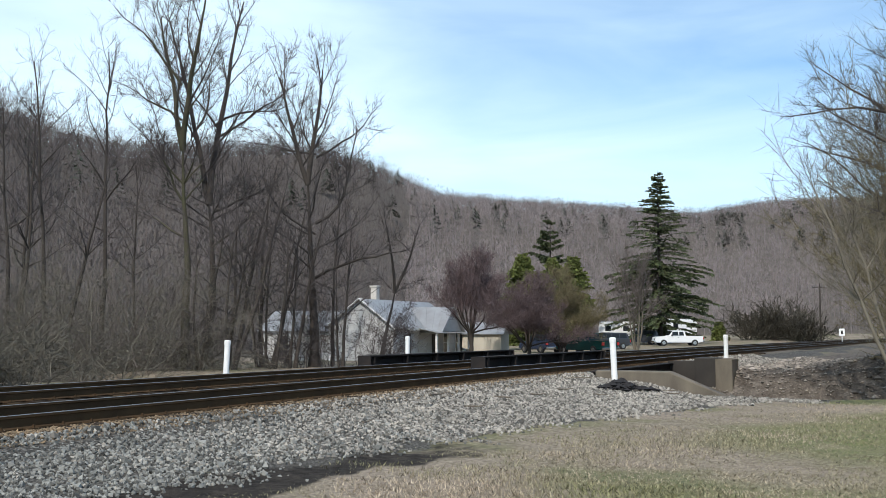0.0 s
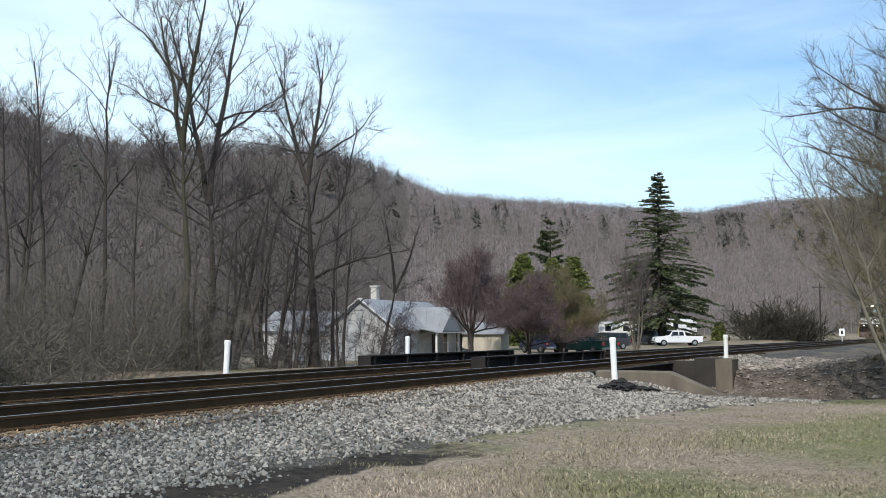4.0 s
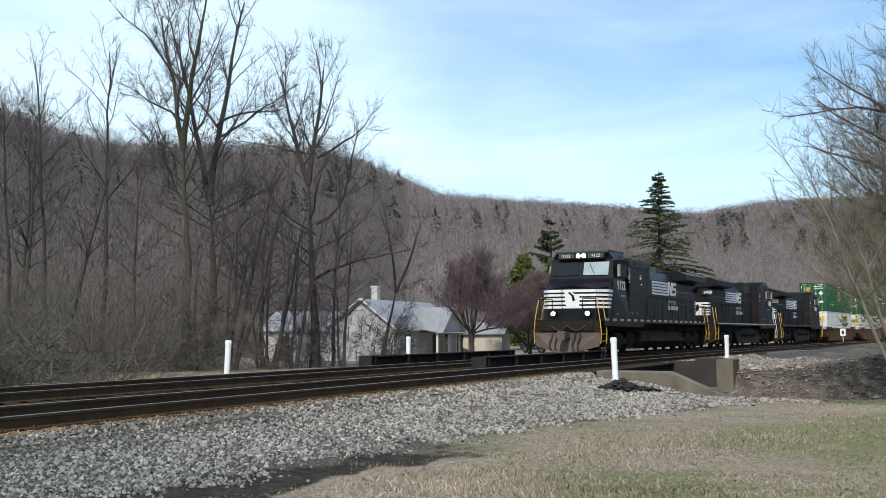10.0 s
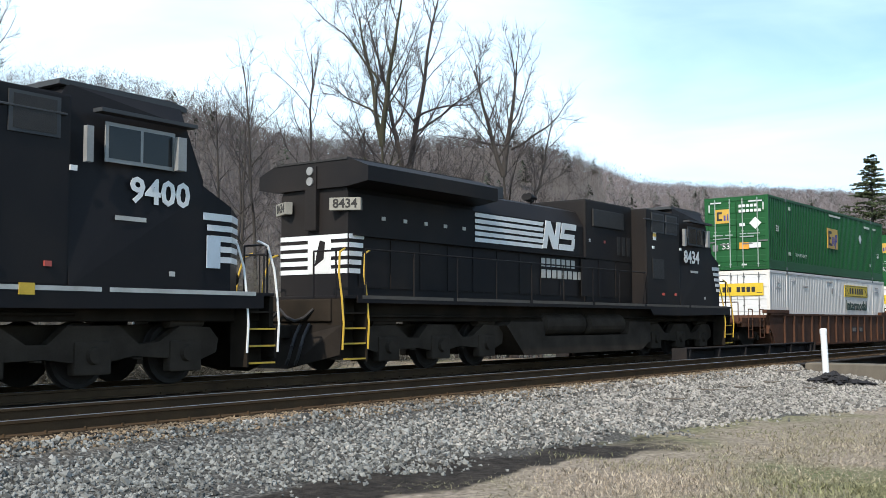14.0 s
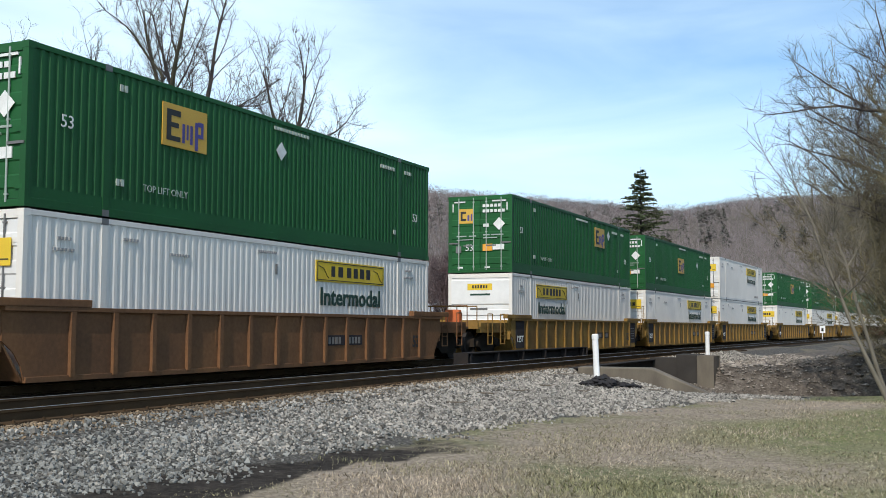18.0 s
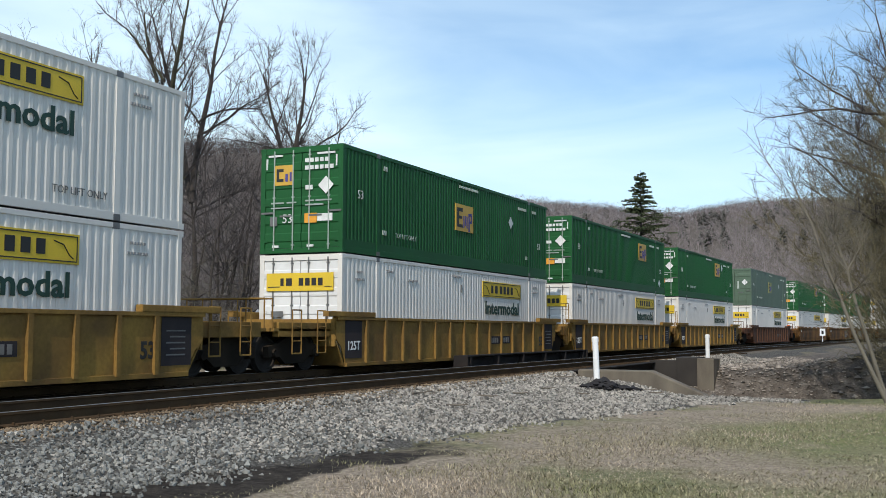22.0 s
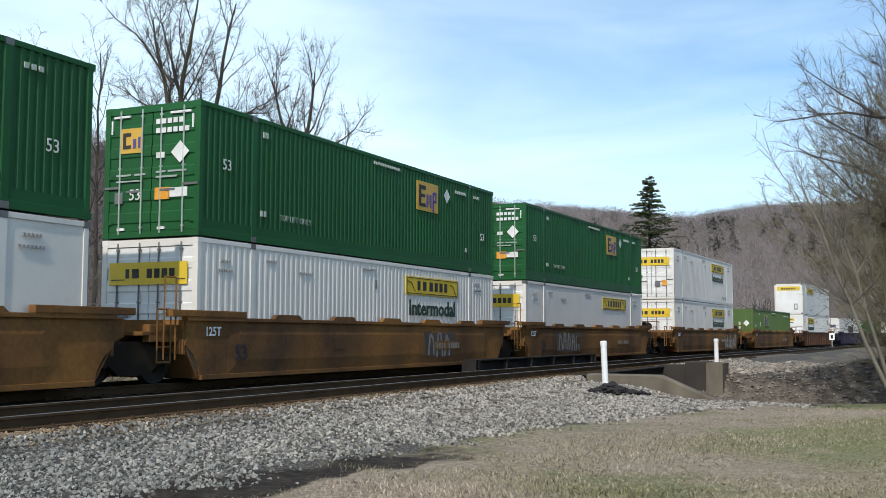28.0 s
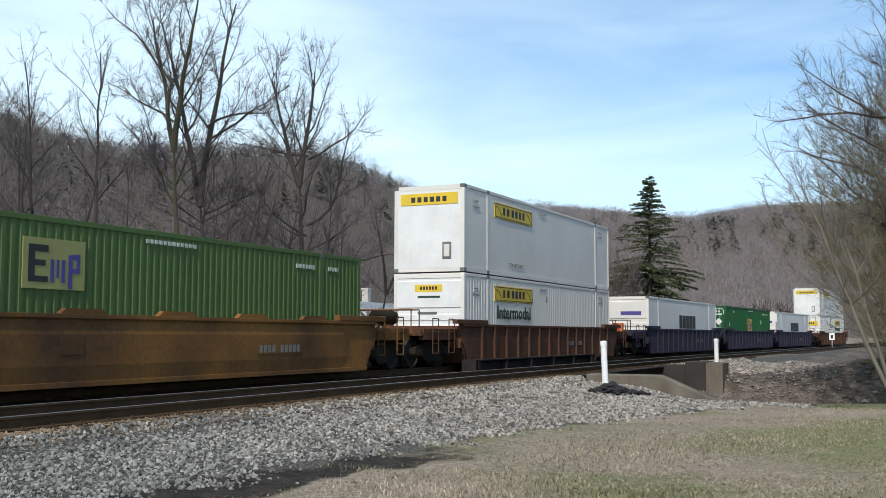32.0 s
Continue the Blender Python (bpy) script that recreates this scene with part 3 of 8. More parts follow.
def build_debris():
    rng = np.random.default_rng(12)
    x = np.concatenate([rng.normal(4.42, 0.17, 500), rng.normal(5.0, 0.16, 200)])
    y = np.concatenate([rng.normal(26.7, 0.15, 500), rng.normal(27.0, 0.1, 200)])
    hump = np.concatenate([0.06 + 0.2 * np.exp(-((x[:500] - 4.4) / 0.35) ** 2 - ((y[:500] - 26.7) / 0.35) ** 2), 0.1 * np.ones(200)])
    z = ground_z(x, y) + hump * rng.random(700)
    ob = scatter("debris_pile", np.stack([x, y, z], 1), rng.uniform(0.04, 0.12, 700), OCTA_V, OCTA_F, M_ASPHALT, rng, 0.6)
    tagged(ob, "small heap of black broken asphalt at the foot of the marker", "debris", kind="stuff")
    for sx, sy, a, ln in ((-0.1, 21.9, 55, 0.55), (2.9, 25.6, 20, 0.4), (4.5, 31.0, 60, 0.7), (-1.2, 17.0, 70, 0.3), (5.6, 26.0, 10, 0.35), (1.3, 22.6, -30, 0.5), (2.1, 23.8, 15, 0.35), (3.6, 24.6, -50, 0.45), (0.6, 20.4, 10, 0.4), (5.9, 28.4, -15, 0.6), (6.9, 29.6, 25, 0.5), (3.9, 29.9, 5, 0.5)):
        st = thing("stick", "dark weathered stick lying on the ballast", "stick", m=pose(sx, sy, ground_at(sx, sy) + 0.04, 0, 0, a))
        bm = tube(bmesh.new(), (-ln / 2, 0, 0.02), (0.05, 0.03, 0.01), 0.018, 0.014, seg=6)
        tube(bm, (0.05, 0.03, 0.01), (ln / 2, -0.02, 0.03), 0.014, 0.008, seg=6)
        part("twig", bm, M_BARK, st)


build_debris()


def build_rubble():
    """Broken stone and litter on the slope past the bridge."""
    rng = np.random.default_rng(31)
    x, y, s, n = plan_points(rng, 9000, 40.5, 66, 6.8, 17, 1.3)
    size = rng.uniform(0.02, 0.07, len(x)) * np.where(rng.random(len(x)) < 0.03, 2.6, 1)
    ob = scatter("rubble", np.stack([x, y, ground_z(x, y) + size * 0.2], 1), size, OCTA_V, OCTA_F, M_RUBBLE, rng, 0.6)
    tagged(ob, "scattered stones and dead leaves on the bank beyond the bridge", "rubble", kind="stuff")


M_RUBBLE = material("bank_rubble", (0.27, 0.235, 0.2), 0.95, dark=(0.14, 0.12, 0.1), scale=0.8, amount=0.8, bump=0, island=0.6)
build_rubble()

# ---- the freight train: three locomotives and a string of double-stack well cars ----
M_LOCOPAINT = material("locomotive_black", (0.0075, 0.008, 0.0125), 0.4, dark=(0.012, 0.012, 0.014), scale=0.7, amount=0.6, bump=0.04, bump_scale=3, spec=0.18)
M_LOCOGREY = material("grimy_underframe", (0.022, 0.018, 0.014), 0.92, dark=(0.045, 0.034, 0.025), scale=1.4, amount=0.7, bump=0.2, spec=0.05)
M_LOCODULL = material("locomotive_roof", (0.045, 0.047, 0.05), 0.65, dark=(0.025, 0.025, 0.027), scale=1.2, bump=0.1)
M_LOCODUST = material("dusty_locomotive_black", (0.013, 0.0118, 0.0128), 0.6, dark=(0.026, 0.021, 0.018), scale=0.6, amount=0.8, bump=0.04, bump_scale=3, spec=0.15)
M_LOCODUSK = material("dull_locomotive_black", (0.011, 0.0105, 0.0125), 0.5, dark=(0.021, 0.018, 0.017), scale=0.6, amount=0.8, bump=0.04, bump_scale=3, spec=0.15)
M_STRIPE = material("white_stripe", (0.8, 0.8, 0.78), 0.5, dark=(0.6, 0.58, 0.54), scale=1.5, amount=0.4, bump=0.02)
M_SILL = material("dirty_white_sill", (0.55, 0.54, 0.5), 0.6, dark=(0.3, 0.27, 0.23), scale=2, amount=0.6, bump=0.03)
M_YELLOW = material("handrail_yellow", (0.62, 0.4, 0.04), 0.5, dark=(0.4, 0.25, 0.05), scale=5, bump=0.02)
M_TRUCK = material("dusty_running_gear", (0.06, 0.047, 0.036), 0.92, dark=(0.025, 0.02, 0.016), scale=1.6, amount=0.7, bump=0.2, spec=0.05)
M_PLATE = material("sooty_pilot", (0.022, 0.018, 0.015), 0.9, dark=(0.04, 0.032, 0.025), scale=2, bump=0.2, spec=0.06)
M_SILLBROWN = material("grimy_sill", (0.1, 0.085, 0.07), 0.8, dark=(0.05, 0.04, 0.033), scale=2, bump=0.1)
M_PAPER = material("pale_placard", (0.55, 0.62, 0.68), 0.6, dark=(0.45, 0.5, 0.54), scale=4, bump=0)
M_PILOT = material("brown_pilot", (0.12, 0.085, 0.065), 0.9, dark=(0.055, 0.043, 0.036), scale=2, bump=0.25)
M_PANE = material("dark_glass", (0.015, 0.018, 0.02), 0.08, dark=(0.012, 0.014, 0.015), amount=0.2, bump=0, spec=0.3)
# windscreen glass with a bright reflection painted in as pale base colour
M_PANEGLARE = material("glare_windscreen", (0.35, 0.42, 0.43), 0.12, dark=(0.25, 0.3, 0.3), amount=0.5, scale=1.5, bump=0, spec=0.8)
M_ALU = material("window_frame_alloy", (0.3, 0.3, 0.29), 0.5, metal=0.0, bump=0.02)
M_STEEL = material("worn_wheel_steel", (0.045, 0.039, 0.035), 0.8, metal=0.0, dark=(0.025, 0.021, 0.019), scale=4, bump=0.1, spec=0.1)
M_HOSE = material("rubber_hose", (0.03, 0.027, 0.026), 0.7, bump=0.05)
M_LAMP = glow("headlight_glow", (1.0, 0.93, 0.86), 6.0)
M_DITCH = glow("ditch_light_glow", (1.0, 0.86, 0.8), 5.0)
M_BOARD = material("number_board", (0.06, 0.062, 0.05), 0.4, bump=0)
M_BOARDPALE = material("pale_number_board", (0.33, 0.31, 0.26), 0.6, dark=(0.2, 0.18, 0.15), bump=0)
M_GRILLE = material("intake_grille", (0.02, 0.018, 0.017), 0.7, dark=(0.035, 0.03, 0.026), scale=6, bump=0.3)
M_DECAL_Y = material("caution_yellow", (0.7, 0.45, 0.05), 0.5, bump=0.02)
M_DECAL_R = material("faded_red", (0.5, 0.09, 0.07), 0.5, bump=0.02)


def wheel_mesh(r, w=0.13):
    bm = bmesh.new()
    seg = 20
    prof = ((0.0, 0.11), (w * 0.55, 0.11), (w * 0.35, r * 0.35), (w * 0.1, r * 0.55), (w * 0.3, r * 0.82), (w * 0.5, r * 0.86), (w * 0.5, r), (-w * 0.42, r + 0.004), (-w * 0.5, r + 0.028), (-w * 0.5, r * 0.86), (-w * 0.2, r * 0.5), (-w * 0.4, 0.11))
    rings = []
    for i in range(seg):
        a = 6.28318 * i / seg
        rings.append([bm.verts.new((math.cos(a) * q, y, math.sin(a) * q)) for y, q in prof])
    k = len(prof)
    for i in range(seg):
        for j in range(k - 1):
            bm.faces.new((rings[i][j], rings[i][j + 1], rings[(i + 1) % seg][j + 1], rings[(i + 1) % seg][j]))
    bm.faces.new([rings[i][0] for i in range(seg)])
    bm.faces.new([rings[i][-1] for i in range(seg)])
    bmesh.ops.recalc_face_normals(bm, faces=bm.faces[:])
    return mesh_of("wheel", bm, M_STEEL)


WHEEL_LOCO, WHEEL_CAR = wheel_mesh(0.52), wheel_mesh(0.46)


def axle_set(parent, x, wheel, r):
    for sg in (-1, 1):
        share("wheel", wheel, None, parent, m=Matrix.Translation((x, sg * 0.765, r)) @ Matrix.Diagonal((1, sg, 1, 1)))
    part("axle", tube(bmesh.new(), (x, -0.8, r), (x, 0.8, r), 0.085, seg=10), M_STEEL, parent)


def loco_truck(lo, x0):
    """Three-axle truck, its leading axle at x0."""
    for sg in (-1, 1):
        pts = ((-0.75, 0.75), (-0.55, 0.95), (0.1, 0.98), (0.55, 0.72), (0.95, 0.68), (1.35, 0.98), (2.3, 0.98), (2.65, 0.7), (3.0, 0.7), (3.45, 0.98), (4.3, 0.95), (4.5, 0.75),
               (4.45, 0.5), (4.1, 0.42), (3.35, 0.46), (2.7, 0.48), (2.25, 0.42), (1.5, 0.42), (1.05, 0.5), (0.35, 0.44), (-0.35, 0.4), (-0.7, 0.52))
        y0, y1 = sorted((sg * 0.98, sg * 1.16))
        f = part("side_frame", prism(bmesh.new(), [(x0 + x, z) for x, z in pts], y0, y1), M_TRUCK, lo)
        for i in range(3):
            ax = x0 + 1.85 * i
            bm = box(bmesh.new(), ax - 0.34, ax + 0.34, min(sg * 1.0, sg * 1.2), max(sg * 1.0, sg * 1.2), 0.22, 0.74, 0.05)
            tube(bm, (ax, sg * 1.18, 0.52), (ax, sg * 1.27, 0.52), 0.15, 0.12, seg=14)
            part("journal_box", bm, M_TRUCK, f)
        for bx in (x0 - 0.45, x0 + 4.15):
            bm = tube(bmesh.new(), (bx, sg * 1.02, 1.06), (bx + 0.75 * (1 if bx < x0 + 1 else -1), sg * 1.02, 1.06), 0.12, seg=12)
            part("brake_cylinder", bm, M_TRUCK, f)
        for sx in (x0 + 0.92, x0 + 2.78):
            bm = bmesh.new()
            for k in range(5):
                tube(bm, (sx, sg * 1.05, 0.44 + k * 0.05), (sx, sg * 1.05, 0.47 + k * 0.05), 0.11, seg=10)
            part("spring", bm, M_TRUCK, f)
    for i in range(3):
        axle_set(lo, x0 + 1.85 * i, WHEEL_LOCO, 0.52)
    part("bolster", box(bmesh.new(), x0 - 0.3, x0 + 4.0, -0.6, 0.6, 0.55, 1.0, 0.05), M_TRUCK, lo)


def slab(bm, pts, y, t):
    """x-z outline at depth y, t thick, on the outer side."""
    return prism(bm, pts, min(y, y + t), max(y, y + t))


def build_loco(number, label, dashes, lead=False, pale_board=False, skin=None):
    M_LOCO = skin or M_LOCOPAINT
    plough = M_PILOT if lead else M_PLATE
    lo = thing("locomotive", label, "locomotive", "locomotives")
    # frame and walkway
    part("frame", box(bmesh.new(), 0.9, 21.4, -1.2, 1.2, 1.05, 1.5, 0.03), M_LOCOGREY, lo)
    part("walkway", box(bmesh.new(), 1.0, 21.35, -1.53, 1.53, 1.5, 1.56, 0.01), M_LOCO, lo)
    for sg in (-1, 1):
        y = sg * 1.53
        part("side_sill", slab(bmesh.new(), ((1.3, 1.28), (5.2, 1.24), (7.4, 1.24), (7.6, 1.42), (21.0, 1.42), (21.0, 1.56), (1.3, 1.56)), y, sg * 0.03), M_LOCO, lo)
        if dashes:
            for i in range(18):
                x = 1.45 + i * 1.08
                part("sill_stripe", box(bmesh.new(), x, x + 0.52, *sorted((y + sg * 0.03, y + sg * 0.036)), 1.5, 1.6), M_SILL, lo)
        else:
            for i in range(6):
                x = 1.5 + i * 3.25
                part("sill_stripe", box(bmesh.new(), x, x + 3.1, *sorted((y + sg * 0.03, y + sg * 0.036)), 1.5, 1.57), M_SILL if pale_board is False else M_SILLBROWN, lo)
    # couplers and pilots
    for x, d in ((1.0, -1), (21.3, 1)):
        bm = box(bmesh.new(), min(x, x + d * 0.75), max(x, x + d * 0.75), -0.14, 0.14, 0.72, 0.98, 0.04)
        box(bm, min(x + d * 0.7, x + d * 0.98), max(x + d * 0.7, x + d * 0.98), -0.2, 0.16, 0.66, 1.04, 0.05)
        part("coupler", bm, plough, lo)
        bm = bmesh.new()
        a = [(x, -1.45, 1.5), (x, 1.45, 1.5), (x, 1.45, 0.98), (x, -1.45, 0.98)]
        box(bm, x - 0.05, x + 0.05, -1.45, 1.45, 0.95, 1.5)
        part("end_plate", bm, M_LOCOGREY, lo)
        bm = bmesh.new()
        low = [(x + d * 0.1, -1.5, 0.98), (x + d * 0.1, 1.5, 0.98), (x + d * 0.12, 1.46, 0.4), (x + d * 0.5, 0.4, 0.12), (x + d * 0.5, -0.4, 0.12), (x + d * 0.12, -1.46, 0.4)]
        fr = [bm.verts.new(p) for p in low]
        bk = [bm.verts.new((p[0] - d * 0.05, p[1], p[2])) for p in low]
        bm.faces.new(fr)
        bm.faces.new(bk[::-1])
        for i in range(6):
            bm.faces.new((fr[i], fr[(i + 1) % 6], bk[(i + 1) % 6], bk[i]))
        bmesh.ops.recalc_face_normals(bm, faces=bm.faces[:])
        part("snow_plough", bm, plough, lo, "scuffed brown steel plough" if lead else "sooty dark steel plough")
        for hy in (-0.62, -0.38, 0.42, 0.66):
            part("air_hose", pipe(bmesh.new(), ((x + d * 0.12, hy, 1.0), (x + d * 0.26, hy, 0.8), (x + d * 0.42, hy + 0.05, 0.55), (x + d * 0.48, hy + 0.02, 0.32), (x + d * 0.46, hy - 0.06, 0.2)), 0.034), M_HOSE, lo)
        part("jumper_cable", pipe(bmesh.new(), [(x + d * (0.1 + 0.14 * math.sin(i / 8 * 3.14)), -0.85 + i * 0.2, 1.3 - 0.24 * abs(math.sin(i / 8 * 6.28))) for i in range(9)], 0.032), M_HOSE, lo)
        # corner steps with yellow grab rails
        for sg in (-1, 1):
            st = part("step_well", box(bmesh.new(), min(x + d * 0.05, x - d * 0.62), max(x + d * 0.05, x - d * 0.62), min(sg * 1.1, sg * 1.16), max(sg * 1.1, sg * 1.16), 0.3, 1.5), M_LOCOGREY, lo)
            part("step_side", slab(bmesh.new(), ((x - d * 0.62, 0.25), (x - d * 0.66, 0.25), (x - d * 0.66, 1.52), (x - d * 0.62, 1.52)), sg * 1.1, sg * 0.42), M_LOCOGREY, st)
            for k in range(4):
                z = 0.3 + k * 0.3
                part("step", box(bmesh.new(), *sorted((x + d * 0.05, x - d * 0.6)), *sorted((sg * 1.12, sg * 1.5)), z, z + 0.03), M_LOCOGREY, st)
                if k < 3:
                    part("step_edge", box(bmesh.new(), *sorted((x + d * 0.05, x - d * 0.6)), *sorted((sg * 1.5, sg * 1.515)), z, z + 0.032), M_YELLOW, st, "yellow step edge")
            for hx in (x + d * 0.1, x - d * 0.66):
                pts = ((hx, sg * 1.52, 0.5), (hx, sg * 1.55, 1.0), (hx, sg * 1.5, 1.5), (hx, sg * 1.42, 2.0), (hx - d * 0.1, sg * 1.35, 2.42), (hx - d * 0.3, sg * 1.3, 2.5))
                white = number == "9400" and d < 0
                part("grab_rail", pipe(bmesh.new(), pts, 0.022), M_STRIPE if white else M_YELLOW, lo, "bent white grab rail" if white else "bent yellow grab rail")
        for hy in (-0.7, 0.7):
            part("end_rail", pipe(bmesh.new(), ((x + d * 0.05, hy, 1.5), (x + d * 0.05, hy, 2.45), (x + d * 0.05, hy * 1.85, 2.45), (x + d * 0.05, hy * 1.85, 1.5)), 0.02), M_LOCO, lo)
    # nose
    bm = bmesh.new()
    ring = lambda x, w, z0, z1: [bm.verts.new(p) for p in ((x, -w, z0), (x, w, z0), (x, w, z1), (x, -w, z1))]
    a, b, c = ring(1.55, 1.12, 1.56, 2.92), ring(2.05, 1.495, 1.56, 3.02), ring(2.95, 1.5, 1.56, 3.45)
    peak = bm.verts.new((1.5, 0, 3.06))
    for p, q in ((a, b), (b, c)):
        for i in range(4):
            bm.faces.new((p[i], p[(i + 1) % 4], q[(i + 1) % 4], q[i]))
    bm.faces.new((a[0], a[1], a[2], peak, a[3])) if False else bm.faces.new(a[::-1])
    bm.faces.new((a[2], a[3], peak))
    bmesh.ops.recalc_face_normals(bm, faces=bm.faces[:])
    part("nose", bm, M_LOCO, lo)
    for i in range(5):
        z0 = 2.05 + i * 0.178
        w = 0.1 if i < 4 else 0.12
        part("nose_stripe", box(bmesh.new(), 1.535, 1.55, -1.11, 1.11, z0, z0 + w), M_STRIPE, lo)
        for sg in (-1, 1):
            bm = bmesh.new()
            e = 2.0 + i * 0.09
            q = [(1.55, sg * 1.13), (2.05, sg * 1.512), (e + 0.35, sg * 1.522)]
            for (xa, ya), (xb, yb) in zip(q[:-1], q[1:]):
                f = [bm.verts.new(p) for p in ((xa, ya, z0), (xb, yb, z0), (xb, yb, z0 + w), (xa, ya, z0 + w))]
                g = [bm.verts.new((v.co.x, v.co.y + sg * 0.008, v.co.z)) for v in f]
                bm.faces.new(f)
                bm.faces.new(g[::-1])
                for k in range(4):
                    bm.faces.new((f[k], g[k], g[(k + 1) % 4], f[(k + 1) % 4]))
            bmesh.ops.recalc_face_normals(bm, faces=bm.faces[:])
            part("nose_stripe", bm, M_STRIPE, lo)
    part("nose_emblem", slab_y(1.525, 1.534, ((-0.34, 2.1), (0.12, 2.1), (0.3, 2.2), (0.34, 2.75), (0.1, 2.86), (-0.1, 2.7), (-0.36, 2.62))), M_STRIPE, lo, "white emblem patch")
    part("nose_emblem", slab_y(1.517, 1.524, ((-0.05, 2.35), (0.02, 2.6), (0.16, 2.72), (0.12, 2.8), (-0.1, 2.62), (-0.16, 2.4))), M_LOCO, lo, "black figure of the emblem")
    part("door_seam", box(bmesh.new(), 1.515, 1.533, 0.44, 0.47, 1.7, 2.92), M_LOCO, lo)
    for hy in (-0.8, 0.8):
        dl = part("ditch_light", tube(bmesh.new(), (1.5, hy, 1.82), (1.3, hy, 1.82), 0.13, seg=16), M_LOCOGREY, lo)
        part("lens", tube(bmesh.new(), (1.3, hy, 1.82), (1.285, hy, 1.82), 0.1, seg=16), M_DITCH, dl)
    # cab
    bm = prism(bmesh.new(), ((2.72, 3.2), (2.72, 3.42), (3.05, 4.3), (3.0, 4.62), (5.2, 4.66), (5.3, 4.5), (5.3, 1.56), (2.72, 1.56)), -1.52, 1.52)
    for v in bm.verts:
        if v.co.z > 4.4:
            v.co.y *= 0.82
        elif v.co.z > 4.2:
            v.co.y *= 0.95
    part("cab", bm, M_LOCO, lo)
    part("cab_roof", prism(bmesh.new(), ((2.86, 4.58), (2.86, 4.66), (3.2, 4.72), (5.35, 4.72), (5.35, 4.64)), -1.25, 1.25), M_LOCODULL, lo)
    for ya, yb in ((-1.3, -0.12), (0.12, 1.3)):
        bm = bmesh.new()
        f = [bm.verts.new(p) for p in ((2.76, ya, 3.56), (2.76, yb, 3.56), (2.98, yb, 4.16), (2.98, ya, 4.16))]
        g = [bm.verts.new((v.co.x - 0.035, v.co.y, v.co.z + 0.012)) for v in f]
        bm.faces.new(f)
        bm.faces.new(g[::-1])
        for k in range(4):
            bm.faces.new((f[k], g[k], g[(k + 1) % 4], f[(k + 1) % 4]))
        bmesh.ops.recalc_face_normals(bm, faces=bm.faces[:])
        # one pane gets the painted reflection, the other stays plain dark glass
        ws = part("windscreen", bm, M_PANEGLARE if ya < 0 else M_PANE, lo, "windscreen with a pale reflection painted in" if ya < 0 else "dark windscreen")
        part("wiper", tube(bmesh.new(), (2.72, (ya + yb) / 2, 3.5), (2.86, (ya + yb) / 2 + 0.3, 4.1), 0.014, seg=5), M_LOCO, ws)
    nb = part("headlight_box", box(bmesh.new(), 2.84, 3.0, -1.12, 1.12, 4.3, 4.6, 0.02), M_LOCO, lo)
    for hy in (-0.13, 0.13):
        part("headlight", tube(bmesh.new(), (2.84, hy, 4.46), (2.8, hy, 4.46), 0.1, seg=16), M_LAMP, nb, "lit round headlight")
    for hy in (-0.7, 0.7):
        bd = part("number_board", box(bmesh.new(), 2.82, 2.838, hy - 0.36, hy + 0.36, 4.36, 4.56), M_BOARD, nb, "dark number board")
        lettering("digits", number, 0.2, M_STRIPE, bd, Matrix.Translation((2.815, hy, 4.455)) @ Matrix(((0, 0, -1, 0), (-1, 0, 0, 0), (0, 1, 0, 0), (0, 0, 0, 1))), 0.003)
    for sg in (-1, 1):
        y = sg * 1.52
        wf = part("side_window", slab(bmesh.new(), ((3.36, 3.5), (4.72, 3.5), (4.72, 4.12), (3.36, 4.12)), y, sg * 0.03), M_ALU if number == "9400" else M_LOCODULL, lo)
        for xa, xb in ((3.42, 4.0), (4.06, 4.66)):
            part("pane", slab(bmesh.new(), ((xa, 3.56), (xb, 3.56), (xb, 4.06), (xa, 4.06)), y + sg * 0.026, sg * 0.01), M_PANE, wf)
        part("mirror", box(bmesh.new(), 3.22, 3.4, *sorted((y + sg * 0.05, y + sg * 0.16)), 3.5, 4.05, 0.01), M_ALU, lo, "bright folding wind deflector")
        part("sunshade", slab(bmesh.new(), ((3.0, 4.24), (4.9, 4.24), (4.9, 4.3), (3.0, 4.3)), y - sg * 0.05, sg * 0.22), M_LOCODULL, lo)
        part("deflector", box(bmesh.new(), 4.98, 5.1, *sorted((y, y + sg * 0.09)), 3.45, 4.0), M_ALU, lo)
        m = Matrix.Translation(({"9122": 3.95, "9400": 3.62, "8434": 4.4}[number], y + sg * 0.008, 3.1)) @ (Matrix.Rotation(radians(90), 4, "X") if sg < 0 else Matrix.Rotation(radians(180), 4, "Z") @ Matrix.Rotation(radians(90), 4, "X"))
        lettering("road_number", number, 0.56, M_STRIPE, lo, m @ Matrix.Diagonal((1.1, 1, 1, 1)), 0.004, "white road number", 0.014)
        part("small_lettering", box(bmesh.new(), 3.9, 4.5, *sorted((y, y + sg * 0.006)), 2.62, 2.69), M_SILL, lo)
        for dx, dz, mt in ((3.3, 1.78, M_SILL), (5.6, 1.85, M_DECAL_R), (6.5, 1.85, M_DECAL_R), (5.2, 3.3, M_STRIPE), (7.2, 3.25, M_STRIPE), (9.4, 3.3, M_DECAL_R), (10.3, 3.3, M_STRIPE)):
            part("decal", box(bmesh.new(), dx, dx + 0.12, *sorted((sg * (1.5 if dx < 7.5 else 1.0), sg * (1.528 if dx < 7.5 else 1.02))), dz, dz + 0.08), mt, lo)
    part("auxiliary_cab", box(bmesh.new(), 5.3, 7.7, -1.5, 1.5, 1.56, 4.44, 0.04), M_LOCO, lo)
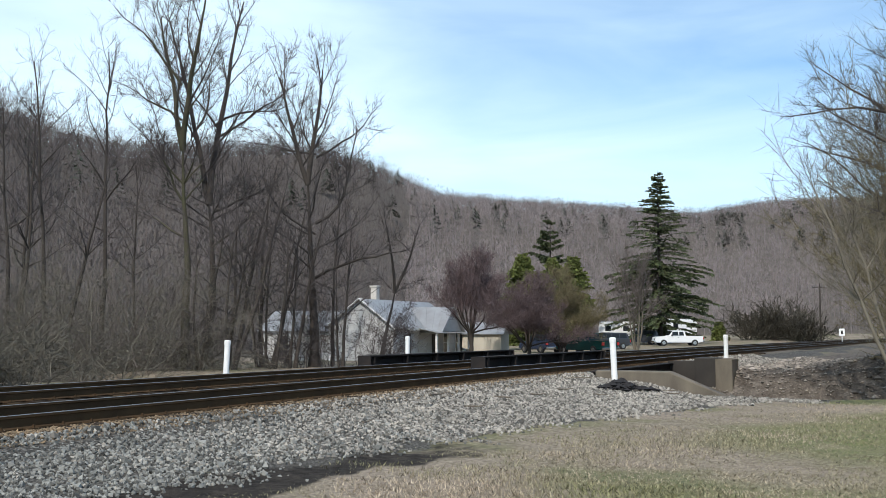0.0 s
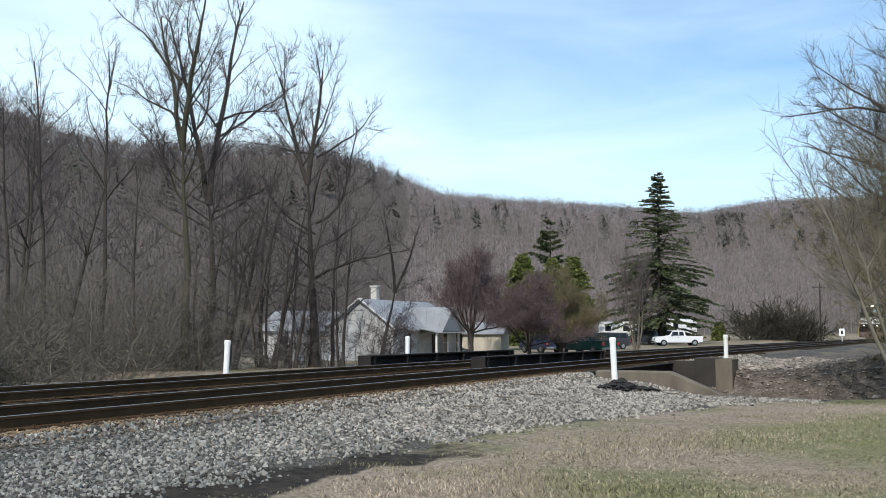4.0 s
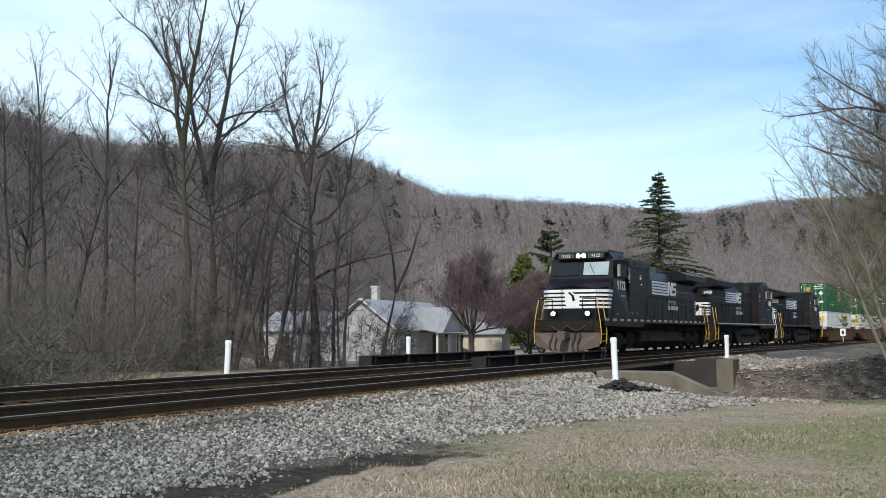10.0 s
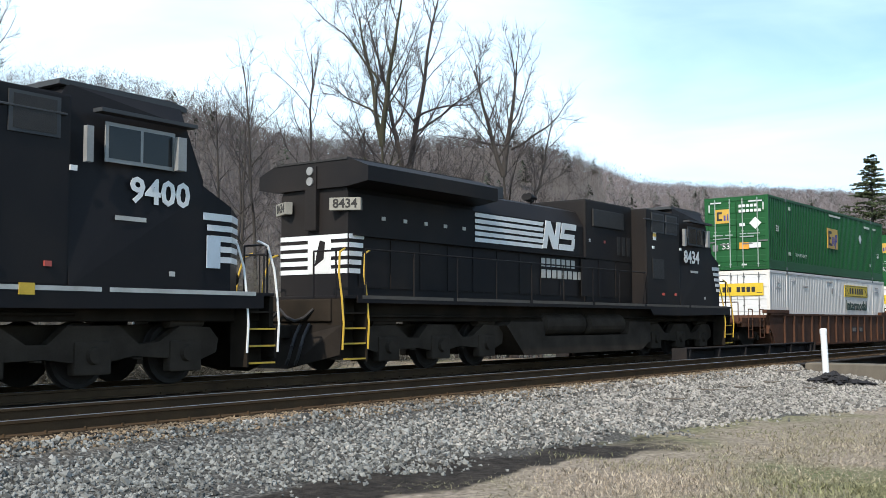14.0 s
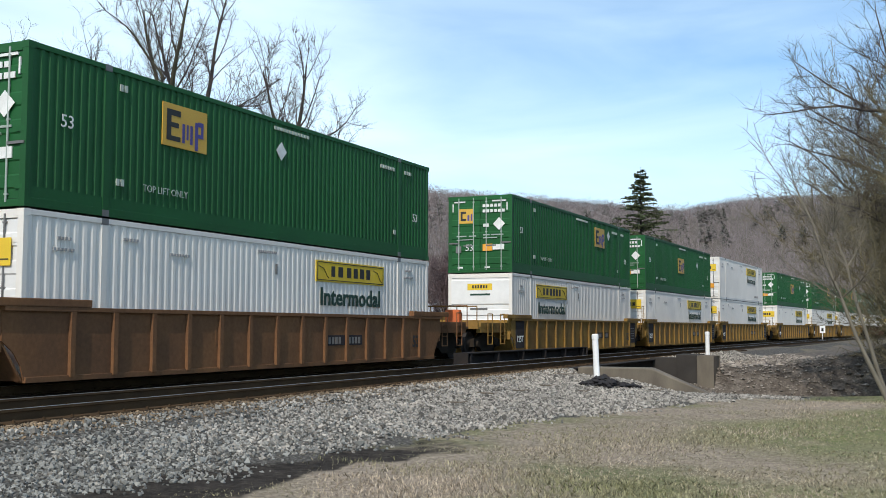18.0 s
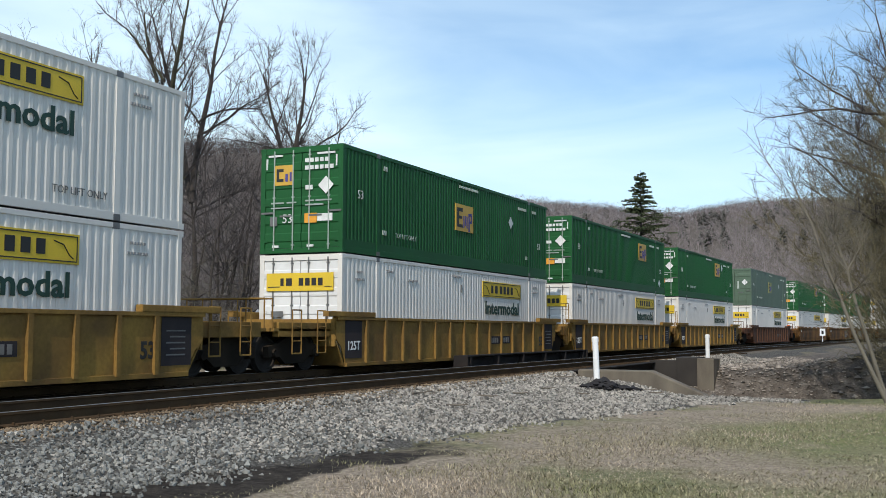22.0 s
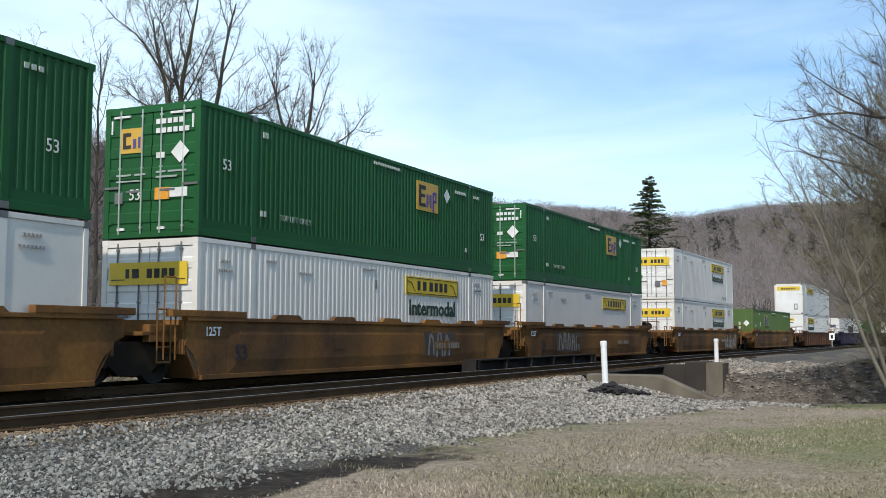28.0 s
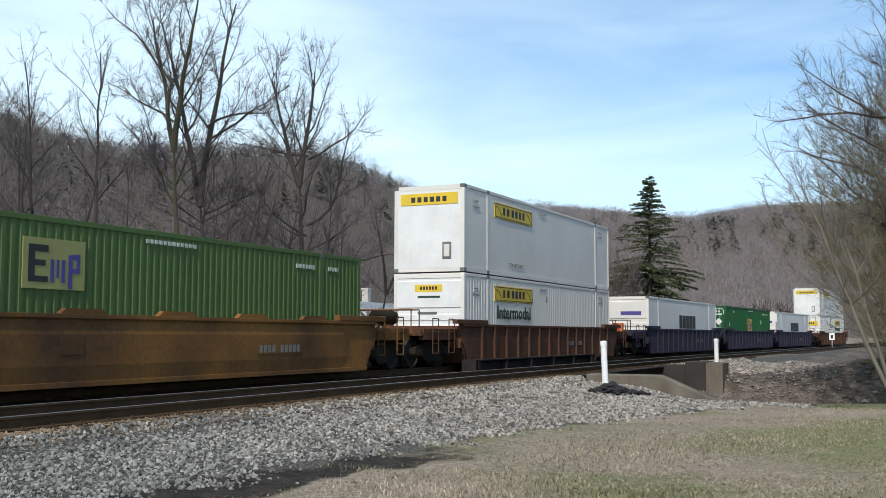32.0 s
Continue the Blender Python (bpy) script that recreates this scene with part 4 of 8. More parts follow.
    for sg in (-1, 1):
        for xa in (5.5, 6.5):
            g = part("intake_grille", slab(bmesh.new(), ((xa, 3.75), (xa + 0.85, 3.75), (xa + 0.85, 4.35), (xa, 4.35)), sg * 1.5, sg * 0.025), M_LOCODULL, lo)
            part("mesh_screen", slab(bmesh.new(), ((xa + 0.07, 3.8), (xa + 0.78, 3.8), (xa + 0.78, 4.3), (xa + 0.07, 4.3)), sg * 1.522, sg * 0.01), M_GRILLE, g)
        part("access_door", slab(bmesh.new(), ((6.5, 2.35), (7.3, 2.35), (7.3, 2.95), (6.5, 2.95)), sg * 1.5, sg * 0.015), M_GRILLE, lo)
        part("roof_pipe", tube(bmesh.new(), (5.4, sg * 1.52, 4.12), (7.9, sg * 1.52, 4.12), 0.022, seg=6), M_LOCODULL, lo)
    # engine hood
    part("hood", box(bmesh.new(), 7.7, 10.6, -1.02, 1.02, 1.56, 4.5, 0.06), M_LOCO, lo)
    part("hood", slab_y(10.6, 20.6, ((-0.95, 1.56), (0.95, 1.56), (0.95, 3.7), (0.72, 4.12), (0.4, 4.22), (-0.4, 4.22), (-0.72, 4.12), (-0.95, 3.7))), M_LOCO, lo)
    part("dynamic_brake_vent", box(bmesh.new(), 8.3, 10.2, -1.06, 1.06, 3.75, 4.25, 0.02), M_GRILLE, lo)
    part("exhaust_stack", box(bmesh.new(), 13.9, 15.0, -0.42, 0.42, 4.2, 4.52, 0.03), M_LOCODULL, lo)
    hb = part("horn", tube(bmesh.new(), (12.0, 0.1, 4.22), (12.0, 0.1, 4.42), 0.03, seg=8), M_LOCO, lo)
    for k, dx in enumerate((-0.35, 0.0, 0.4)):
        part("bell_mouth", tube(bmesh.new(), (12.0, -0.1 + k * 0.18, 4.42), (12.0 + (dx or 0.3), -0.1 + k * 0.18, 4.45), 0.04, 0.1, seg=12), M_LOCO, hb)
    # radiator with overhanging wings
    part("radiator", slab_y(15.9, 21.0 if lead else 20.68, ((-1.0, 3.82), (-1.55, 3.9), (-1.55, 4.2), (-1.1, 4.38), (1.1, 4.38), (1.55, 4.2), (1.55, 3.9), (1.0, 3.82))), M_LOCO, lo)
    part("radiator_screen", box(bmesh.new(), 16.2, 20.7, -1.0, 1.0, 4.38, 4.42), M_GRILLE, lo)
    for sg in (-1, 1):
        for i in range(12):
            xa = 7.9 + i * 1.04
            if 10.2 < xa < 10.7:
                xa += 0.3
            y = sg * (1.02 if xa < 10.5 else 0.95)
            part("hood_door", slab(bmesh.new(), ((xa, 1.75), (xa + 0.92, 1.75), (xa + 0.92, 2.78), (xa, 2.78)), y, sg * 0.018), M_LOCO, lo)
        part("seam_rail", box(bmesh.new(), 7.8, 20.5, *sorted((sg * 0.95, sg * 1.045)), 2.82, 2.85), M_LOCO, lo)
        # striped mark and block letters as plain shapes
        y = sg * 0.955
        fx = (lambda v: v) if sg < 0 else (lambda v: 27.1 - v)
        for i in range(5):
            z = 3.66 - i * 0.15
            part("side_stripe", slab(bmesh.new(), ((fx(11.1), z - 0.095), (fx(14.25), z - 0.095), (fx(14.3), z), (fx(11.1), z)), y, sg * 0.012), M_STRIPE, lo)
        for q in (((14.2, 2.98), (14.42, 2.98), (14.52, 3.36), (14.75, 2.98), (15.0, 2.98), (15.18, 3.72), (14.96, 3.72), (14.86, 3.32), (14.62, 3.72), (14.38, 3.72)),
                  ((15.2, 3.55), (16.0, 3.55), (16.04, 3.72), (15.24, 3.72)), ((15.12, 3.28), (15.9, 3.28), (15.94, 3.43), (15.16, 3.43)), ((15.05, 2.98), (15.85, 2.98), (15.89, 3.14), (15.09, 3.14)),
                  ((15.18, 3.4), (15.34, 3.4), (15.4, 3.6), (15.22, 3.6)), ((15.74, 3.05), (15.9, 3.05), (15.96, 3.32), (15.8, 3.32))):
            part("mark_block", slab(bmesh.new(), [(fx(a), b) for a, b in q], y + sg * 0.02, sg * 0.012), M_STRIPE, lo)
        for row, (n0, n1) in enumerate(((14.15, 16.0), (14.15, 16.4))):
            k = 7 + row
            w = (n1 - n0) / k
            for i in range(k):
                xa = n0 + i * w
                a, b = sorted((fx(xa), fx(xa + w * 0.72)))
                part("lettering_bar", slab(bmesh.new(), ((a, 2.5 - row * 0.3), (b, 2.5 - row * 0.3), (b, 2.72 - row * 0.3), (a, 2.72 - row * 0.3)), sg * 0.972, sg * 0.008), M_SILL, lo)
        # walkway rail
        rail = part("walkway_rail", tube(bmesh.new(), (7.8, sg * 1.5, 2.5), (20.7, sg * 1.5, 2.5), 0.017, seg=6), M_LOCO, lo)
        for i in range(9):
            x = 7.9 + i * 1.6
            part("stanchion", tube(bmesh.new(), (x, sg * 1.5, 1.56), (x, sg * 1.5, 2.5), 0.016, seg=6), M_LOCO, rail)
    # hood end with stripes, number and lamps
    for i in range(5):
        z0 = 2.04 + i * 0.178
        part("end_stripe", box(bmesh.new(), 20.6, 20.615, -0.94, 0.94, z0, z0 + 0.1), M_STRIPE, lo)
        for sg in (-1, 1):
            part("end_stripe", box(bmesh.new(), 20.25 - i * 0.03, 20.6, *sorted((sg * 0.975, sg * 0.985)), z0, z0 + 0.1), M_STRIPE, lo)
    part("end_emblem", box(bmesh.new(), 20.615, 20.622, -0.15, 0.5, 2.06, 2.8), M_STRIPE, lo, "white emblem patch")
    part("end_emblem", slab_y(20.622, 20.63, ((0.05, 2.2), (0.3, 2.35), (0.34, 2.7), (0.2, 2.74), (0.12, 2.5))), M_LOCO, lo, "black figure of the emblem")
    el = part("lamp_housing", box(bmesh.new(), 20.6, 20.72, -0.16, 0.16, 2.95, 4.3, 0.02), M_LOCO, lo)
    for z in (3.98, 4.2):
        part("rear_headlight", tube(bmesh.new(), (20.72, 0, z), (20.75, 0, z), 0.09, seg=14), M_ALU, el)
    for sg in (-1, 1):
        # boards stand on the chamfered corners of the hood end
        turn = Matrix.Translation((20.52, sg * 0.84, 3.46)) @ Matrix.Rotation(radians(sg * 28), 4, "Z")
        nb2 = part("end_board", box(bmesh.new(), 0.0, 0.16, -0.33, 0.33, -0.13, 0.13, 0.012), M_BOARDPALE if pale_board else M_GRILLE, lo)
        nb2.matrix_basis = turn
        lettering("digits", number, 0.26, M_GRILLE if pale_board else M_STRIPE, nb2, Matrix.Translation((0.163, 0, 0)) @ Matrix(((0, 0, 1, 0), (1, 0, 0, 0), (0, 1, 0, 0), (0, 0, 0, 1))), 0.004, "", 0.006)
        part("placard", box(bmesh.new(), 2.32, 2.62, *sorted((sg * 1.515, sg * 1.53)), 1.95, 2.5), M_PAPER, lo, "pale paper placard") if number == "9400" else None
        if number == "9400":
            part("sill_marker", box(bmesh.new(), 5.9, 6.15, *sorted((sg * 1.56, sg * 1.575)), 1.43, 1.6), M_DECAL_Y, lo)
        bm = box(bmesh.new(), 7.05, 7.25, *sorted((sg * 1.5, sg * 1.515)), 3.52, 3.62)
        box(bm, 7.05, 7.25, *sorted((sg * 1.5, sg * 1.517)), 3.72, 3.86)
        part("sticker", bm, M_STRIPE, lo)
        part("sticker", box(bmesh.new(), 7.05, 7.25, *sorted((sg * 1.5, sg * 1.516)), 3.62, 3.72), M_DECAL_Y, lo)
        for k in range(3):
            part("filter_slot", box(bmesh.new(), 7.85 + k * 0.32, 8.05 + k * 0.32, *sorted((sg * 1.02, sg * 1.03)), 3.0, 3.55), M_GRILLE, lo)
        for k in range(5):
            part("hood_latch", box(bmesh.new(), 16.4 + k * 0.75, 16.52 + k * 0.75, *sorted((sg * 0.95, sg * 0.966)), 3.2, 3.28), M_SILL, lo)
    # tank, trucks, underbody
    if dashes:
        tk = part("fuel_tank", slab_y(7.3, 15.15, ((-1.1, 1.1), (1.1, 1.1), (1.45, 0.95), (1.45, 0.55), (1.0, 0.2), (-1.0, 0.2), (-1.45, 0.55), (-1.45, 0.95))), M_TRUCK, lo)
    else:
        tk = part("fuel_tank", prism(bmesh.new(), ((7.3, 1.05), (7.3, 0.5), (7.9, 0.22), (14.5, 0.22), (15.3, 0.95), (15.1, 1.05), (13.6, 1.05), (13.5, 0.68), (8.8, 0.68), (8.7, 1.05)), -1.4, 1.4), M_TRUCK, lo)
        part("frame_web", box(bmesh.new(), 8.7, 13.6, -0.9, 0.9, 0.66, 1.1), M_TRUCK, lo)
    for sg in (-1, 1):
        if not dashes:
            for xa in (8.9, 11.25):
                bm = tube(bmesh.new(), (xa + 0.08, sg * 1.12, 0.98), (xa + 2.1, sg * 1.12, 0.98), 0.29, seg=18)
                tube(bm, (xa, sg * 1.12, 0.98), (xa + 0.08, sg * 1.12, 0.98), 0.2, 0.29, seg=18)
                tube(bm, (xa + 2.1, sg * 1.12, 0.98), (xa + 2.18, sg * 1.12, 0.98), 0.29, 0.2, seg=18)
                part("air_reservoir", bm, M_TRUCK, tk)
        part("pipe_run", tube(bmesh.new(), (5.0, sg * 1.25, 1.16), (20.5, sg * 1.25, 1.16), 0.03, seg=6), M_LOCOGREY, lo)
    loco_truck(lo, 2.75)
    loco_truck(lo, 15.85)
    return lo


def slab_y(x0, x1, pts):
    """A y-z outline between x0 and x1."""
    bm = bmesh.new()
    a = [bm.verts.new((x0, y, z)) for y, z in pts]
    b = [bm.verts.new((x1, y, z)) for y, z in pts]
    k = len(pts)
    bm.faces.new(a)
    bm.faces.new(b[::-1])
    for i in range(k):
        bm.faces.new((a[i], b[i], b[(i + 1) % k], a[(i + 1) % k]))
    bmesh.ops.recalc_face_normals(bm, faces=bm.faces[:])
    return bm



# ---- bare spring trees: forked trunks, ascending limbs, fine twigs ----


class Wood:
    """Collects tapered limbs, thick ones and twigs apart."""

    def __init__(self):
        self.thick, self.thin = [], []

    def limb(self, a, b, ra, rb):
        (self.thick if ra > 0.045 else self.thin).append((a, b, ra, rb))

    @staticmethod
    def mesh(name, limbs, sides, material, parent):
        if not limbs:
            return None
        A = np.array([l[0] for l in limbs], float)
        B = np.array([l[1] for l in limbs], float)
        ra = np.array([l[2] for l in limbs])
        rb = np.array([l[3] for l in limbs])
        d = B - A
        d /= np.maximum(np.linalg.norm(d, axis=1, keepdims=True), 1e-6)
        ref = np.where(np.abs(d[:, 2:3]) > 0.9, np.array([[1.0, 0, 0]]), np.array([[0, 0, 1.0]]))
        u = np.cross(d, ref)
        u /= np.linalg.norm(u, axis=1, keepdims=True)
        w = np.cross(d, u)
        ring = []
        for P, r in ((A, ra), (B + d * (rb * 0.3)[:, None], rb)):
            for k in range(sides):
                t = 6.28318 * k / sides
                ring.append(P + (u * math.cos(t) + w * math.sin(t)) * r[:, None])
        v = np.stack(ring, 1).reshape(-1, 3)
        base = (np.arange(len(limbs)) * sides * 2)[:, None, None]
        f = np.array([(k, (k + 1) % sides, sides + (k + 1) % sides, sides + k) for k in range(sides)])[None] + base
        return soup(name, v.tolist(), f.reshape(-1, 4).tolist(), material, parent, smooth=sides > 4)


    def spray(self, seed, count, lo, hi, wide=0.006, stray=0.75, up=0.25):
        """count fine twigs from the thin limbs, as slivers."""
        g = np.random.default_rng(seed)
        L = np.array([l[0] + l[1] for l in self.thin])
        size = np.linalg.norm(L[:, 3:] - L[:, :3], axis=1)
        pick = L[g.choice(len(L), count, p=size / size.sum())]
        d = pick[:, 3:] - pick[:, :3]
        p = pick[:, :3] + d * g.random((count, 1))
        d = d / np.maximum(np.linalg.norm(d, axis=1, keepdims=True), 1e-6) + g.normal(0, stray, (count, 3)) + np.array([[0, 0, up]])
        d *= g.uniform(lo, hi, (count, 1)) / np.linalg.norm(d, axis=1, keepdims=True)
        o = np.cross(d, g.normal(0, 1, (count, 3)))
        o *= wide * g.uniform(0.6, 1.4, (count, 1)) / np.maximum(np.linalg.norm(o, axis=1, keepdims=True), 1e-6)
        mid = p + d * 0.55 + g.normal(0, 1, (count, 3)) * np.linalg.norm(d, axis=1, keepdims=True) * 0.09
        v = np.stack([p - o, p + o, mid - o * 0.7, mid + o * 0.7, p + d], 1).reshape(-1, 3)
        k = np.arange(count)[:, None] * 5
        f = np.concatenate([k + np.array([[0, 1, 3]]), k + np.array([[0, 3, 2]]), k + np.array([[2, 3, 4]])])
        return v.tolist(), f.tolist()


def turned(d, rng, angle):
    """d tilted by angle degrees to a random side."""
    o = Vector((rng.gauss(0, 1), rng.gauss(0, 1), rng.gauss(0, 1)))
    ax = d.cross(o)
    if ax.length < 1e-5:
        ax = Vector((1, 0, 0))
    return Matrix.Rotation(radians(angle), 3, ax.normalized()) @ d


def grow(wood, rng, p, d, length, r, level, up=0.12, angle=38, ratio=0.62, kids=4, wob=12, fine=0.006):
    steps = max(2, min(8, int(length / 0.42))) if level > 0 else 7
    seg = length / steps
    for i in range(steps):
        d2 = turned(d, rng, rng.uniform(0.3, 1.0) * wob)
        d2 = (d2 + Vector((0, 0, up))).normalized()
        q = p + d2 * seg
        r2 = max(r * (1 - 0.62 / steps), fine)
        wood.limb(tuple(p), tuple(q), r, r2)
        p, d, r = q, d2, r2
        if level < 4 and i >= (2 if level == 0 else 0) and length > 0.35:
            many = kids / steps
            c = int(many) + (1 if rng.random() < many % 1 else 0)
            for _ in range(c):
                cd = turned(d, rng, angle * rng.uniform(0.7, 1.35))
                grow(wood, rng, p, cd, length * ratio * rng.uniform(0.6, 1.15) * (1 - 0.45 * i / steps), r * rng.uniform(0.32, 0.52),
                     level + 1, up, angle, ratio, kids, wob + 4, fine)
    if level < 4:
        for _ in range(2):
            grow(wood, rng, p, turned(d, rng, angle * 0.55), length * ratio * 0.85, r * 0.8, level + 1, up, angle, ratio, kids, wob + 2, fine)


def shoot(wood, rng, p, d, length, r, level, up=0.10, angle=46, wob=13, thick=1.0, deep=4, sprout=1.0):
    """A limb that bends upwards and carries alternate side shoots down to fine twigs."""
    steps = max(3, min(11, int(length / (0.75 if level < 2 else 0.4))))
    seg = length / steps
    r0, side = r, rng.uniform(0, 6.283)
    for i in range(steps):
        d = (turned(d, rng, rng.uniform(0.35, 1.0) * wob) + Vector((0, 0, up))).normalized()
        q = p + d * seg
        t = (i + 1) / steps
        r2 = max(r0 * (1 - 0.78 * t), 0.006 * thick)
        wood.limb(tuple(p), tuple(q), r, r2)
        p, r = q, r2
        if level < deep and (t > 0.2 or level > 1):
            many = sprout * (1.5 if level < 2 else 1.25) * (0.75 + rng.random() * 0.6)
            for _ in range(int(many) + (1 if rng.random() < many % 1 else 0)):
                side += 2.4 + rng.uniform(-0.5, 0.5)
                axis = d.cross(Vector((math.cos(side), math.sin(side), 0.3)))
                if axis.length < 0.1:
                    continue
                cd = Matrix.Rotation(radians(angle * rng.uniform(0.75, 1.25)), 3, axis.normalized()) @ d
                cl = length * (1.08 - 0.72 * t) * rng.uniform(0.3, 0.62)
                if cl > 0.22:
                    shoot(wood, rng, p, cd, cl, max(r * rng.uniform(0.42, 0.62), 0.006 * thick), level + 1, up, angle, wob + 1, thick, deep, sprout)


def bare_tree(label, x, y, height, girth, seed, stems=1, lean=(0.0, 0.0), fork=0.5, low=0.34, reach=0.27, limbs=15, up=0.10, angle=46, wob=13,
              bark=None, twigs=None, group="", z=None, name="bare_tree", boughs=(), fine=6500, thick=1.35, deep=4, sprout=0.95, wide=0.006):
    """Forked trunk whose limbs stand out low down and steepen towards the top; boughs: height, bearing, tilt, length of single long limbs."""
    rng = random.Random(seed)
    z0 = ground_at(x, y) - 0.2 if z is None else z
    t = thing(name, label, "tree", group, m=pose(x, y, z0))
    wood = Wood()

    def climb(p, d, h0, h1, r, first, count):
        """A trunk or leader from height h0 to h1, limbs all along it."""
        n = max(5, int((h1 - h0) / 0.9))
        aim, ra = d.copy(), r
        marks = sorted(rng.uniform(first, 0.97) for _ in range(count))
        side = rng.uniform(0, 6.283)
        for i in range(n):
            f = (i + 1) / n
            d = turned((d + aim * 0.5 + Vector((0, 0, 0.12))).normalized(), rng, rng.uniform(1, 6.5))
            q = p + d * ((h1 - h0) / n)
            rb = r * (1 - 0.86 * f) + 0.012
            wood.limb(tuple(p), tuple(q), ra * (1.4 if i == 0 and h0 == 0 else 1.0), rb)
            p, ra = q, rb
            while marks and marks[0] <= f:
                m = marks.pop(0)
                hh = (h0 + (h1 - h0) * m) / height
                side += 2.4 + rng.uniform(-0.6, 0.6)
                tilt = radians(max(20, 82 - 62 * hh) * rng.uniform(0.8, 1.2))
                cd = Vector((math.cos(side) * math.sin(tilt), math.sin(side) * math.sin(tilt), math.cos(tilt)))
                cl = height * reach * (1.15 - 0.8 * max(0, hh - 0.3)) * rng.uniform(0.6, 1.1)
                shoot(wood, rng, p, cd, min(cl, (height * 1.08 - p.z) * 0.9 + 0.6), min(ra * 0.6, 0.0105 * cl + 0.012), 1, up, angle, wob, thick, deep, sprout)
        return p, d, ra

    for k in range(stems):
        a = 6.283 * k / max(1, stems) + rng.uniform(0, 1)
        off = Vector((math.cos(a), math.sin(a), 0)) * (girth * 1.2 if stems > 1 else 0)
        d = Vector((lean[0] + 0.1 * math.cos(a) * (stems > 1), lean[1] + 0.1 * math.sin(a) * (stems > 1), 1)).normalized()
        hk = height * (1 if k == 0 else rng.uniform(0.75, 0.95))
        rk = girth * (1 if k == 0 else rng.uniform(0.6, 0.85))
        if fork >= 1.0:
            climb(off, d, 0.0, hk, rk, low, limbs)
            continue
        p, d, r = climb(off, d, 0.0, hk * fork, rk * 1.0, min(0.9, low / fork), int(limbs * 0.3))
        r = rk * 0.62
        for s_ in (-1, 1):
            dd = (d + Vector((s_ * 0.22 + rng.uniform(-0.06, 0.06), rng.uniform(-0.2, 0.2), 0))).normalized()
            climb(p, dd, hk * fork, hk * rng.uniform(0.92, 1.0), r * rng.uniform(0.8, 1.0), 0.05, int(limbs * 0.42))
    for h, az, tilt, length in boughs:
        cd = Vector((math.cos(radians(az)) * math.sin(radians(tilt)), math.sin(radians(az)) * math.sin(radians(tilt)), math.cos(radians(tilt))))
        shoot(wood, rng, Vector((lean[0] * h, lean[1] * h, h)), cd, length, 0.012 * length + 0.012, 1, up * 0.4, angle, wob + 5, thick, deep, sprout)
    Wood.mesh("trunk", wood.thick, 7, bark or M_BARK, t)
    Wood.mesh("crown", wood.thin, 3, twigs or M_TWIG, t)
    soup("twig_haze", *wood.spray(seed, fine, 0.3, 0.95, wide, 0.55, 0.2), twigs or M_TWIG, t)["kind"] = "stuff"
    return t


M_BARKDARK = material("dark_bark", (0.055, 0.045, 0.038), 0.95, dark=(0.026, 0.022, 0.019), scale=2, stretch=(3, 3, 0.6), bump=0.6, bump_scale=20)
M_MOSSY = material("mossy_bark", (0.065, 0.056, 0.038), 0.95, dark=(0.058, 0.066, 0.026), scale=0.6, stretch=(2, 2, 0.6), bump=0.6, bump_scale=20)
M_TWIGDARK = material("dark_twigs", (0.066, 0.055, 0.054), 0.95, dark=(0.038, 0.032, 0.031), bump=0)
M_BRUSH = material("dry_brush", (0.125, 0.112, 0.088), 0.95, dark=(0.065, 0.06, 0.046), bump=0, island=0.3)
M_HEDGE = material("dark_hedge", (0.05, 0.043, 0.03), 0.95, dark=(0.03, 0.027, 0.02), bump=0, island=0.4)
M_YELLOWBRUSH = material("yellowish_brush", (0.16, 0.135, 0.075), 0.95, dark=(0.09, 0.075, 0.05), bump=0, island=0.35)
M_PALE = material("pale_bark", (0.17, 0.148, 0.115), 0.9, dark=(0.1, 0.086, 0.066), scale=2, bump=0.2)
M_BUD = material("purple_buds", (0.12, 0.084, 0.086), 0.9, dark=(0.068, 0.048, 0.05), bump=0, island=0.35)
M_OLIVE = material("olive_buds", (0.15, 0.125, 0.065), 0.9, dark=(0.09, 0.075, 0.045), bump=0, island=0.35)

bare_tree("tall bare hardwood with a mossy trunk and a high twiggy crown", -14.3, 59.0, 22.0, 0.3, 11, lean=(-0.02, 0), fork=0.56, low=0.4, limbs=24, reach=0.25, bark=M_MOSSY, twigs=M_TWIGDARK,
          boughs=((7.5, 176, 52, 4.5), (9.5, 200, 48, 5.0), (14.0, 172, 62, 5.0), (16.0, 160, 30, 6.0)))
bare_tree("tall bare hardwood with a dark upright trunk", -13.2, 60.5, 22.5, 0.34, 12, lean=(0.01, 0), fork=0.42, low=0.36, limbs=26, reach=0.26, bark=M_BARKDARK, twigs=M_TWIGDARK,
          boughs=((7.0, 352, 50, 5.0), (5.6, 8, 42, 4.2), (9.0, 10, 55, 5.5), (13.2, 350, 62, 6.0), (14.0, 15, 45, 5.5), (8.0, 165, 50, 4.0)))
bare_tree("bare hardwood with a broad crown beside the house", -6.95, 58.0, 16.8, 0.28, 23, fork=0.6, low=0.3, limbs=26, reach=0.27, bark=M_BARKDARK, twigs=M_TWIGDARK,
          boughs=((11.6, 5, 72, 4.8), (11.8, 178, 76, 4.4), (8.0, 4, 60, 7.0), (5.0, 350, 68, 6.5), (7.4, 186, 62, 4.6), (6.0, 170, 55, 4.0)))
bare_tree("bare leaning tree with drooping limbs", -3.9, 66.0, 9.2, 0.16, 36, lean=(0.1, 0), fork=0.5, low=0.4, reach=0.34, limbs=10, up=-0.02, angle=52, bark=M_BARKDARK, twigs=M_TWIGDARK, fine=900, thick=1.1, deep=3)
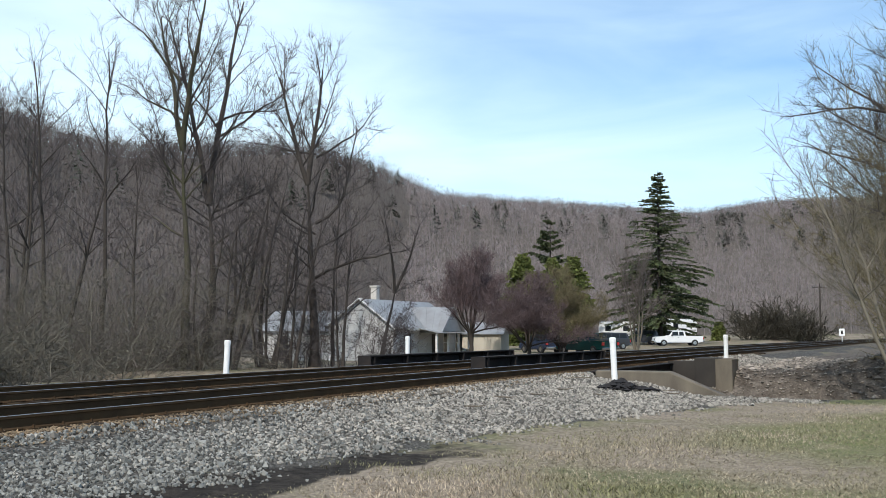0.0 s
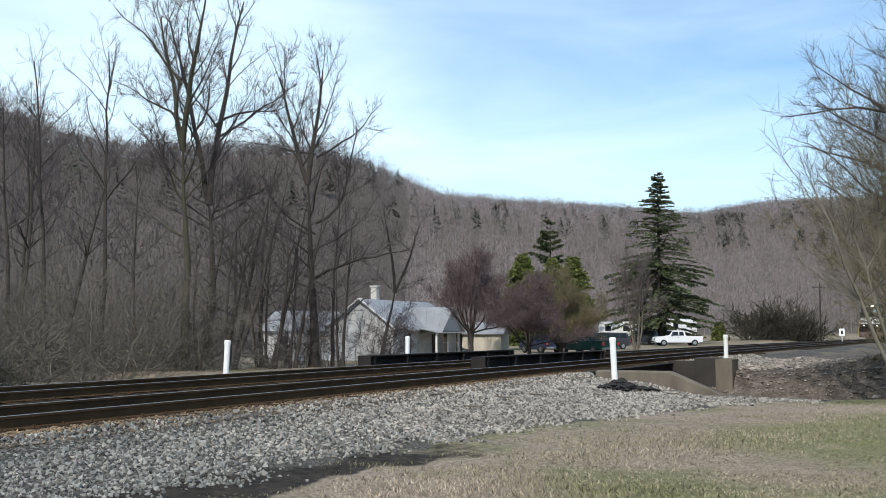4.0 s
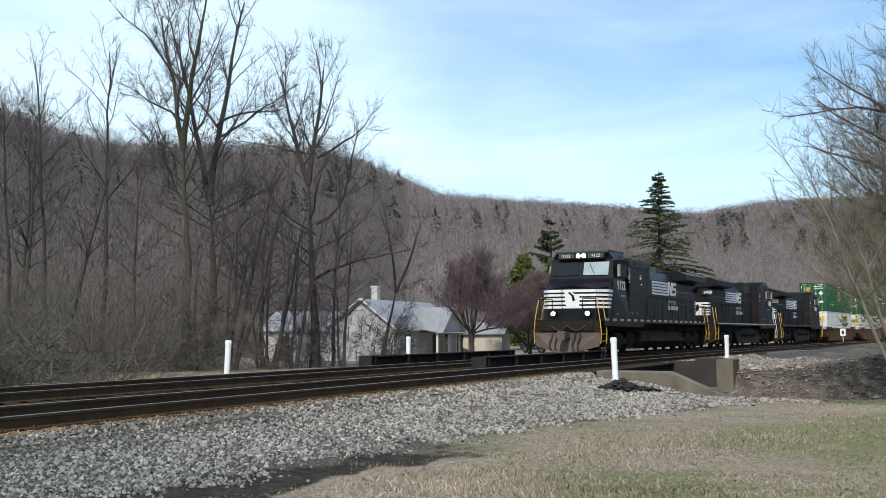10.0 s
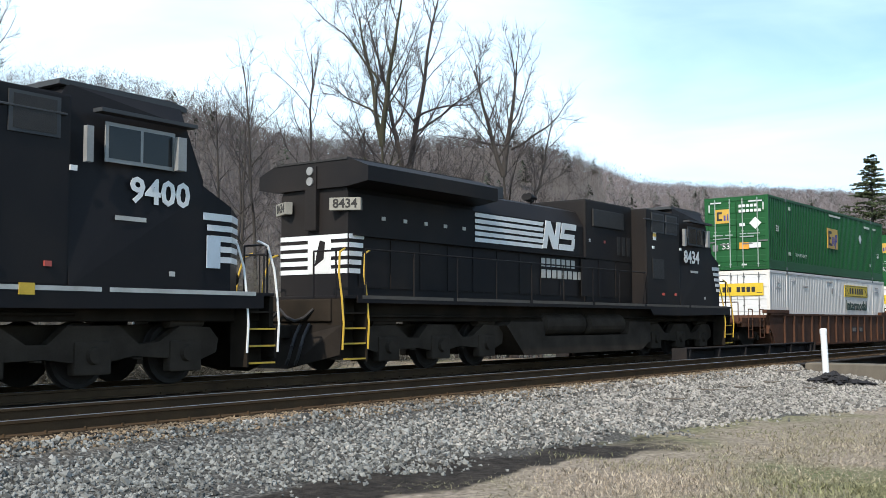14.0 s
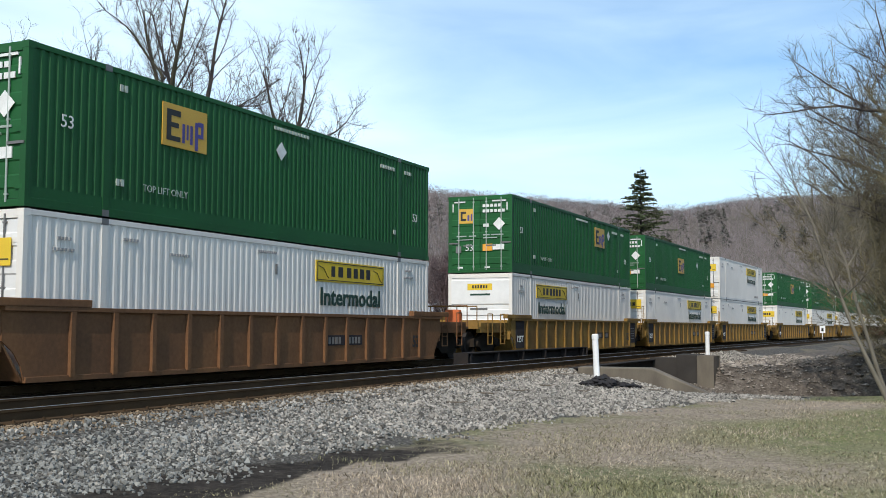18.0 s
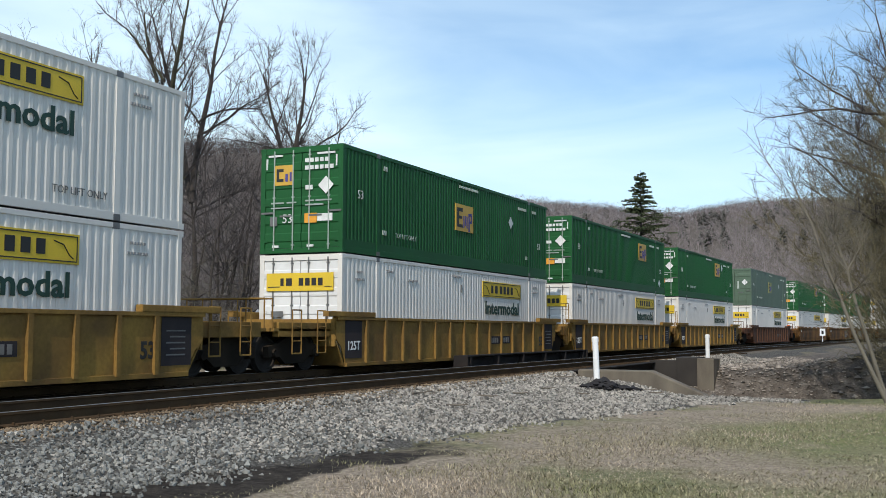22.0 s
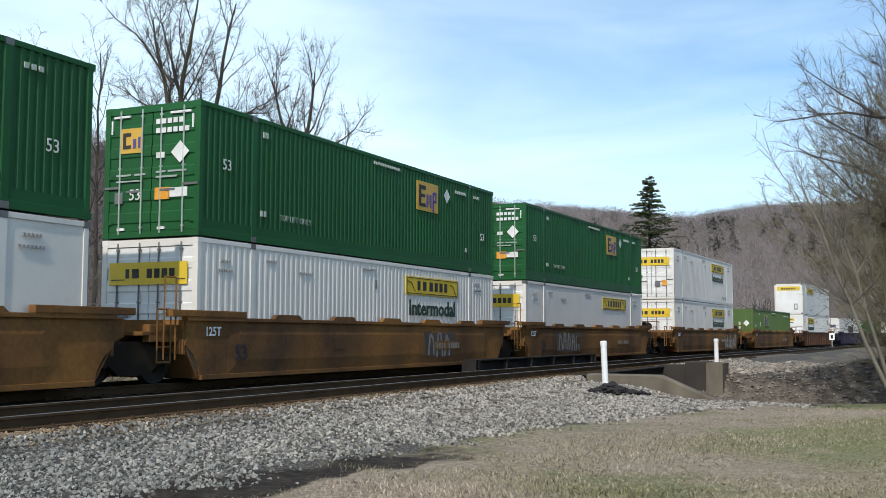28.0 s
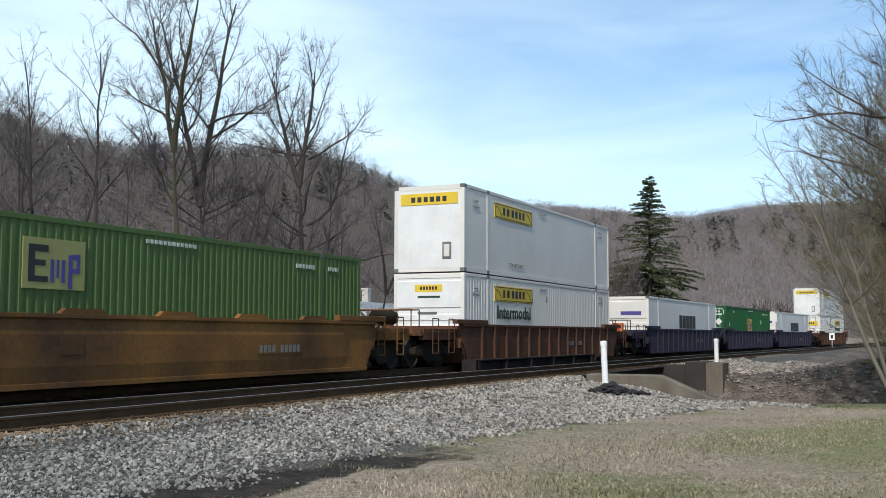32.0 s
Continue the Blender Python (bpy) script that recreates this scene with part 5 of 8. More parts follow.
for i, (x, y, h, g, l) in enumerate(((-20.3, 64.0, 19.5, 0.16, 0.0), (-23.4, 63.0, 18.5, 0.15, 0.0), (-21.6, 60.0, 12.5, 0.15, 0.26), (-18.0, 62.0, 12.0, 0.1, 0.05), (-25.0, 61.0, 15.5, 0.14, -0.04))):
    bare_tree("slender bare tree among the brush", x, y, h, g, 60 + i, lean=(l, 0), fork=1.0, low=0.4, limbs=15, reach=0.26, bark=M_BARKDARK, twigs=M_TWIGDARK, fine=900, sprout=0.85)
for i, (x, y, h, g, l, n) in enumerate(((-10.9, 55.0, 10.5, 0.12, 0.16, 2), (-9.4, 58.0, 9.5, 0.11, 0.1, 2), (-8.8, 55.5, 8.0, 0.09, -0.05, 2), (-12.0, 61.0, 12.0, 0.13, 0.12, 2), (-5.4, 57.0, 8.0, 0.08, 0.0, 2), (-11.6, 57.0, 7.0, 0.1, 0.25, 1), (-10.2, 60.0, 11.0, 0.13, -0.08, 2),
                                           (-7.9, 56.5, 9.0, 0.1, 0.12, 2), (-12.6, 55.5, 9.0, 0.1, 0.05, 2), (-6.2, 60.0, 10.0, 0.1, 0.05, 1))):
    bare_tree("thin bare tree with crooked stems in front of the house", x, y, h, g, 80 + i, stems=n, lean=(l, 0), fork=1.0, low=0.28, limbs=11, reach=0.34, up=0.05, angle=52, wob=17, bark=M_BARKDARK, twigs=M_TWIGDARK, group="trees by the house", fine=500, deep=3)
for i, (x, y, h, g, l) in enumerate(((-30, 60, 15, 0.16, 0.1), (-34, 66, 17, 0.2, 0.05), (-39, 62, 15, 0.18, -0.1), (-45, 66, 17, 0.22, 0.1), (-28, 70, 16, 0.16, 0.0), (-52, 60, 16, 0.2, 0.0),
                                     (-30.5, 44, 17, 0.17, 0.08), (-27.5, 49, 12, 0.13, 0.2), (-26.3, 66, 16, 0.15, 0.05), (-42, 52, 16, 0.2, 0.08), (-36, 50, 14, 0.15, -0.05))):
    bare_tree("bare tree at the edge of the thicket", x, y, h, g, 40 + i, lean=(l, 0), fork=(1.0, 0.5)[i % 2], low=0.35, limbs=14, reach=0.28, bark=M_BARKDARK, group="thicket trees", twigs=M_TWIGDARK, fine=1500, deep=3, sprout=1.1)
bare_tree("small bare many-stemmed tree beside the conifer in the yard", 17.6, 98.0, 9.4, 0.1, 31, stems=6, fork=1.0, low=0.2, limbs=9, reach=0.3, up=0.16, angle=30, wob=9, bark=M_PALE, twigs=M_TWIG, fine=5000, thick=1.6, wide=0.008)


def bush(label, x, y, height, width, seed, stems=40, material_=None, name="bush", group="", lean=0.0, category="bush", twig=0.007, kids=3, z=None, fine=2600, loose=0.5, droop=0.0, wide=0.007, angle=46, ratio=0.66):
    """A thicket of many thin stems from the ground."""
    rng = random.Random(seed)
    b = thing(name, label, category, group, m=pose(x, y, ground_at(x, y) - 0.1 if z is None else z))
    wood = Wood()
    for _ in range(stems):
        a, q = rng.uniform(0, 6.283), width * 0.5 * math.sqrt(rng.random())
        p = Vector((math.cos(a) * q, math.sin(a) * q, 0))
        d = Vector((math.cos(a) * 0.45 * q / width + rng.gauss(0, loose) + lean, math.sin(a) * 0.45 * q / width + rng.gauss(0, loose), 1)).normalized()
        grow(wood, rng, p, d, height * rng.uniform(0.45, 0.95), rng.uniform(0.012, 0.028), rng.choice((2, 3, 3)), droop, angle, ratio, kids, 20 if angle > 40 else 9, twig)
    Wood.mesh("tangle", wood.thick + wood.thin, 3, material_ or M_BRUSH, b)
    soup("twig_haze", *wood.spray(seed, fine, 0.25, 0.9, wide, 1.0, 0.1), material_ or M_BRUSH, b)["kind"] = "stuff"
    return b


# thicket beyond the tracks
_rng = random.Random(5)
for i in range(38):
    x = -50 + i * 0.96 + _rng.uniform(-1, 1)
    y = 51 + _rng.uniform(-6, 9) - max(0, (-25 - x)) * 0.15
    bush("dense tangle of bare grey-brown brush", x, y, _rng.uniform(4.0, 9.0), _rng.uniform(3, 5), 260 + i, 34, M_BRUSH if i % 4 else M_TWIG, group="thicket brush", lean=0.3, loose=0.8, droop=-0.07, fine=4200, wide=0.006)
for i, (x, y, h) in enumerate(((-8.4, 57.5, 3.4), (-3.6, 56.5, 2.6), (-6.0, 58.0, 4.0), (-13.6, 56.0, 3.4))):
    bush("bare shrub in front of the white house", x, y, h, 2.4, 100 + i, 20, M_TWIGDARK, group="shrubs by the house")
for i in range(10):
    x, y, _ = line(4.0 + i * 1.75 + _rng.uniform(-0.5, 0.5), _rng.uniform(-8.5, -5.6))
    bush("low dark tangle of weeds and brush beside the far track", x, y, _rng.uniform(0.8, 2.2), 2.6, 330 + i, 34, M_HEDGE if i % 2 else M_BRUSH, group="low brush by the track", lean=0.1, loose=0.9, droop=-0.06, fine=2600, wide=0.008)
# brush and saplings on the bank at the end of the lawn
for i, (x, y, h, w, k, l) in enumerate(((21.0, 41.0, 8.0, 3.5, 55, -0.16), (18.6, 37.5, 7.5, 3.0, 50, -0.14), (20.5, 35.0, 9.5, 4.5, 55, -0.12), (25.5, 45.0, 9.0, 5.0, 55, -0.12),
                                        (29.0, 52.0, 8.5, 5.5, 45, -0.08), (16.2, 31.5, 8.0, 2.4, 50, -0.13), (35.0, 62.0, 8.0, 6, 40, -0.05), (17.2, 34.5, 8.5, 2.6, 55, -0.15),
                                        (18.2, 30.0, 9.5, 4.0, 45, -0.12))):
    bush("thicket of bare saplings and brush on the bank", x, y, h, w, 120 + i, k, M_YELLOWBRUSH if i % 2 else M_BRUSH, name="brush", group="brush on the bank", lean=l, kids=4, fine=20000, loose=0.16, twig=0.007, wide=0.0055, angle=30, ratio=0.5, droop=0.03)
for i, (x, y, h, l) in enumerate(((11.35, 26.0, 6.0, -0.42), (11.5, 26.4, 5.6, -0.3))):
    bare_tree("bare sapling with a pale stem leaning over the lawn's edge", x, y, h, 0.05, 71 + i, lean=(l, 0), fork=1.0, low=0.35, limbs=9, reach=0.26, up=0.03, angle=32, bark=M_PALE, twigs=M_PALE, group="pale saplings", fine=900, thick=0.6, wide=0.003)
bare_tree("bare tree on the bank with long outreaching limbs", 16.3, 34.0, 13.5, 0.17, 73, lean=(-0.05, 0), fork=0.45, low=0.3, limbs=20, reach=0.3, up=0.04, bark=M_BARKDARK, twigs=M_TWIGDARK, thick=0.8, wide=0.004, fine=5000, deep=3, sprout=1.2,
          boughs=((6.2, 185, 72, 4.6), (7.6, 178, 66, 4.4), (8.6, 190, 70, 4.6), (10.0, 180, 78, 4.6)))
bare_tree("bare tree on the bank with long outreaching limbs", 17.2, 37.0, 14.5, 0.16, 75, lean=(-0.02, 0), fork=0.5, low=0.3, limbs=20, reach=0.28, up=0.05, bark=M_BARKDARK, twigs=M_TWIGDARK, thick=0.8, wide=0.004, fine=5000, deep=3, sprout=1.2,
          boughs=((9.0, 182, 66, 5.0), (6.5, 175, 60, 5.0)))


def canopy_tree(label, x, y, height, width, seed, mat, name="ornamental_tree", trunk=1.3, twigs=26000):
    """Low spreading crown, budding: short forked trunk, crooked limbs, a dome of fine twigs that thins towards its edge."""
    rng = random.Random(seed)
    z0 = ground_at(x, y) - 0.1
    t = thing(name, label, "tree", m=pose(x, y, z0))
    wood = Wood()
    wood.limb((0, 0, 0), (0.05, 0, trunk * 0.55), 0.17, 0.14)
    rise = height - trunk
    for k in range(13):
        a = 2.4 * k + rng.uniform(-0.3, 0.3)
        out = width / 2 * (0.2 + 0.75 * ((k * 5) % 13) / 12)
        tip = Vector((math.cos(a) * out, math.sin(a) * out, rise * (0.93 - 0.62 * (out / width * 2) ** 2)))
        p = Vector((math.cos(a) * 0.14, math.sin(a) * 0.14, trunk))
        wood.limb((0.05, 0, trunk * 0.5), tuple(p), 0.1, 0.08)
        shoot(wood, rng, p, (tip + Vector((0, 0, -0.1 * rise))).normalized(), tip.length * 0.98, 0.065, 1, 0.03, 48, 15, 1.0, 4, 1.1)
    g = np.random.default_rng(seed)
    # twig ends fill a dome, gathered round the limbs
    L = np.array([l[0] + l[1] for l in wood.thin])
    pick = L[g.integers(0, len(L), twigs)]
    p = pick[:, :3] + (pick[:, 3:] - pick[:, :3]) * g.random((twigs, 1)) + g.normal(0, 0.16, (twigs, 3))
    d = p * np.array([[1.0, 1.0, 0.6]]) / width + g.normal(0, 0.45, (twigs, 3)) + np.array([[0, 0, 0.35]])
    d *= g.uniform(0.12, 0.45, (twigs, 1)) / np.linalg.norm(d, axis=1, keepdims=True)
    o = np.cross(d, g.normal(0, 1, (twigs, 3)))
    o *= g.uniform(0.006, 0.016, (twigs, 1)) / np.maximum(np.linalg.norm(o, axis=1, keepdims=True), 1e-6)
    v = np.stack([p - o, p + o, p + d], 1)
    Wood.mesh("trunk", wood.thick, 7, M_BARKDARK, t)
    Wood.mesh("crown", wood.thin, 3, mat, t)
    soup("bud_cloud", v.reshape(-1, 3).tolist(), np.arange(3 * twigs).reshape(twigs, 3).tolist(), mat, t)["kind"] = "stuff"
    return t


canopy_tree("low spreading tree with dusky purple buds beside the house", 1.75, 68.0, 7.4, 6.6, 201, M_BUD, trunk=1.9)
canopy_tree("low spreading tree with dusky purple buds beside the shed", 6.3, 79.0, 6.6, 9.4, 202, M_BUD, trunk=0.9, twigs=42000)
canopy_tree("rounded budding tree with an olive tint", 9.2, 84.0, 7.2, 9.0, 203, M_OLIVE, trunk=0.7, twigs=42000)

# ---- evergreens ----
M_NEEDLE = material("dark_needles", (0.07, 0.088, 0.035), 0.85, dark=(0.038, 0.05, 0.024), scale=1, bump=0, island=0.4)
M_CEDAR = material("cedar_sprays", (0.13, 0.15, 0.035), 0.85, dark=(0.055, 0.075, 0.022), scale=1, bump=0, island=0.4)


def conifer(label, x, y, height, width, seed, mat, droop=0.25, bare_top=0.25, tiers=34, z=None, name="conifer", full=1.0, lush=1.0, grain=0.9, full_at=1.15):
    rng = random.Random(seed)
    t = thing(name, label, "tree", m=pose(x, y, (ground_at(x, y) if z is None else z) - 0.1))
    wood, v, f = Wood(), [], []
    for i in range(10):
        wood.limb((0, 0, height * i / 10), (rng.gauss(0, 0.02), 0, height * (i + 1) / 10), 0.02 * height * (1 - i / 10.5), 0.02 * height * (1 - (i + 1) / 10.5))
    for i in range(tiers):
        h = height * (0.08 + 0.9 * ((i + rng.uniform(-0.5, 0.5)) / tiers if i else 0.0) ** 0.95)
        reach = width / 2 * min(1.0, full_at * (1 - h / height)) * rng.uniform(0.75, 1.1) + 0.25
        sparse = 1.0 if h < height * (1 - bare_top) else 0.3
        for k in range(int(rng.choice((5, 6, 7)) * full)):
            a = rng.uniform(0, 6.283)
            l = reach * rng.uniform(0.55, 1.15)
            p = Vector((0, 0, h + rng.gauss(0, height * 0.008)))
            n = 5
            for j in range(n):
                rise = (0.28 if h > height * 0.6 else 0.05) - droop * (j / n)
                q = p + Vector((math.cos(a), math.sin(a), rise)).normalized() * (l / n)
                wood.limb(tuple(p), tuple(q), 0.03 * (1 - j / n) + 0.008, 0.03 * (1 - (j + 1) / n) + 0.006)
                for _ in range(int(13 * lush * sparse * (0.5 + j / n))):
                    c = p.lerp(q, rng.random())
                    b = a + rng.choice((-1, 1)) * rng.uniform(0.3, 1.3)
                    e = Vector((math.cos(b), math.sin(b), rng.uniform(-0.75, 0.15))) * rng.uniform(0.2, 0.6) * (0.5 + l / (width / 2) * 0.5) * grain
                    g = Vector((rng.gauss(0, 0.07), rng.gauss(0, 0.07), rng.uniform(-0.12, 0.1)))
                    m = len(v)
                    v += [tuple(c), tuple(c + e * 0.55 + g), tuple(c + e), tuple(c + e * 0.5 - g)]
                    f.append((m, m + 1, m + 2, m + 3))
                p = q
    Wood.mesh("trunk", wood.thick + wood.thin, 5, M_BARKDARK, t)
    soup("foliage", v, f, mat, t)["kind"] = "stuff"
    return t


conifer("tall dark green spruce with drooping boughs and an open top", 26.3, 130.0, 21.3, 13.6, 301, M_NEEDLE, 0.42, 0.52, 56, full=1.15, lush=3.4, grain=0.95, full_at=1.5)
conifer("dense yellow-green cedar behind the budding trees", 8.4, 113.0, 10.4, 3.6, 302, M_CEDAR, 0.1, 0.0, 46, full=2.6, full_at=2.6)
conifer("dense yellow-green cedar behind the budding trees", 14.1, 116.0, 10.3, 3.4, 303, M_CEDAR, 0.1, 0.0, 46, full=2.6, full_at=2.6)
conifer("dense yellow-green cedar behind the budding trees", 12.2, 119.0, 10.2, 3.8, 304, M_CEDAR, 0.1, 0.0, 46, full=2.6, full_at=2.6)
conifer("open-topped pine behind the cedars", 14.1, 140.0, 16.8, 6.6, 305, M_NEEDLE, 0.1, 0.0, 16, lush=2.2, grain=1.2, full_at=2.2)
conifer("small cone-shaped cedar in the yard", 36.0, 140.0, 2.6, 1.5, 306, M_CEDAR, 0.0, 0.0, 26, full=1.6)

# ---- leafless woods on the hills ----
# far woods: a paler base colour carries the haze over the ridge
M_WOODSHAZE = material("hillside_woods", (0.25, 0.214, 0.21), 0.95, dark=(0.18, 0.153, 0.15), scale=0.012, amount=0.6, bump=0, island=0.12)
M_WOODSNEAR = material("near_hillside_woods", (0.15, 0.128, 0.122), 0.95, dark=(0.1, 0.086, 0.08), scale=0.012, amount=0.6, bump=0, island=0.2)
M_PINES = material("hillside_pines", (0.04, 0.055, 0.03), 0.9, dark=(0.025, 0.035, 0.02), bump=0, island=0.3)


def twiggy(seed, twigs, broad=0.3, low=0.3, size=1.0):
    """A far bare tree: a stem and a rounded crown of short twigs as slivers, height 1."""
    rng = random.Random(seed)
    v, f = [], []

    def blade(a, b, w):
        t = rng.uniform(0, 3.14)
        o = Vector((math.cos(t), math.sin(t), rng.uniform(-0.5, 0.5))) * w
        k = len(v)
        v.extend((tuple(a - o), tuple(a + o), tuple(b)))
        f.append((k, k + 1, k + 2))

    blade(Vector((0, 0, -0.1)), Vector((rng.gauss(0, 0.04), rng.gauss(0, 0.04), 0.7)), 0.012)
    for i in range(twigs):
        h = rng.random()
        a, q = rng.uniform(0, 6.283), broad * math.sqrt(rng.random()) * math.sin(0.35 + 2.5 * h)
        p = Vector((math.cos(a) * q, math.sin(a) * q, low + (0.97 - low) * h))
        e = Vector((math.cos(a) * q * 2 + rng.gauss(0, 0.5), math.sin(a) * q * 2 + rng.gauss(0, 0.5), rng.gauss(0.75, 0.5))).normalized() * rng.uniform(0.07, 0.17) * size
        blade(p - e * 0.5, p + e * 0.5, rng.uniform(0.005, 0.01) * size)
    return np.array(v), np.array(f)


def woods(name, label, az0, az1, per, rng, lo, hi, material_, tmpl, cond=None, t_lo=-0.04, t_hi=1.03):
    az = rng.uniform(az0, az1, per)
    t = t_lo + (t_hi - t_lo) * rng.random(per) ** 0.8
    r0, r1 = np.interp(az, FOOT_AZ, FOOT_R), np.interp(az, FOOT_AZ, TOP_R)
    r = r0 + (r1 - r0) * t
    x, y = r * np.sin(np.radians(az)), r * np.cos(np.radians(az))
    s, n = along(x, y)
    ok = n < -14
    if cond is not None:
        ok &= cond(az, t)
    x, y, r = x[ok], y[ok], r[ok]
    z = ground_z(x, y)
    h = rng.uniform(lo, hi, len(x)) * (1 - 0.45 * smooth(0.75, 0.95, t[ok]))
    which = rng.integers(0, len(tmpl), len(x))
    V, F, base = [], [], 0
    for k, (tv, tf) in enumerate(tmpl):
        m = which == k
        if not m.any():
            continue
        a = rng.random(m.sum()) * 6.283
        c, q = np.cos(a)[:, None], np.sin(a)[:, None]
        hh = h[m][:, None]
        wide = np.maximum(1.0, r[m] / 420)[:, None]
        vv = np.stack([(tv[:, 0] * c - tv[:, 1] * q) * hh * wide + x[m][:, None], (tv[:, 0] * q + tv[:, 1] * c) * hh * wide + y[m][:, None], tv[:, 2] * hh + z[m][:, None]], 2)
        ff = tf[None] + (np.arange(m.sum()) * len(tv))[:, None, None] + base
        V.append(vv.reshape(-1, 3))
        F.append(ff.reshape(-1, 3))
        base += m.sum() * len(tv)
    ob = soup(name, np.concatenate(V).tolist(), np.concatenate(F).tolist(), material_)
    tagged(ob, label, "woods", kind="stuff")


_r = np.random.default_rng(21)
_tm = [twiggy(i, 74, 0.26, 0.12, 0.6) for i in range(8)]
_tf = [twiggy(i + 10, 40, 0.36, 0.15) for i in range(8)]
_ts = [twiggy(i + 30, 44, 0.4, 0.1, 1.25) for i in range(8)]
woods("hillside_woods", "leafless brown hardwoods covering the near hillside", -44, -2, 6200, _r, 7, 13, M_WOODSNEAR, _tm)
woods("hillside_woods", "leafless mauve-brown hardwoods covering the far ridge, paled for haze", -2, 34, 7800, _r, 7, 12, M_WOODSHAZE, _tf)
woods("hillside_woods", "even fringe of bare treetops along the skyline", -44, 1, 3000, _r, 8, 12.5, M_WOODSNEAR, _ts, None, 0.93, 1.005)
woods("hillside_woods", "even fringe of bare treetops along the far skyline, paled for haze", 1, 34, 2600, _r, 8, 12.5, M_WOODSHAZE, _ts, None, 0.93, 1.005)


def pine_shape(seed):
    rng = random.Random(seed)
    v, f = [], []
    for i in range(40):
        h = 0.2 + 0.8 * i / 40
        a = rng.uniform(0, 6.283)
        l = 0.3 * (1.1 - h) + 0.04
        k = len(v)
        v += [(0, 0, h), (math.cos(a) * l, math.sin(a) * l, h - 0.05), (math.cos(a + 0.7) * l, math.sin(a + 0.7) * l, h - 0.07)]
        f.append((k, k + 1, k + 2))
    return np.array(v), np.array(f)


_tp = [pine_shape(i) for i in range(3)]
woods("hillside_pines", "scattered dark pines near the ridge top", 0, 24, 900, _r, 4.5, 9, M_PINES, _tp, lambda az, t: (t > 0.45) & (t < 0.97) & (np.sin(az * 2.1 + 1.0) + np.sin(az * 5.3 + t * 9) > -0.2))
woods("hillside_pines", "a few dark pines among the bare woods", -30, 2, 110, _r, 6, 11, M_PINES, _tp, lambda az, t: (t > 0.4) & (t < 0.9))

# ---- the white house, its shed, the parked cars and small things beyond the tracks ----
M_SIDING = material("white_siding", (0.54, 0.54, 0.54), 0.75, dark=(0.36, 0.35, 0.34), scale=0.8, amount=0.5, bump=0.1, vary=0.06)
M_TIN = material("tin_roof", (0.38, 0.39, 0.4), 0.45, metal=0.35, dark=(0.22, 0.2, 0.19), scale=0.7, amount=0.6, bump=0.08)
M_TRIM = material("white_trim", (0.75, 0.75, 0.73), 0.6, bump=0.05)
M_CREAM = material("cream_siding", (0.55, 0.51, 0.43), 0.75, dark=(0.42, 0.38, 0.31), scale=1, amount=0.4, bump=0.1)
M_DOOR = material("dark_doorway", (0.05, 0.042, 0.04), 0.7, bump=0.1)
M_CHIMNEY = material("whitewashed_chimney", (0.6, 0.57, 0.53), 0.85, dark=(0.4, 0.36, 0.33), scale=4, bump=0.3)


def siding(parent, ax, ay, bx, by, z0, z1, wall, board=0.19, gable=0.0):
    """Clapboards along a wall from a to b, each a lapped board; above z1 they shorten into a gable."""
    d = Vector((bx - ax, by - ay, 0))
    L = d.length
    d.normalize()
    n = Vector((d.y, -d.x, 0))
    z = z0
    while z < z1 + gable - 0.05:
        t = 0.0 if z < z1 else (z - z1) / gable
        s0, s1 = L / 2 * t, L - L / 2 * t
        if s1 - s0 < 0.2:
            break
        p = [Vector((ax, ay, 0)) + d * s0, Vector((ax, ay, 0)) + d * s1]
        bm = bmesh.new()
        q = []
        for v in p:
            q.append([bm.verts.new(v + n * o + Vector((0, 0, h))) for o, h in ((0.0, z), (0.03, z), (0.012, z + board), (0.0, z + board))])
        for k in range(4):
            bm.faces.new((q[0][k], q[1][k], q[1][(k + 1) % 4], q[0][(k + 1) % 4]))
        bm.faces.new(q[0])
        bm.faces.new(q[1][::-1])
        bmesh.ops.recalc_face_normals(bm, faces=bm.faces[:])
        part("clapboard", bm, wall, parent)
        z += board


def sash(parent, m, w, h, name="window"):
    """A sash window in its frame; m: its lower middle, y outward is -y."""
    fr = part(name, box(bmesh.new(), -w / 2 - 0.09, w / 2 + 0.09, -0.06, 0.0, -0.09, h + 0.11), M_TRIM, parent)
    fr.matrix_basis = m
    for z0, z1 in ((0.0, h / 2 - 0.025), (h / 2 + 0.025, h)):
        part("pane", box(bmesh.new(), -w / 2, w / 2, -0.068, -0.061, z0, z1), M_PANE, fr)
    return fr


def roof_sheet(parent, pts, material_, seams=8, thick=0.05):
    """A roof plane from four corners (eave a, eave b, ridge b, ridge a) with standing seams."""
    a, b, c, d = (Vector(p) for p in pts)
    n = (b - a).cross(d - a).normalized()
    if n.z < 0:
        n = -n
    bm = bmesh.new()
    lo = [bm.verts.new(p) for p in (a, b, c, d)]
    hi = [bm.verts.new(p + n * thick) for p in (a, b, c, d)]
    bm.faces.new(lo)
    bm.faces.new(hi)
    for k in range(4):
        bm.faces.new((lo[k], lo[(k + 1) % 4], hi[(k + 1) % 4], hi[k]))
    bmesh.ops.recalc_face_normals(bm, faces=bm.faces[:])
    r = part("roof", bm, material_, parent)
    for i in range(seams + 1):
        t = i / seams
        part("seam", tube(bmesh.new(), a.lerp(b, t) + n * thick, d.lerp(c, t) + n * thick, 0.018, seg=4), material_, r)
    return r


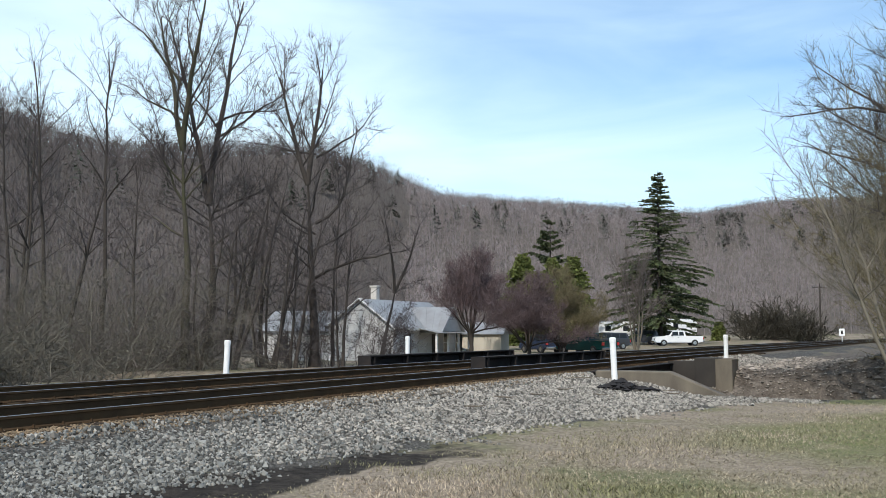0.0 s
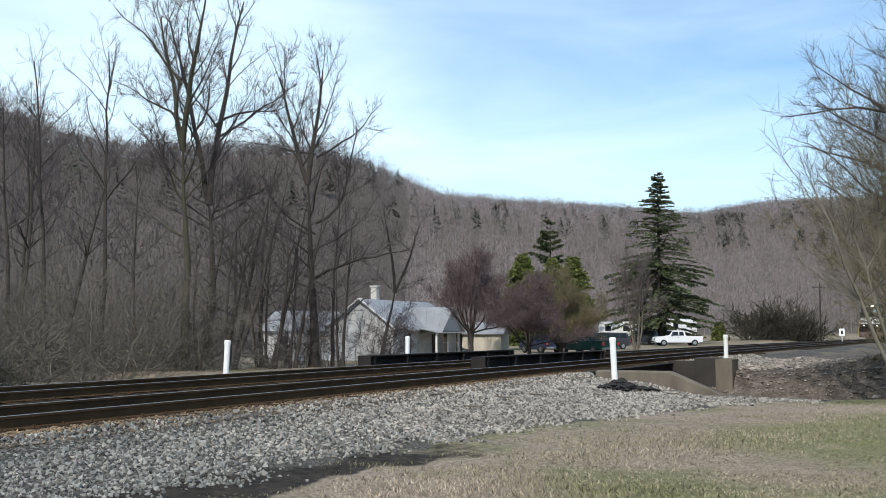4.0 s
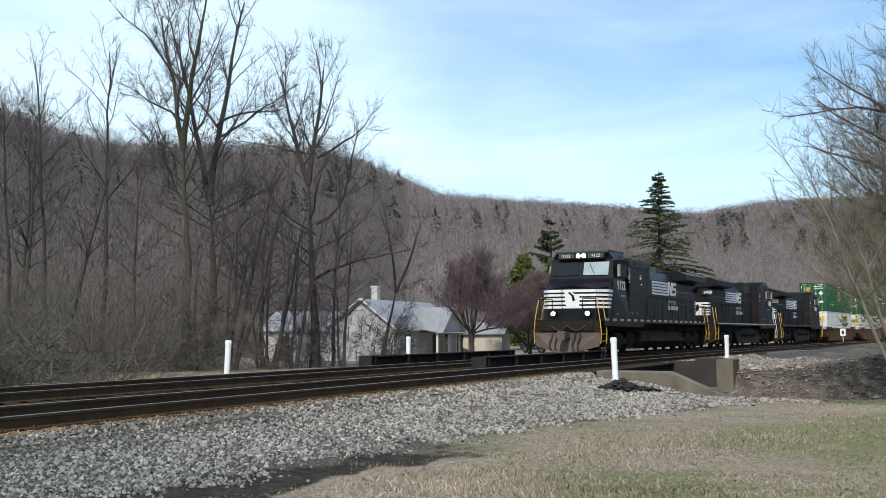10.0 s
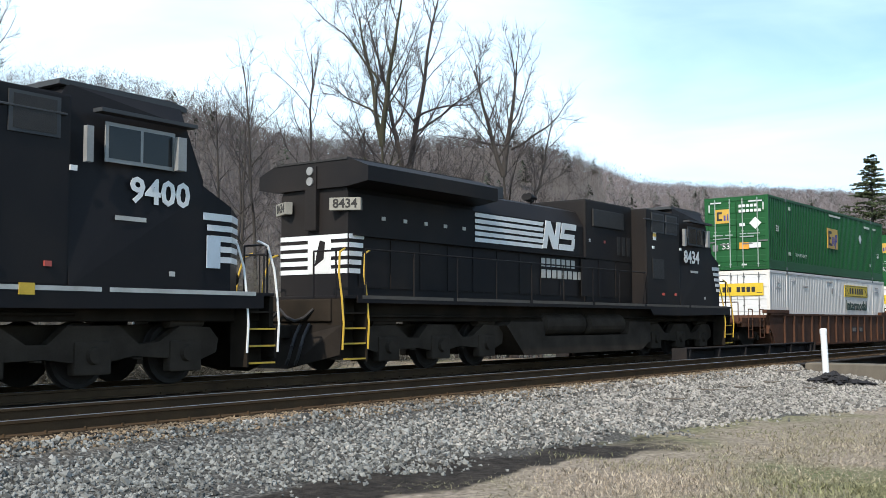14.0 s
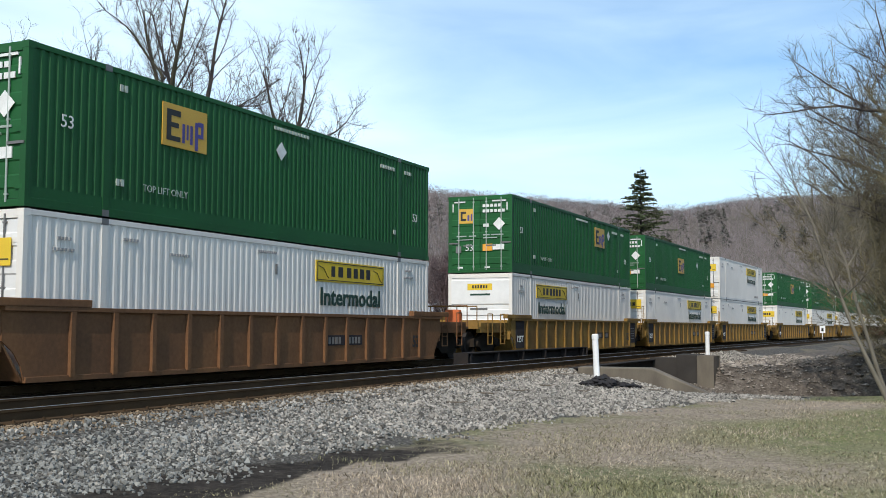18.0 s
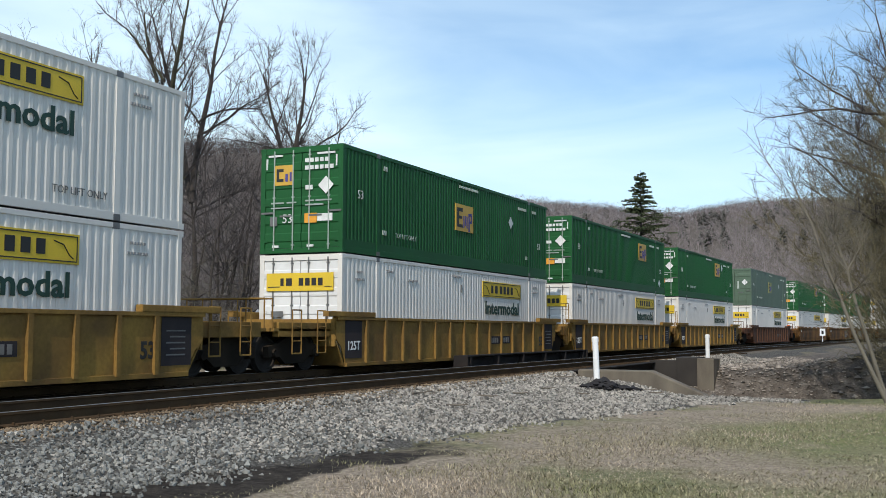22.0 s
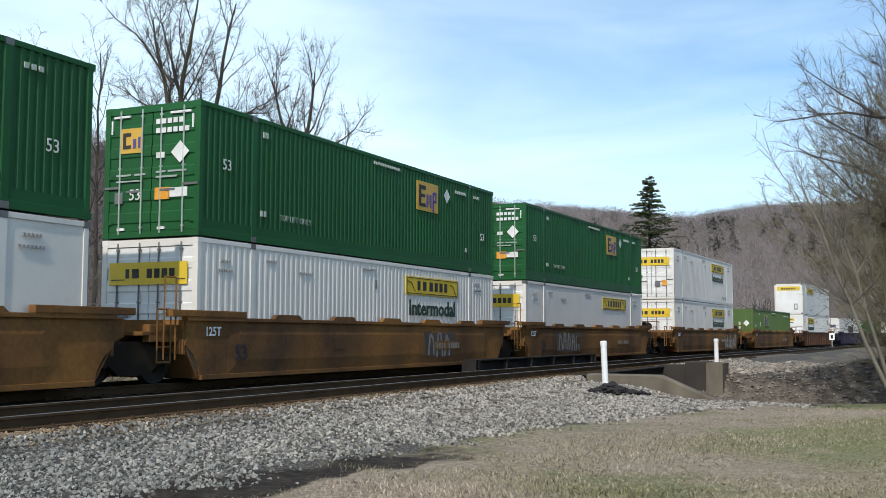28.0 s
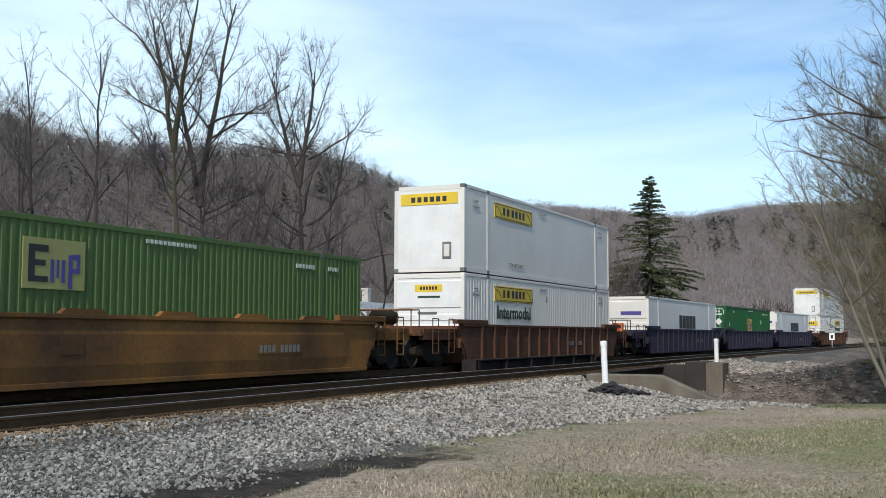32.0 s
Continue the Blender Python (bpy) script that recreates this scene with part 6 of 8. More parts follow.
def build_house():
    z0 = -1.45
    h = thing("house", "white clapboard house with a grey tin roof and a porch", "house", m=Matrix.Translation((-3.48, 74.0, z0)) @ Matrix.Rotation(HEAD, 4, "Z"))
    # local x along the front (away), local y across to the far side; the front looks to -y
    L, W, E, R = 12.2, 5.0, 2.85, 4.75
    part("wall_core", box(bmesh.new(), 0.02, L - 0.02, 0.02, W - 0.02, 0.0, E), M_SIDING, h)
    part("gable_core", prism_yz(0.02, L - 2.6, ((0.02, E), (W - 0.02, E), (W / 2, R - 0.06))), M_SIDING, h)
    siding(h, 0, W, 0, 0, 0.1, E, M_SIDING, gable=R - E)
    siding(h, 0, 0, L, 0, 0.1, E, M_SIDING)
    roof_sheet(h, ((-0.3, -0.35, E - 0.2), (L + 0.2, -0.35, E - 0.2), (L - 1.2, W / 2, R), (-0.3, W / 2, R)), M_TIN, 16)
    roof_sheet(h, ((-0.3, W + 0.35, E - 0.2), (L + 0.2, W + 0.35, E - 0.2), (L - 1.2, W / 2, R), (-0.3, W / 2, R)), M_TIN, 6)
    roof_sheet(h, ((L + 0.2, -0.35, E - 0.2), (L + 0.2, W + 0.35, E - 0.2), (L - 1.19, W / 2 + 0.01, R), (L - 1.19, W / 2 - 0.01, R)), M_TIN, 4)
    for y in (0.0, W):
        part("corner_board", box(bmesh.new(), -0.05, 0.07, min(y, y - 0.07 if y else y - 0.04), y + 0.05, 0.0, E), M_TRIM, h)
    part("fascia", box(bmesh.new(), -0.3, L + 0.2, -0.4, -0.36, E - 0.28, E - 0.12), M_TRIM, h)
    for s in (0, 1):
        a, b = Vector((-0.33, -0.36 if s == 0 else W + 0.36, E - 0.18)), Vector((-0.33, W / 2, R + 0.03))
        part("barge_board", tube(bmesh.new(), a, b, 0.06, seg=4), M_TRIM, h)
    # cross gable over the porch
    g0, g1 = 4.4, 8.2
    bm = bmesh.new()
    tri = [bm.verts.new(p) for p in ((g0, -1.6, 2.5), (g1, -1.6, 2.5), ((g0 + g1) / 2, -1.6, 4.2))]
    bk = [bm.verts.new(p) for p in ((g0, 0.6, 2.5), (g1, 0.6, 2.5), ((g0 + g1) / 2, 2.2, 4.2))]
    bm.faces.new(tri)
    bm.faces.new(bk[::-1])
    for k in range(3):
        bm.faces.new((tri[k], tri[(k + 1) % 3], bk[(k + 1) % 3], bk[k]))
    bmesh.ops.recalc_face_normals(bm, faces=bm.faces[:])
    part("porch_gable", bm, M_SIDING, h)
    mid = (g0 + g1) / 2
    roof_sheet(h, ((g0 - 0.2, -1.85, 2.4), (g0 - 0.2, 0.3, 2.4), (mid, 1.9, 4.27), (mid, -1.85, 4.27)), M_TIN, 5)
    roof_sheet(h, ((g1 + 0.2, -1.85, 2.4), (g1 + 0.2, 0.3, 2.4), (mid, 1.9, 4.27), (mid, -1.85, 4.27)), M_TIN, 5)
    part("porch_floor", box(bmesh.new(), 3.6, 9.6, -1.75, 0.0, 0.1, 0.28), M_SIDING, h)
    roof_sheet(h, ((3.4, -1.95, 2.35), (9.8, -1.95, 2.35), (9.8, -0.1, 2.75), (3.4, -0.1, 2.75)), M_TIN, 8)
    for x in (3.7, 5.7, 7.6, 9.5):
        part("porch_post", box(bmesh.new(), x - 0.07, x + 0.07, -1.7, -1.56, 0.28, 2.36, 0.01), M_TRIM, h)
    part("front_door", box(bmesh.new(), 6.3, 7.2, -0.07, 0.0, 0.28, 2.3), M_DOOR, h)
    for x in (2.2, 8.7, 11.0):
        sash(h, Matrix.Translation((x, -0.03, 0.95)), 0.8, 1.4)
    for x, y, w in ((3.2, 3.1, 0.48),):
        ch = part("chimney", box(bmesh.new(), x - w / 2, x + w / 2, y - w / 2, y + w / 2, 3.2, 5.75, 0.02), M_CHIMNEY, h)
        part("chimney_cap", box(bmesh.new(), x - w / 2 - 0.06, x + w / 2 + 0.06, y - w / 2 - 0.06, y + w / 2 + 0.06, 5.72, 5.84), M_CHIMNEY, ch)
    # the lower wing behind
    w = part("wing", box(bmesh.new(), 1.02, 5.0, W + 0.02, W + 6.3, 0.0, 2.6), M_SIDING, h)
    siding(h, 1.0, W + 6.3, 1.0, W, 0.1, 2.6, M_SIDING)
    roof_sheet(h, ((0.7, W, 2.5), (0.7, W + 6.6, 2.5), (3.0, W + 6.6, 4.0), (3.0, W, 4.0)), M_TIN, 8)
    roof_sheet(h, ((5.3, W, 2.5), (5.3, W + 6.6, 2.5), (3.0, W + 6.6, 4.0), (3.0, W, 4.0)), M_TIN, 4)
    part("stove_chimney", box(bmesh.new(), 0.55, 0.98, W + 2.2, W + 2.7, 0.0, 3.7, 0.02), M_CHIMNEY, h)
    dr = part("back_door_frame", box(bmesh.new(), 0.93, 1.0, W + 3.9, W + 5.1, 0.1, 2.35), M_TRIM, h)
    part("back_door", box(bmesh.new(), 0.9, 0.93, W + 4.1, W + 4.9, 0.15, 2.2), M_DOOR, dr)
    return h


def prism_yz(x0, x1, pts):
    return slab_y(x0, x1, pts)


def build_shed():
    s = thing("shed", "small cream shed with a gable roof", "shed", m=Matrix.Translation((1.5, 84.2, -1.4)) @ Matrix.Rotation(radians(-14), 4, "Z"))
    part("wall", slab_y(-0.02, 3.1, ((0, 0), (3.4, 0), (3.4, 2.3), (1.7, 3.1), (0, 2.3))), M_CREAM, s)
    for k in range(14):
        part("board", box(bmesh.new(), 0.06 + k * 0.22, 0.25 + k * 0.22, -0.03, 0.0, 0.05, 2.3), M_CREAM, s)
    roof_sheet(s, ((-0.25, -0.25, 2.2), (3.35, -0.25, 2.2), (3.35, 1.7, 3.15), (-0.25, 1.7, 3.15)), M_TIN, 6)
    roof_sheet(s, ((-0.25, 3.65, 2.2), (3.35, 3.65, 2.2), (3.35, 1.7, 3.15), (-0.25, 1.7, 3.15)), M_TIN, 4)


M_TYRE = material("tyre_rubber", (0.02, 0.02, 0.02), 0.85, bump=0.1)
M_TAIL = material("tail_lamp_red", (0.4, 0.02, 0.02), 0.3, bump=0)
M_CHROME = material("chrome", (0.6, 0.6, 0.62), 0.2, metal=1.0, bump=0)


def car_paint(name, c):
    return material(name, c, 0.25, dark=tuple(v * 0.8 for v in c), scale=1, amount=0.3, bump=0, spec=0.6)


def build_vehicle(name, label, m, paint, kind, two_tone=None):
    """Local x points to the bonnet."""
    v = thing(name, label, "car" if kind == "suv" else "pickup", m=m)
    W = 0.92
    if kind == "pickup":
        body = ((-2.7, 0.45), (-2.75, 1.1), (-0.75, 1.12), (-0.75, 1.12), (1.1, 1.12), (2.55, 1.02), (2.72, 0.8), (2.72, 0.42), (2.2, 0.36), (-2.1, 0.36))
        cabin = ((-0.8, 1.1), (-0.62, 1.72), (0.62, 1.74), (1.2, 1.1))
    else:
        body = ((-2.2, 0.42), (-2.28, 1.05), (1.0, 1.08), (2.1, 0.98), (2.3, 0.75), (2.3, 0.4), (1.8, 0.32), (-1.8, 0.32))
        cabin = ((-2.2, 1.03), (-1.95, 1.68), (0.3, 1.72), (1.05, 1.06))
    bm = prism(bmesh.new(), body, -W, W)
    bmesh.ops.bevel(bm, geom=bm.edges[:], offset=0.05, segments=2, affect="EDGES")
    part("body", bm, paint, v)
    bm = prism(bmesh.new(), cabin, -W + 0.1, W - 0.1)
    for q in bm.verts:
        if q.co.z > 1.4:
            q.co.y *= 0.86
    part("cabin", bm, two_tone or paint, v)
    c0, c1 = cabin[0], cabin[3]
    for sg in (-1, 1):
        split = ((-0.55, 0.0), (0.06, 0.78)) if kind == "pickup" else ((-1.9, -1.15), (-1.08, -0.25), (-0.18, 0.62))
        for a, b in split:
            bm = bmesh.new()
            k = [bm.verts.new(p) for p in ((a, sg * 0.835, 1.16), (b, sg * 0.835, 1.16), (b - 0.05, sg * 0.745, 1.6), (a + 0.05, sg * 0.745, 1.6))]
            g = [bm.verts.new(q.co + Vector((0, sg * 0.012, 0))) for q in k]
            bm.faces.new(k)
            bm.faces.new(g[::-1])
            for i in range(4):
                bm.faces.new((k[i], k[(i + 1) % 4], g[(i + 1) % 4], g[i]))
            bmesh.ops.recalc_face_normals(bm, faces=bm.faces[:])
            part("side_glass", bm, M_PANE, v)
        part("door_handle", box(bmesh.new(), 0.0, 0.16, *sorted((sg * 0.92, sg * 0.945)), 0.95, 0.99), M_CHROME, v)
        part("mirror", box(bmesh.new(), 0.78, 0.9, *sorted((sg * 0.88, sg * 1.08)), 1.12, 1.28, 0.02), M_TYRE, v)
        for x in ((-1.75, 1.75) if kind == "pickup" else (-1.4, 1.4)):
            wh = part("wheel", tube(bmesh.new(), (x, sg * 0.72, 0.36), (x, sg * 0.95, 0.36), 0.36, seg=20), M_TYRE, v)
            part("hub", tube(bmesh.new(), (x, sg * 0.95, 0.36), (x, sg * 0.965, 0.36), 0.2, seg=14), M_CHROME, wh)
        xr, xf = body[1][0], body[-4][0] if kind != "pickup" else 2.72
        part("tail_lamp", box(bmesh.new(), xr - 0.02, xr + 0.06, *sorted((sg * 0.7, sg * 0.9)), 0.75, 1.0), M_TAIL, v)
        part("headlamp", box(bmesh.new(), xf - 0.06, xf + 0.015, *sorted((sg * 0.55, sg * 0.86)), 0.68, 0.84), M_CHROME, v)
    for x0, x1, z0, z1 in ((cabin[2][0] + 0.06, c1[0] - 0.12, 1.66, 1.2), (cabin[1][0] - 0.03, c0[0] + 0.02, 1.62, 1.2)):
        bm = bmesh.new()
        k = [bm.verts.new(p) for p in ((x0, -0.66, z0), (x0, 0.66, z0), (x1, 0.74, z1), (x1, -0.74, z1))]
        s = 0.03 if x1 > 0 else -0.03
        g = [bm.verts.new(q.co + Vector((s, 0, 0.02))) for q in k]
        bm.faces.new(k)
        bm.faces.new(g[::-1])
        for i in range(4):
            bm.faces.new((k[i], k[(i + 1) % 4], g[(i + 1) % 4], g[i]))
        bmesh.ops.recalc_face_normals(bm, faces=bm.faces[:])
        part("windscreen", bm, M_PANE, v)
    part("bumper", box(bmesh.new(), -2.86 if kind == "pickup" else -2.4, -2.68 if kind == "pickup" else -2.2, -0.88, 0.88, 0.4, 0.58, 0.03), M_CHROME, v)
    part("bumper", box(bmesh.new(), 2.66 if kind == "pickup" else 2.24, 2.84 if kind == "pickup" else 2.4, -0.88, 0.88, 0.38, 0.58, 0.03), M_CHROME, v)
    if kind == "pickup":
        part("bed_liner", box(bmesh.new(), -2.62, -0.9, -0.78, 0.78, 1.1, 1.135), M_TYRE, v)
    return v


def stand(x, y, a, z=None):
    return pose(x, y, ground_at(x, y) if z is None else z, 0, 0, a)


P_WHITE, P_TEAL = car_paint("white_car_paint", (0.75, 0.76, 0.77)), car_paint("teal_car_paint", (0.006, 0.05, 0.048))
P_BLUE, P_DARK = car_paint("blue_car_paint", (0.014, 0.024, 0.05)), car_paint("charcoal_car_paint", (0.04, 0.042, 0.05))
build_house()
build_shed()
build_vehicle("pickup_truck", "white pickup truck parked on the grass", stand(26.4, 121.0, 182), P_WHITE, "pickup")
build_vehicle("pickup_truck", "dark teal pickup truck parked in the yard", stand(11.5, 86.0, 125), P_TEAL, "pickup")
build_vehicle("station_wagon", "dark blue sport utility vehicle parked in the yard", stand(9.0, 99.0, 118), P_BLUE, "suv")
build_vehicle("station_wagon", "charcoal car parked behind the trucks", stand(16.4, 108.0, 200), P_DARK, "suv")
build_vehicle("station_wagon", "charcoal car parked under the spruce", stand(23.4, 128.0, 175), P_DARK, "suv")


def build_trailer(x, y, a, w, label):
    t = thing("camper_trailer", label, "trailer", m=stand(x, y, a))
    part("body", box(bmesh.new(), -w / 2, w / 2, -1.1, 1.1, 0.55, 2.75, 0.15), P_WHITE, t)
    part("trim_band", box(bmesh.new(), -w / 2 + 0.15, w / 2 - 0.15, -1.115, -1.1, 1.1, 1.3), M_ALU, t)
    for k in (-0.25, 0.22):
        part("window", box(bmesh.new(), k * w - 0.35, k * w + 0.35, -1.12, -1.1, 1.6, 2.2), M_PANE, t)
    for sg in (-1, 1):
        part("wheel", tube(bmesh.new(), (0, sg * 0.85, 0.35), (0, sg * 1.08, 0.35), 0.35, seg=16), M_TYRE, t)
    part("drawbar", box(bmesh.new(), w / 2, w / 2 + 1.0, -0.08, 0.08, 0.5, 0.6), M_LOCOGREY, t)
    part("jack_leg", box(bmesh.new(), w / 2 + 0.8, w / 2 + 0.9, -0.05, 0.05, 0.0, 0.55), M_LOCOGREY, t)


build_trailer(33.2, 150.0, 5, 4.0, "white camper trailer behind the spruce")
build_trailer(21.5, 132.0, -10, 4.6, "white camper trailer at the back of the yard")


def build_pole():
    p = thing("utility_pole", "dark wooden utility pole at the field's edge", "pole", m=stand(53.5, 152.0, 0))
    part("shaft", tube(bmesh.new(), (0, 0, -0.2), (0.05, 0, 8.6), 0.15, 0.1, seg=10), M_BARKDARK, p)
    part("crossarm", box(bmesh.new(), -1.0, 1.0, -0.06, 0.06, 8.0, 8.12), M_BARKDARK, p)
    for x in (-0.85, 0.0, 0.85):
        part("insulator", tube(bmesh.new(), (x, 0, 8.12), (x, 0, 8.28), 0.05, 0.035, seg=8), M_FITTINGS, p)


M_FITTINGS = material("grey_porcelain", (0.3, 0.3, 0.32), 0.4, bump=0)
build_pole()
sg_ = thing("milepost_sign", "small white railway sign plate on a short post", "sign", m=pose(39.3, 105.7, -0.4, 0, 0, -20))
part("post", tube(bmesh.new(), (0, 0, 0), (0, 0, 1.4), 0.03, seg=8), M_POST, sg_)
part("plate", box(bmesh.new(), -0.26, 0.26, -0.03, -0.015, 1.0, 1.7), M_POST, sg_)
part("plate_mark", box(bmesh.new(), -0.1, 0.1, -0.038, -0.031, 1.15, 1.5), M_TYRE, sg_)
for i, (x, y, h, w) in enumerate(((40.5, 140.0, 4.0, 3.4), (43.5, 141.0, 4.3, 3.8), (46.5, 142.0, 3.8, 3.6), (49.0, 143.0, 3.7, 3.0))):
    bush("dense dark hedge shrub at the field's edge", x, y, h, w, 400 + i, 60, M_HEDGE, name="hedge", group="hedge", category="hedge", twig=0.03, kids=3)

# ---- containers ----
M_EMP = material("container_green", (0.009, 0.09, 0.023), 0.55, dark=(0.008, 0.06, 0.017), scale=0.5, amount=0.5, fine=8, bump=0.04, bump_scale=4, vary=0.1, spec=0.3)
M_OLIVEPAINT = material("faded_green", (0.07, 0.125, 0.026), 0.6, dark=(0.05, 0.09, 0.022), scale=0.5, amount=0.5, fine=8, bump=0.04, bump_scale=4)
M_GREYGREEN = material("grey_green_panel", (0.085, 0.135, 0.09), 0.5, dark=(0.065, 0.1, 0.07), scale=0.5, amount=0.5, fine=8, bump=0.04, bump_scale=4)
M_BOXWHITE = material("container_white", (0.7, 0.67, 0.62), 0.55, dark=(0.52, 0.5, 0.47), scale=0.5, amount=0.4, fine=8, fine_amount=0.06, bump=0.03, bump_scale=4, vary=0.05)
M_BOXDOOR = material("container_door_white", (0.74, 0.74, 0.73), 0.45, dark=(0.5, 0.48, 0.45), scale=1.2, amount=0.4, fine=8, fine_amount=0.06, bump=0.03)
M_SIGN = material("sign_yellow", (0.72, 0.5, 0.03), 0.5, dark=(0.55, 0.37, 0.03), scale=2, amount=0.4, bump=0.02)
M_SIGNFADE = material("emblem_yellow", (0.6, 0.36, 0.05), 0.5, dark=(0.45, 0.27, 0.04), scale=2, amount=0.4, bump=0.02)
M_INK = material("black_lettering", (0.02, 0.02, 0.02), 0.6, bump=0)
M_INKGREEN = material("dark_green_lettering", (0.012, 0.05, 0.035), 0.6, bump=0)
M_INKBLUE = material("blue_lettering", (0.07, 0.06, 0.25), 0.6, bump=0)
M_FITTING = material("container_fitting", (0.18, 0.18, 0.18), 0.5, metal=0.4, dark=(0.1, 0.09, 0.08), bump=0.05)
M_RODW = material("galvanised_lock_rod", (0.36, 0.42, 0.38), 0.45, dark=(0.2, 0.24, 0.21), bump=0.02)
M_DECALW = material("white_decal", (0.75, 0.75, 0.73), 0.5, bump=0)
M_PAINTMARK = material("faded_stencil", (0.45, 0.5, 0.45), 0.6, dark=(0.3, 0.36, 0.3), bump=0)
M_FADED = material("faded_emblem", (0.3, 0.29, 0.1), 0.6, dark=(0.22, 0.22, 0.08), scale=2, bump=0)
M_SMALLTEXT = material("grey_stencil", (0.3, 0.3, 0.3), 0.6, bump=0)
M_ORANGE = material("orange_decal", (0.75, 0.33, 0.03), 0.5, bump=0)

CL, CW, CH = 16.15, 2.59, 2.88


def corrugated(x0, x1, z0, z1, y, depth, pitch, sg):
    """Side sheet with vertical trapezoid ribs, outer face at y, sg the outward way."""
    xs, ys = [], []
    k = max(1, int(round((x1 - x0) / pitch)))
    p = (x1 - x0) / k
    for i in range(k):
        a = x0 + i * p
        for f, d in ((0.0, 0), (0.36, 0), (0.5, 1), (0.86, 1)):
            xs.append(a + f * p)
            ys.append(y - sg * depth * d)
    xs.append(x1)
    ys.append(y)
    v = [(a, b, z0) for a, b in zip(xs, ys)] + [(a, b, z1) for a, b in zip(xs, ys)]
    n = len(xs)
    f = [(i, i + 1, n + i + 1, n + i) if sg < 0 else (i + 1, i, n + i, n + i + 1) for i in range(n - 1)]
    return v, f


def side_sheet(paint, style, sg):
    v, f = [], []
    y = sg * (CW / 2 - 0.012)
    spans = ((0.12, 1.9), (2.06, CL - 2.06), (CL - 1.9, CL - 0.12))
    for a, b in spans:
        if style == "ribbed":
            w, g = corrugated(a, b, 0.16, CH - 0.1, y, 0.013, 0.215, sg)
        elif style == "fine":
            w, g = corrugated(a, b, 0.36, CH - 0.1, y, 0.032, 0.2, sg)
            k = len(w)
            w += [(a, y, 0.16), (b, y, 0.16), (b, y, 0.36), (a, y, 0.36)]
            g += [(k, k + 1, k + 2, k + 3) if sg < 0 else (k + 1, k, k + 3, k + 2)]
        elif style == "posts":
            w, g = corrugated(a, b, 0.16, CH - 0.1, y, 0.012, 0.6, sg)
        else:
            w, g = corrugated(a, b, 0.16, CH - 0.1, y - sg * 0.012, 0.004, 1.22, sg)
        base = len(v)
        v += w
        f += [tuple(base + i for i in q) for q in g]
    me = bpy.data.meshes.new("side_panel")
    me.from_pydata(v, [], f)
    me.materials.append(paint)
    return me


def pressed(y0, y1, z0, z1, bands, depth=0.02, upright=False):
    """A flat end sheet, 4 cm thick, with raised pressings; bands lie across it or, upright, stand in it."""
    bm = bmesh.new()
    lo, hi = (y0, y1) if upright else (z0, z1)
    prof = [(lo, 0.03)]
    for a, b in bands:
        prof += [(a, 0.03), (a + 0.03, 0.03 - depth), (b - 0.03, 0.03 - depth), (b, 0.03)]
    prof += [(hi, 0.03), (hi, 0.07), (lo, 0.07)]
    ends = (z0, z1) if upright else (y0, y1)
    rows = [[bm.verts.new((x, p, e) if upright else (x, e, p)) for p, x in prof] for e in ends]
    k = len(prof)
    for i in range(k):
        bm.faces.new((rows[0][i], rows[0][(i + 1) % k], rows[1][(i + 1) % k], rows[1][i]))
    bm.faces.new(rows[0])
    bm.faces.new(rows[1])
    bmesh.ops.recalc_face_normals(bm, faces=bm.faces[:])
    return bm


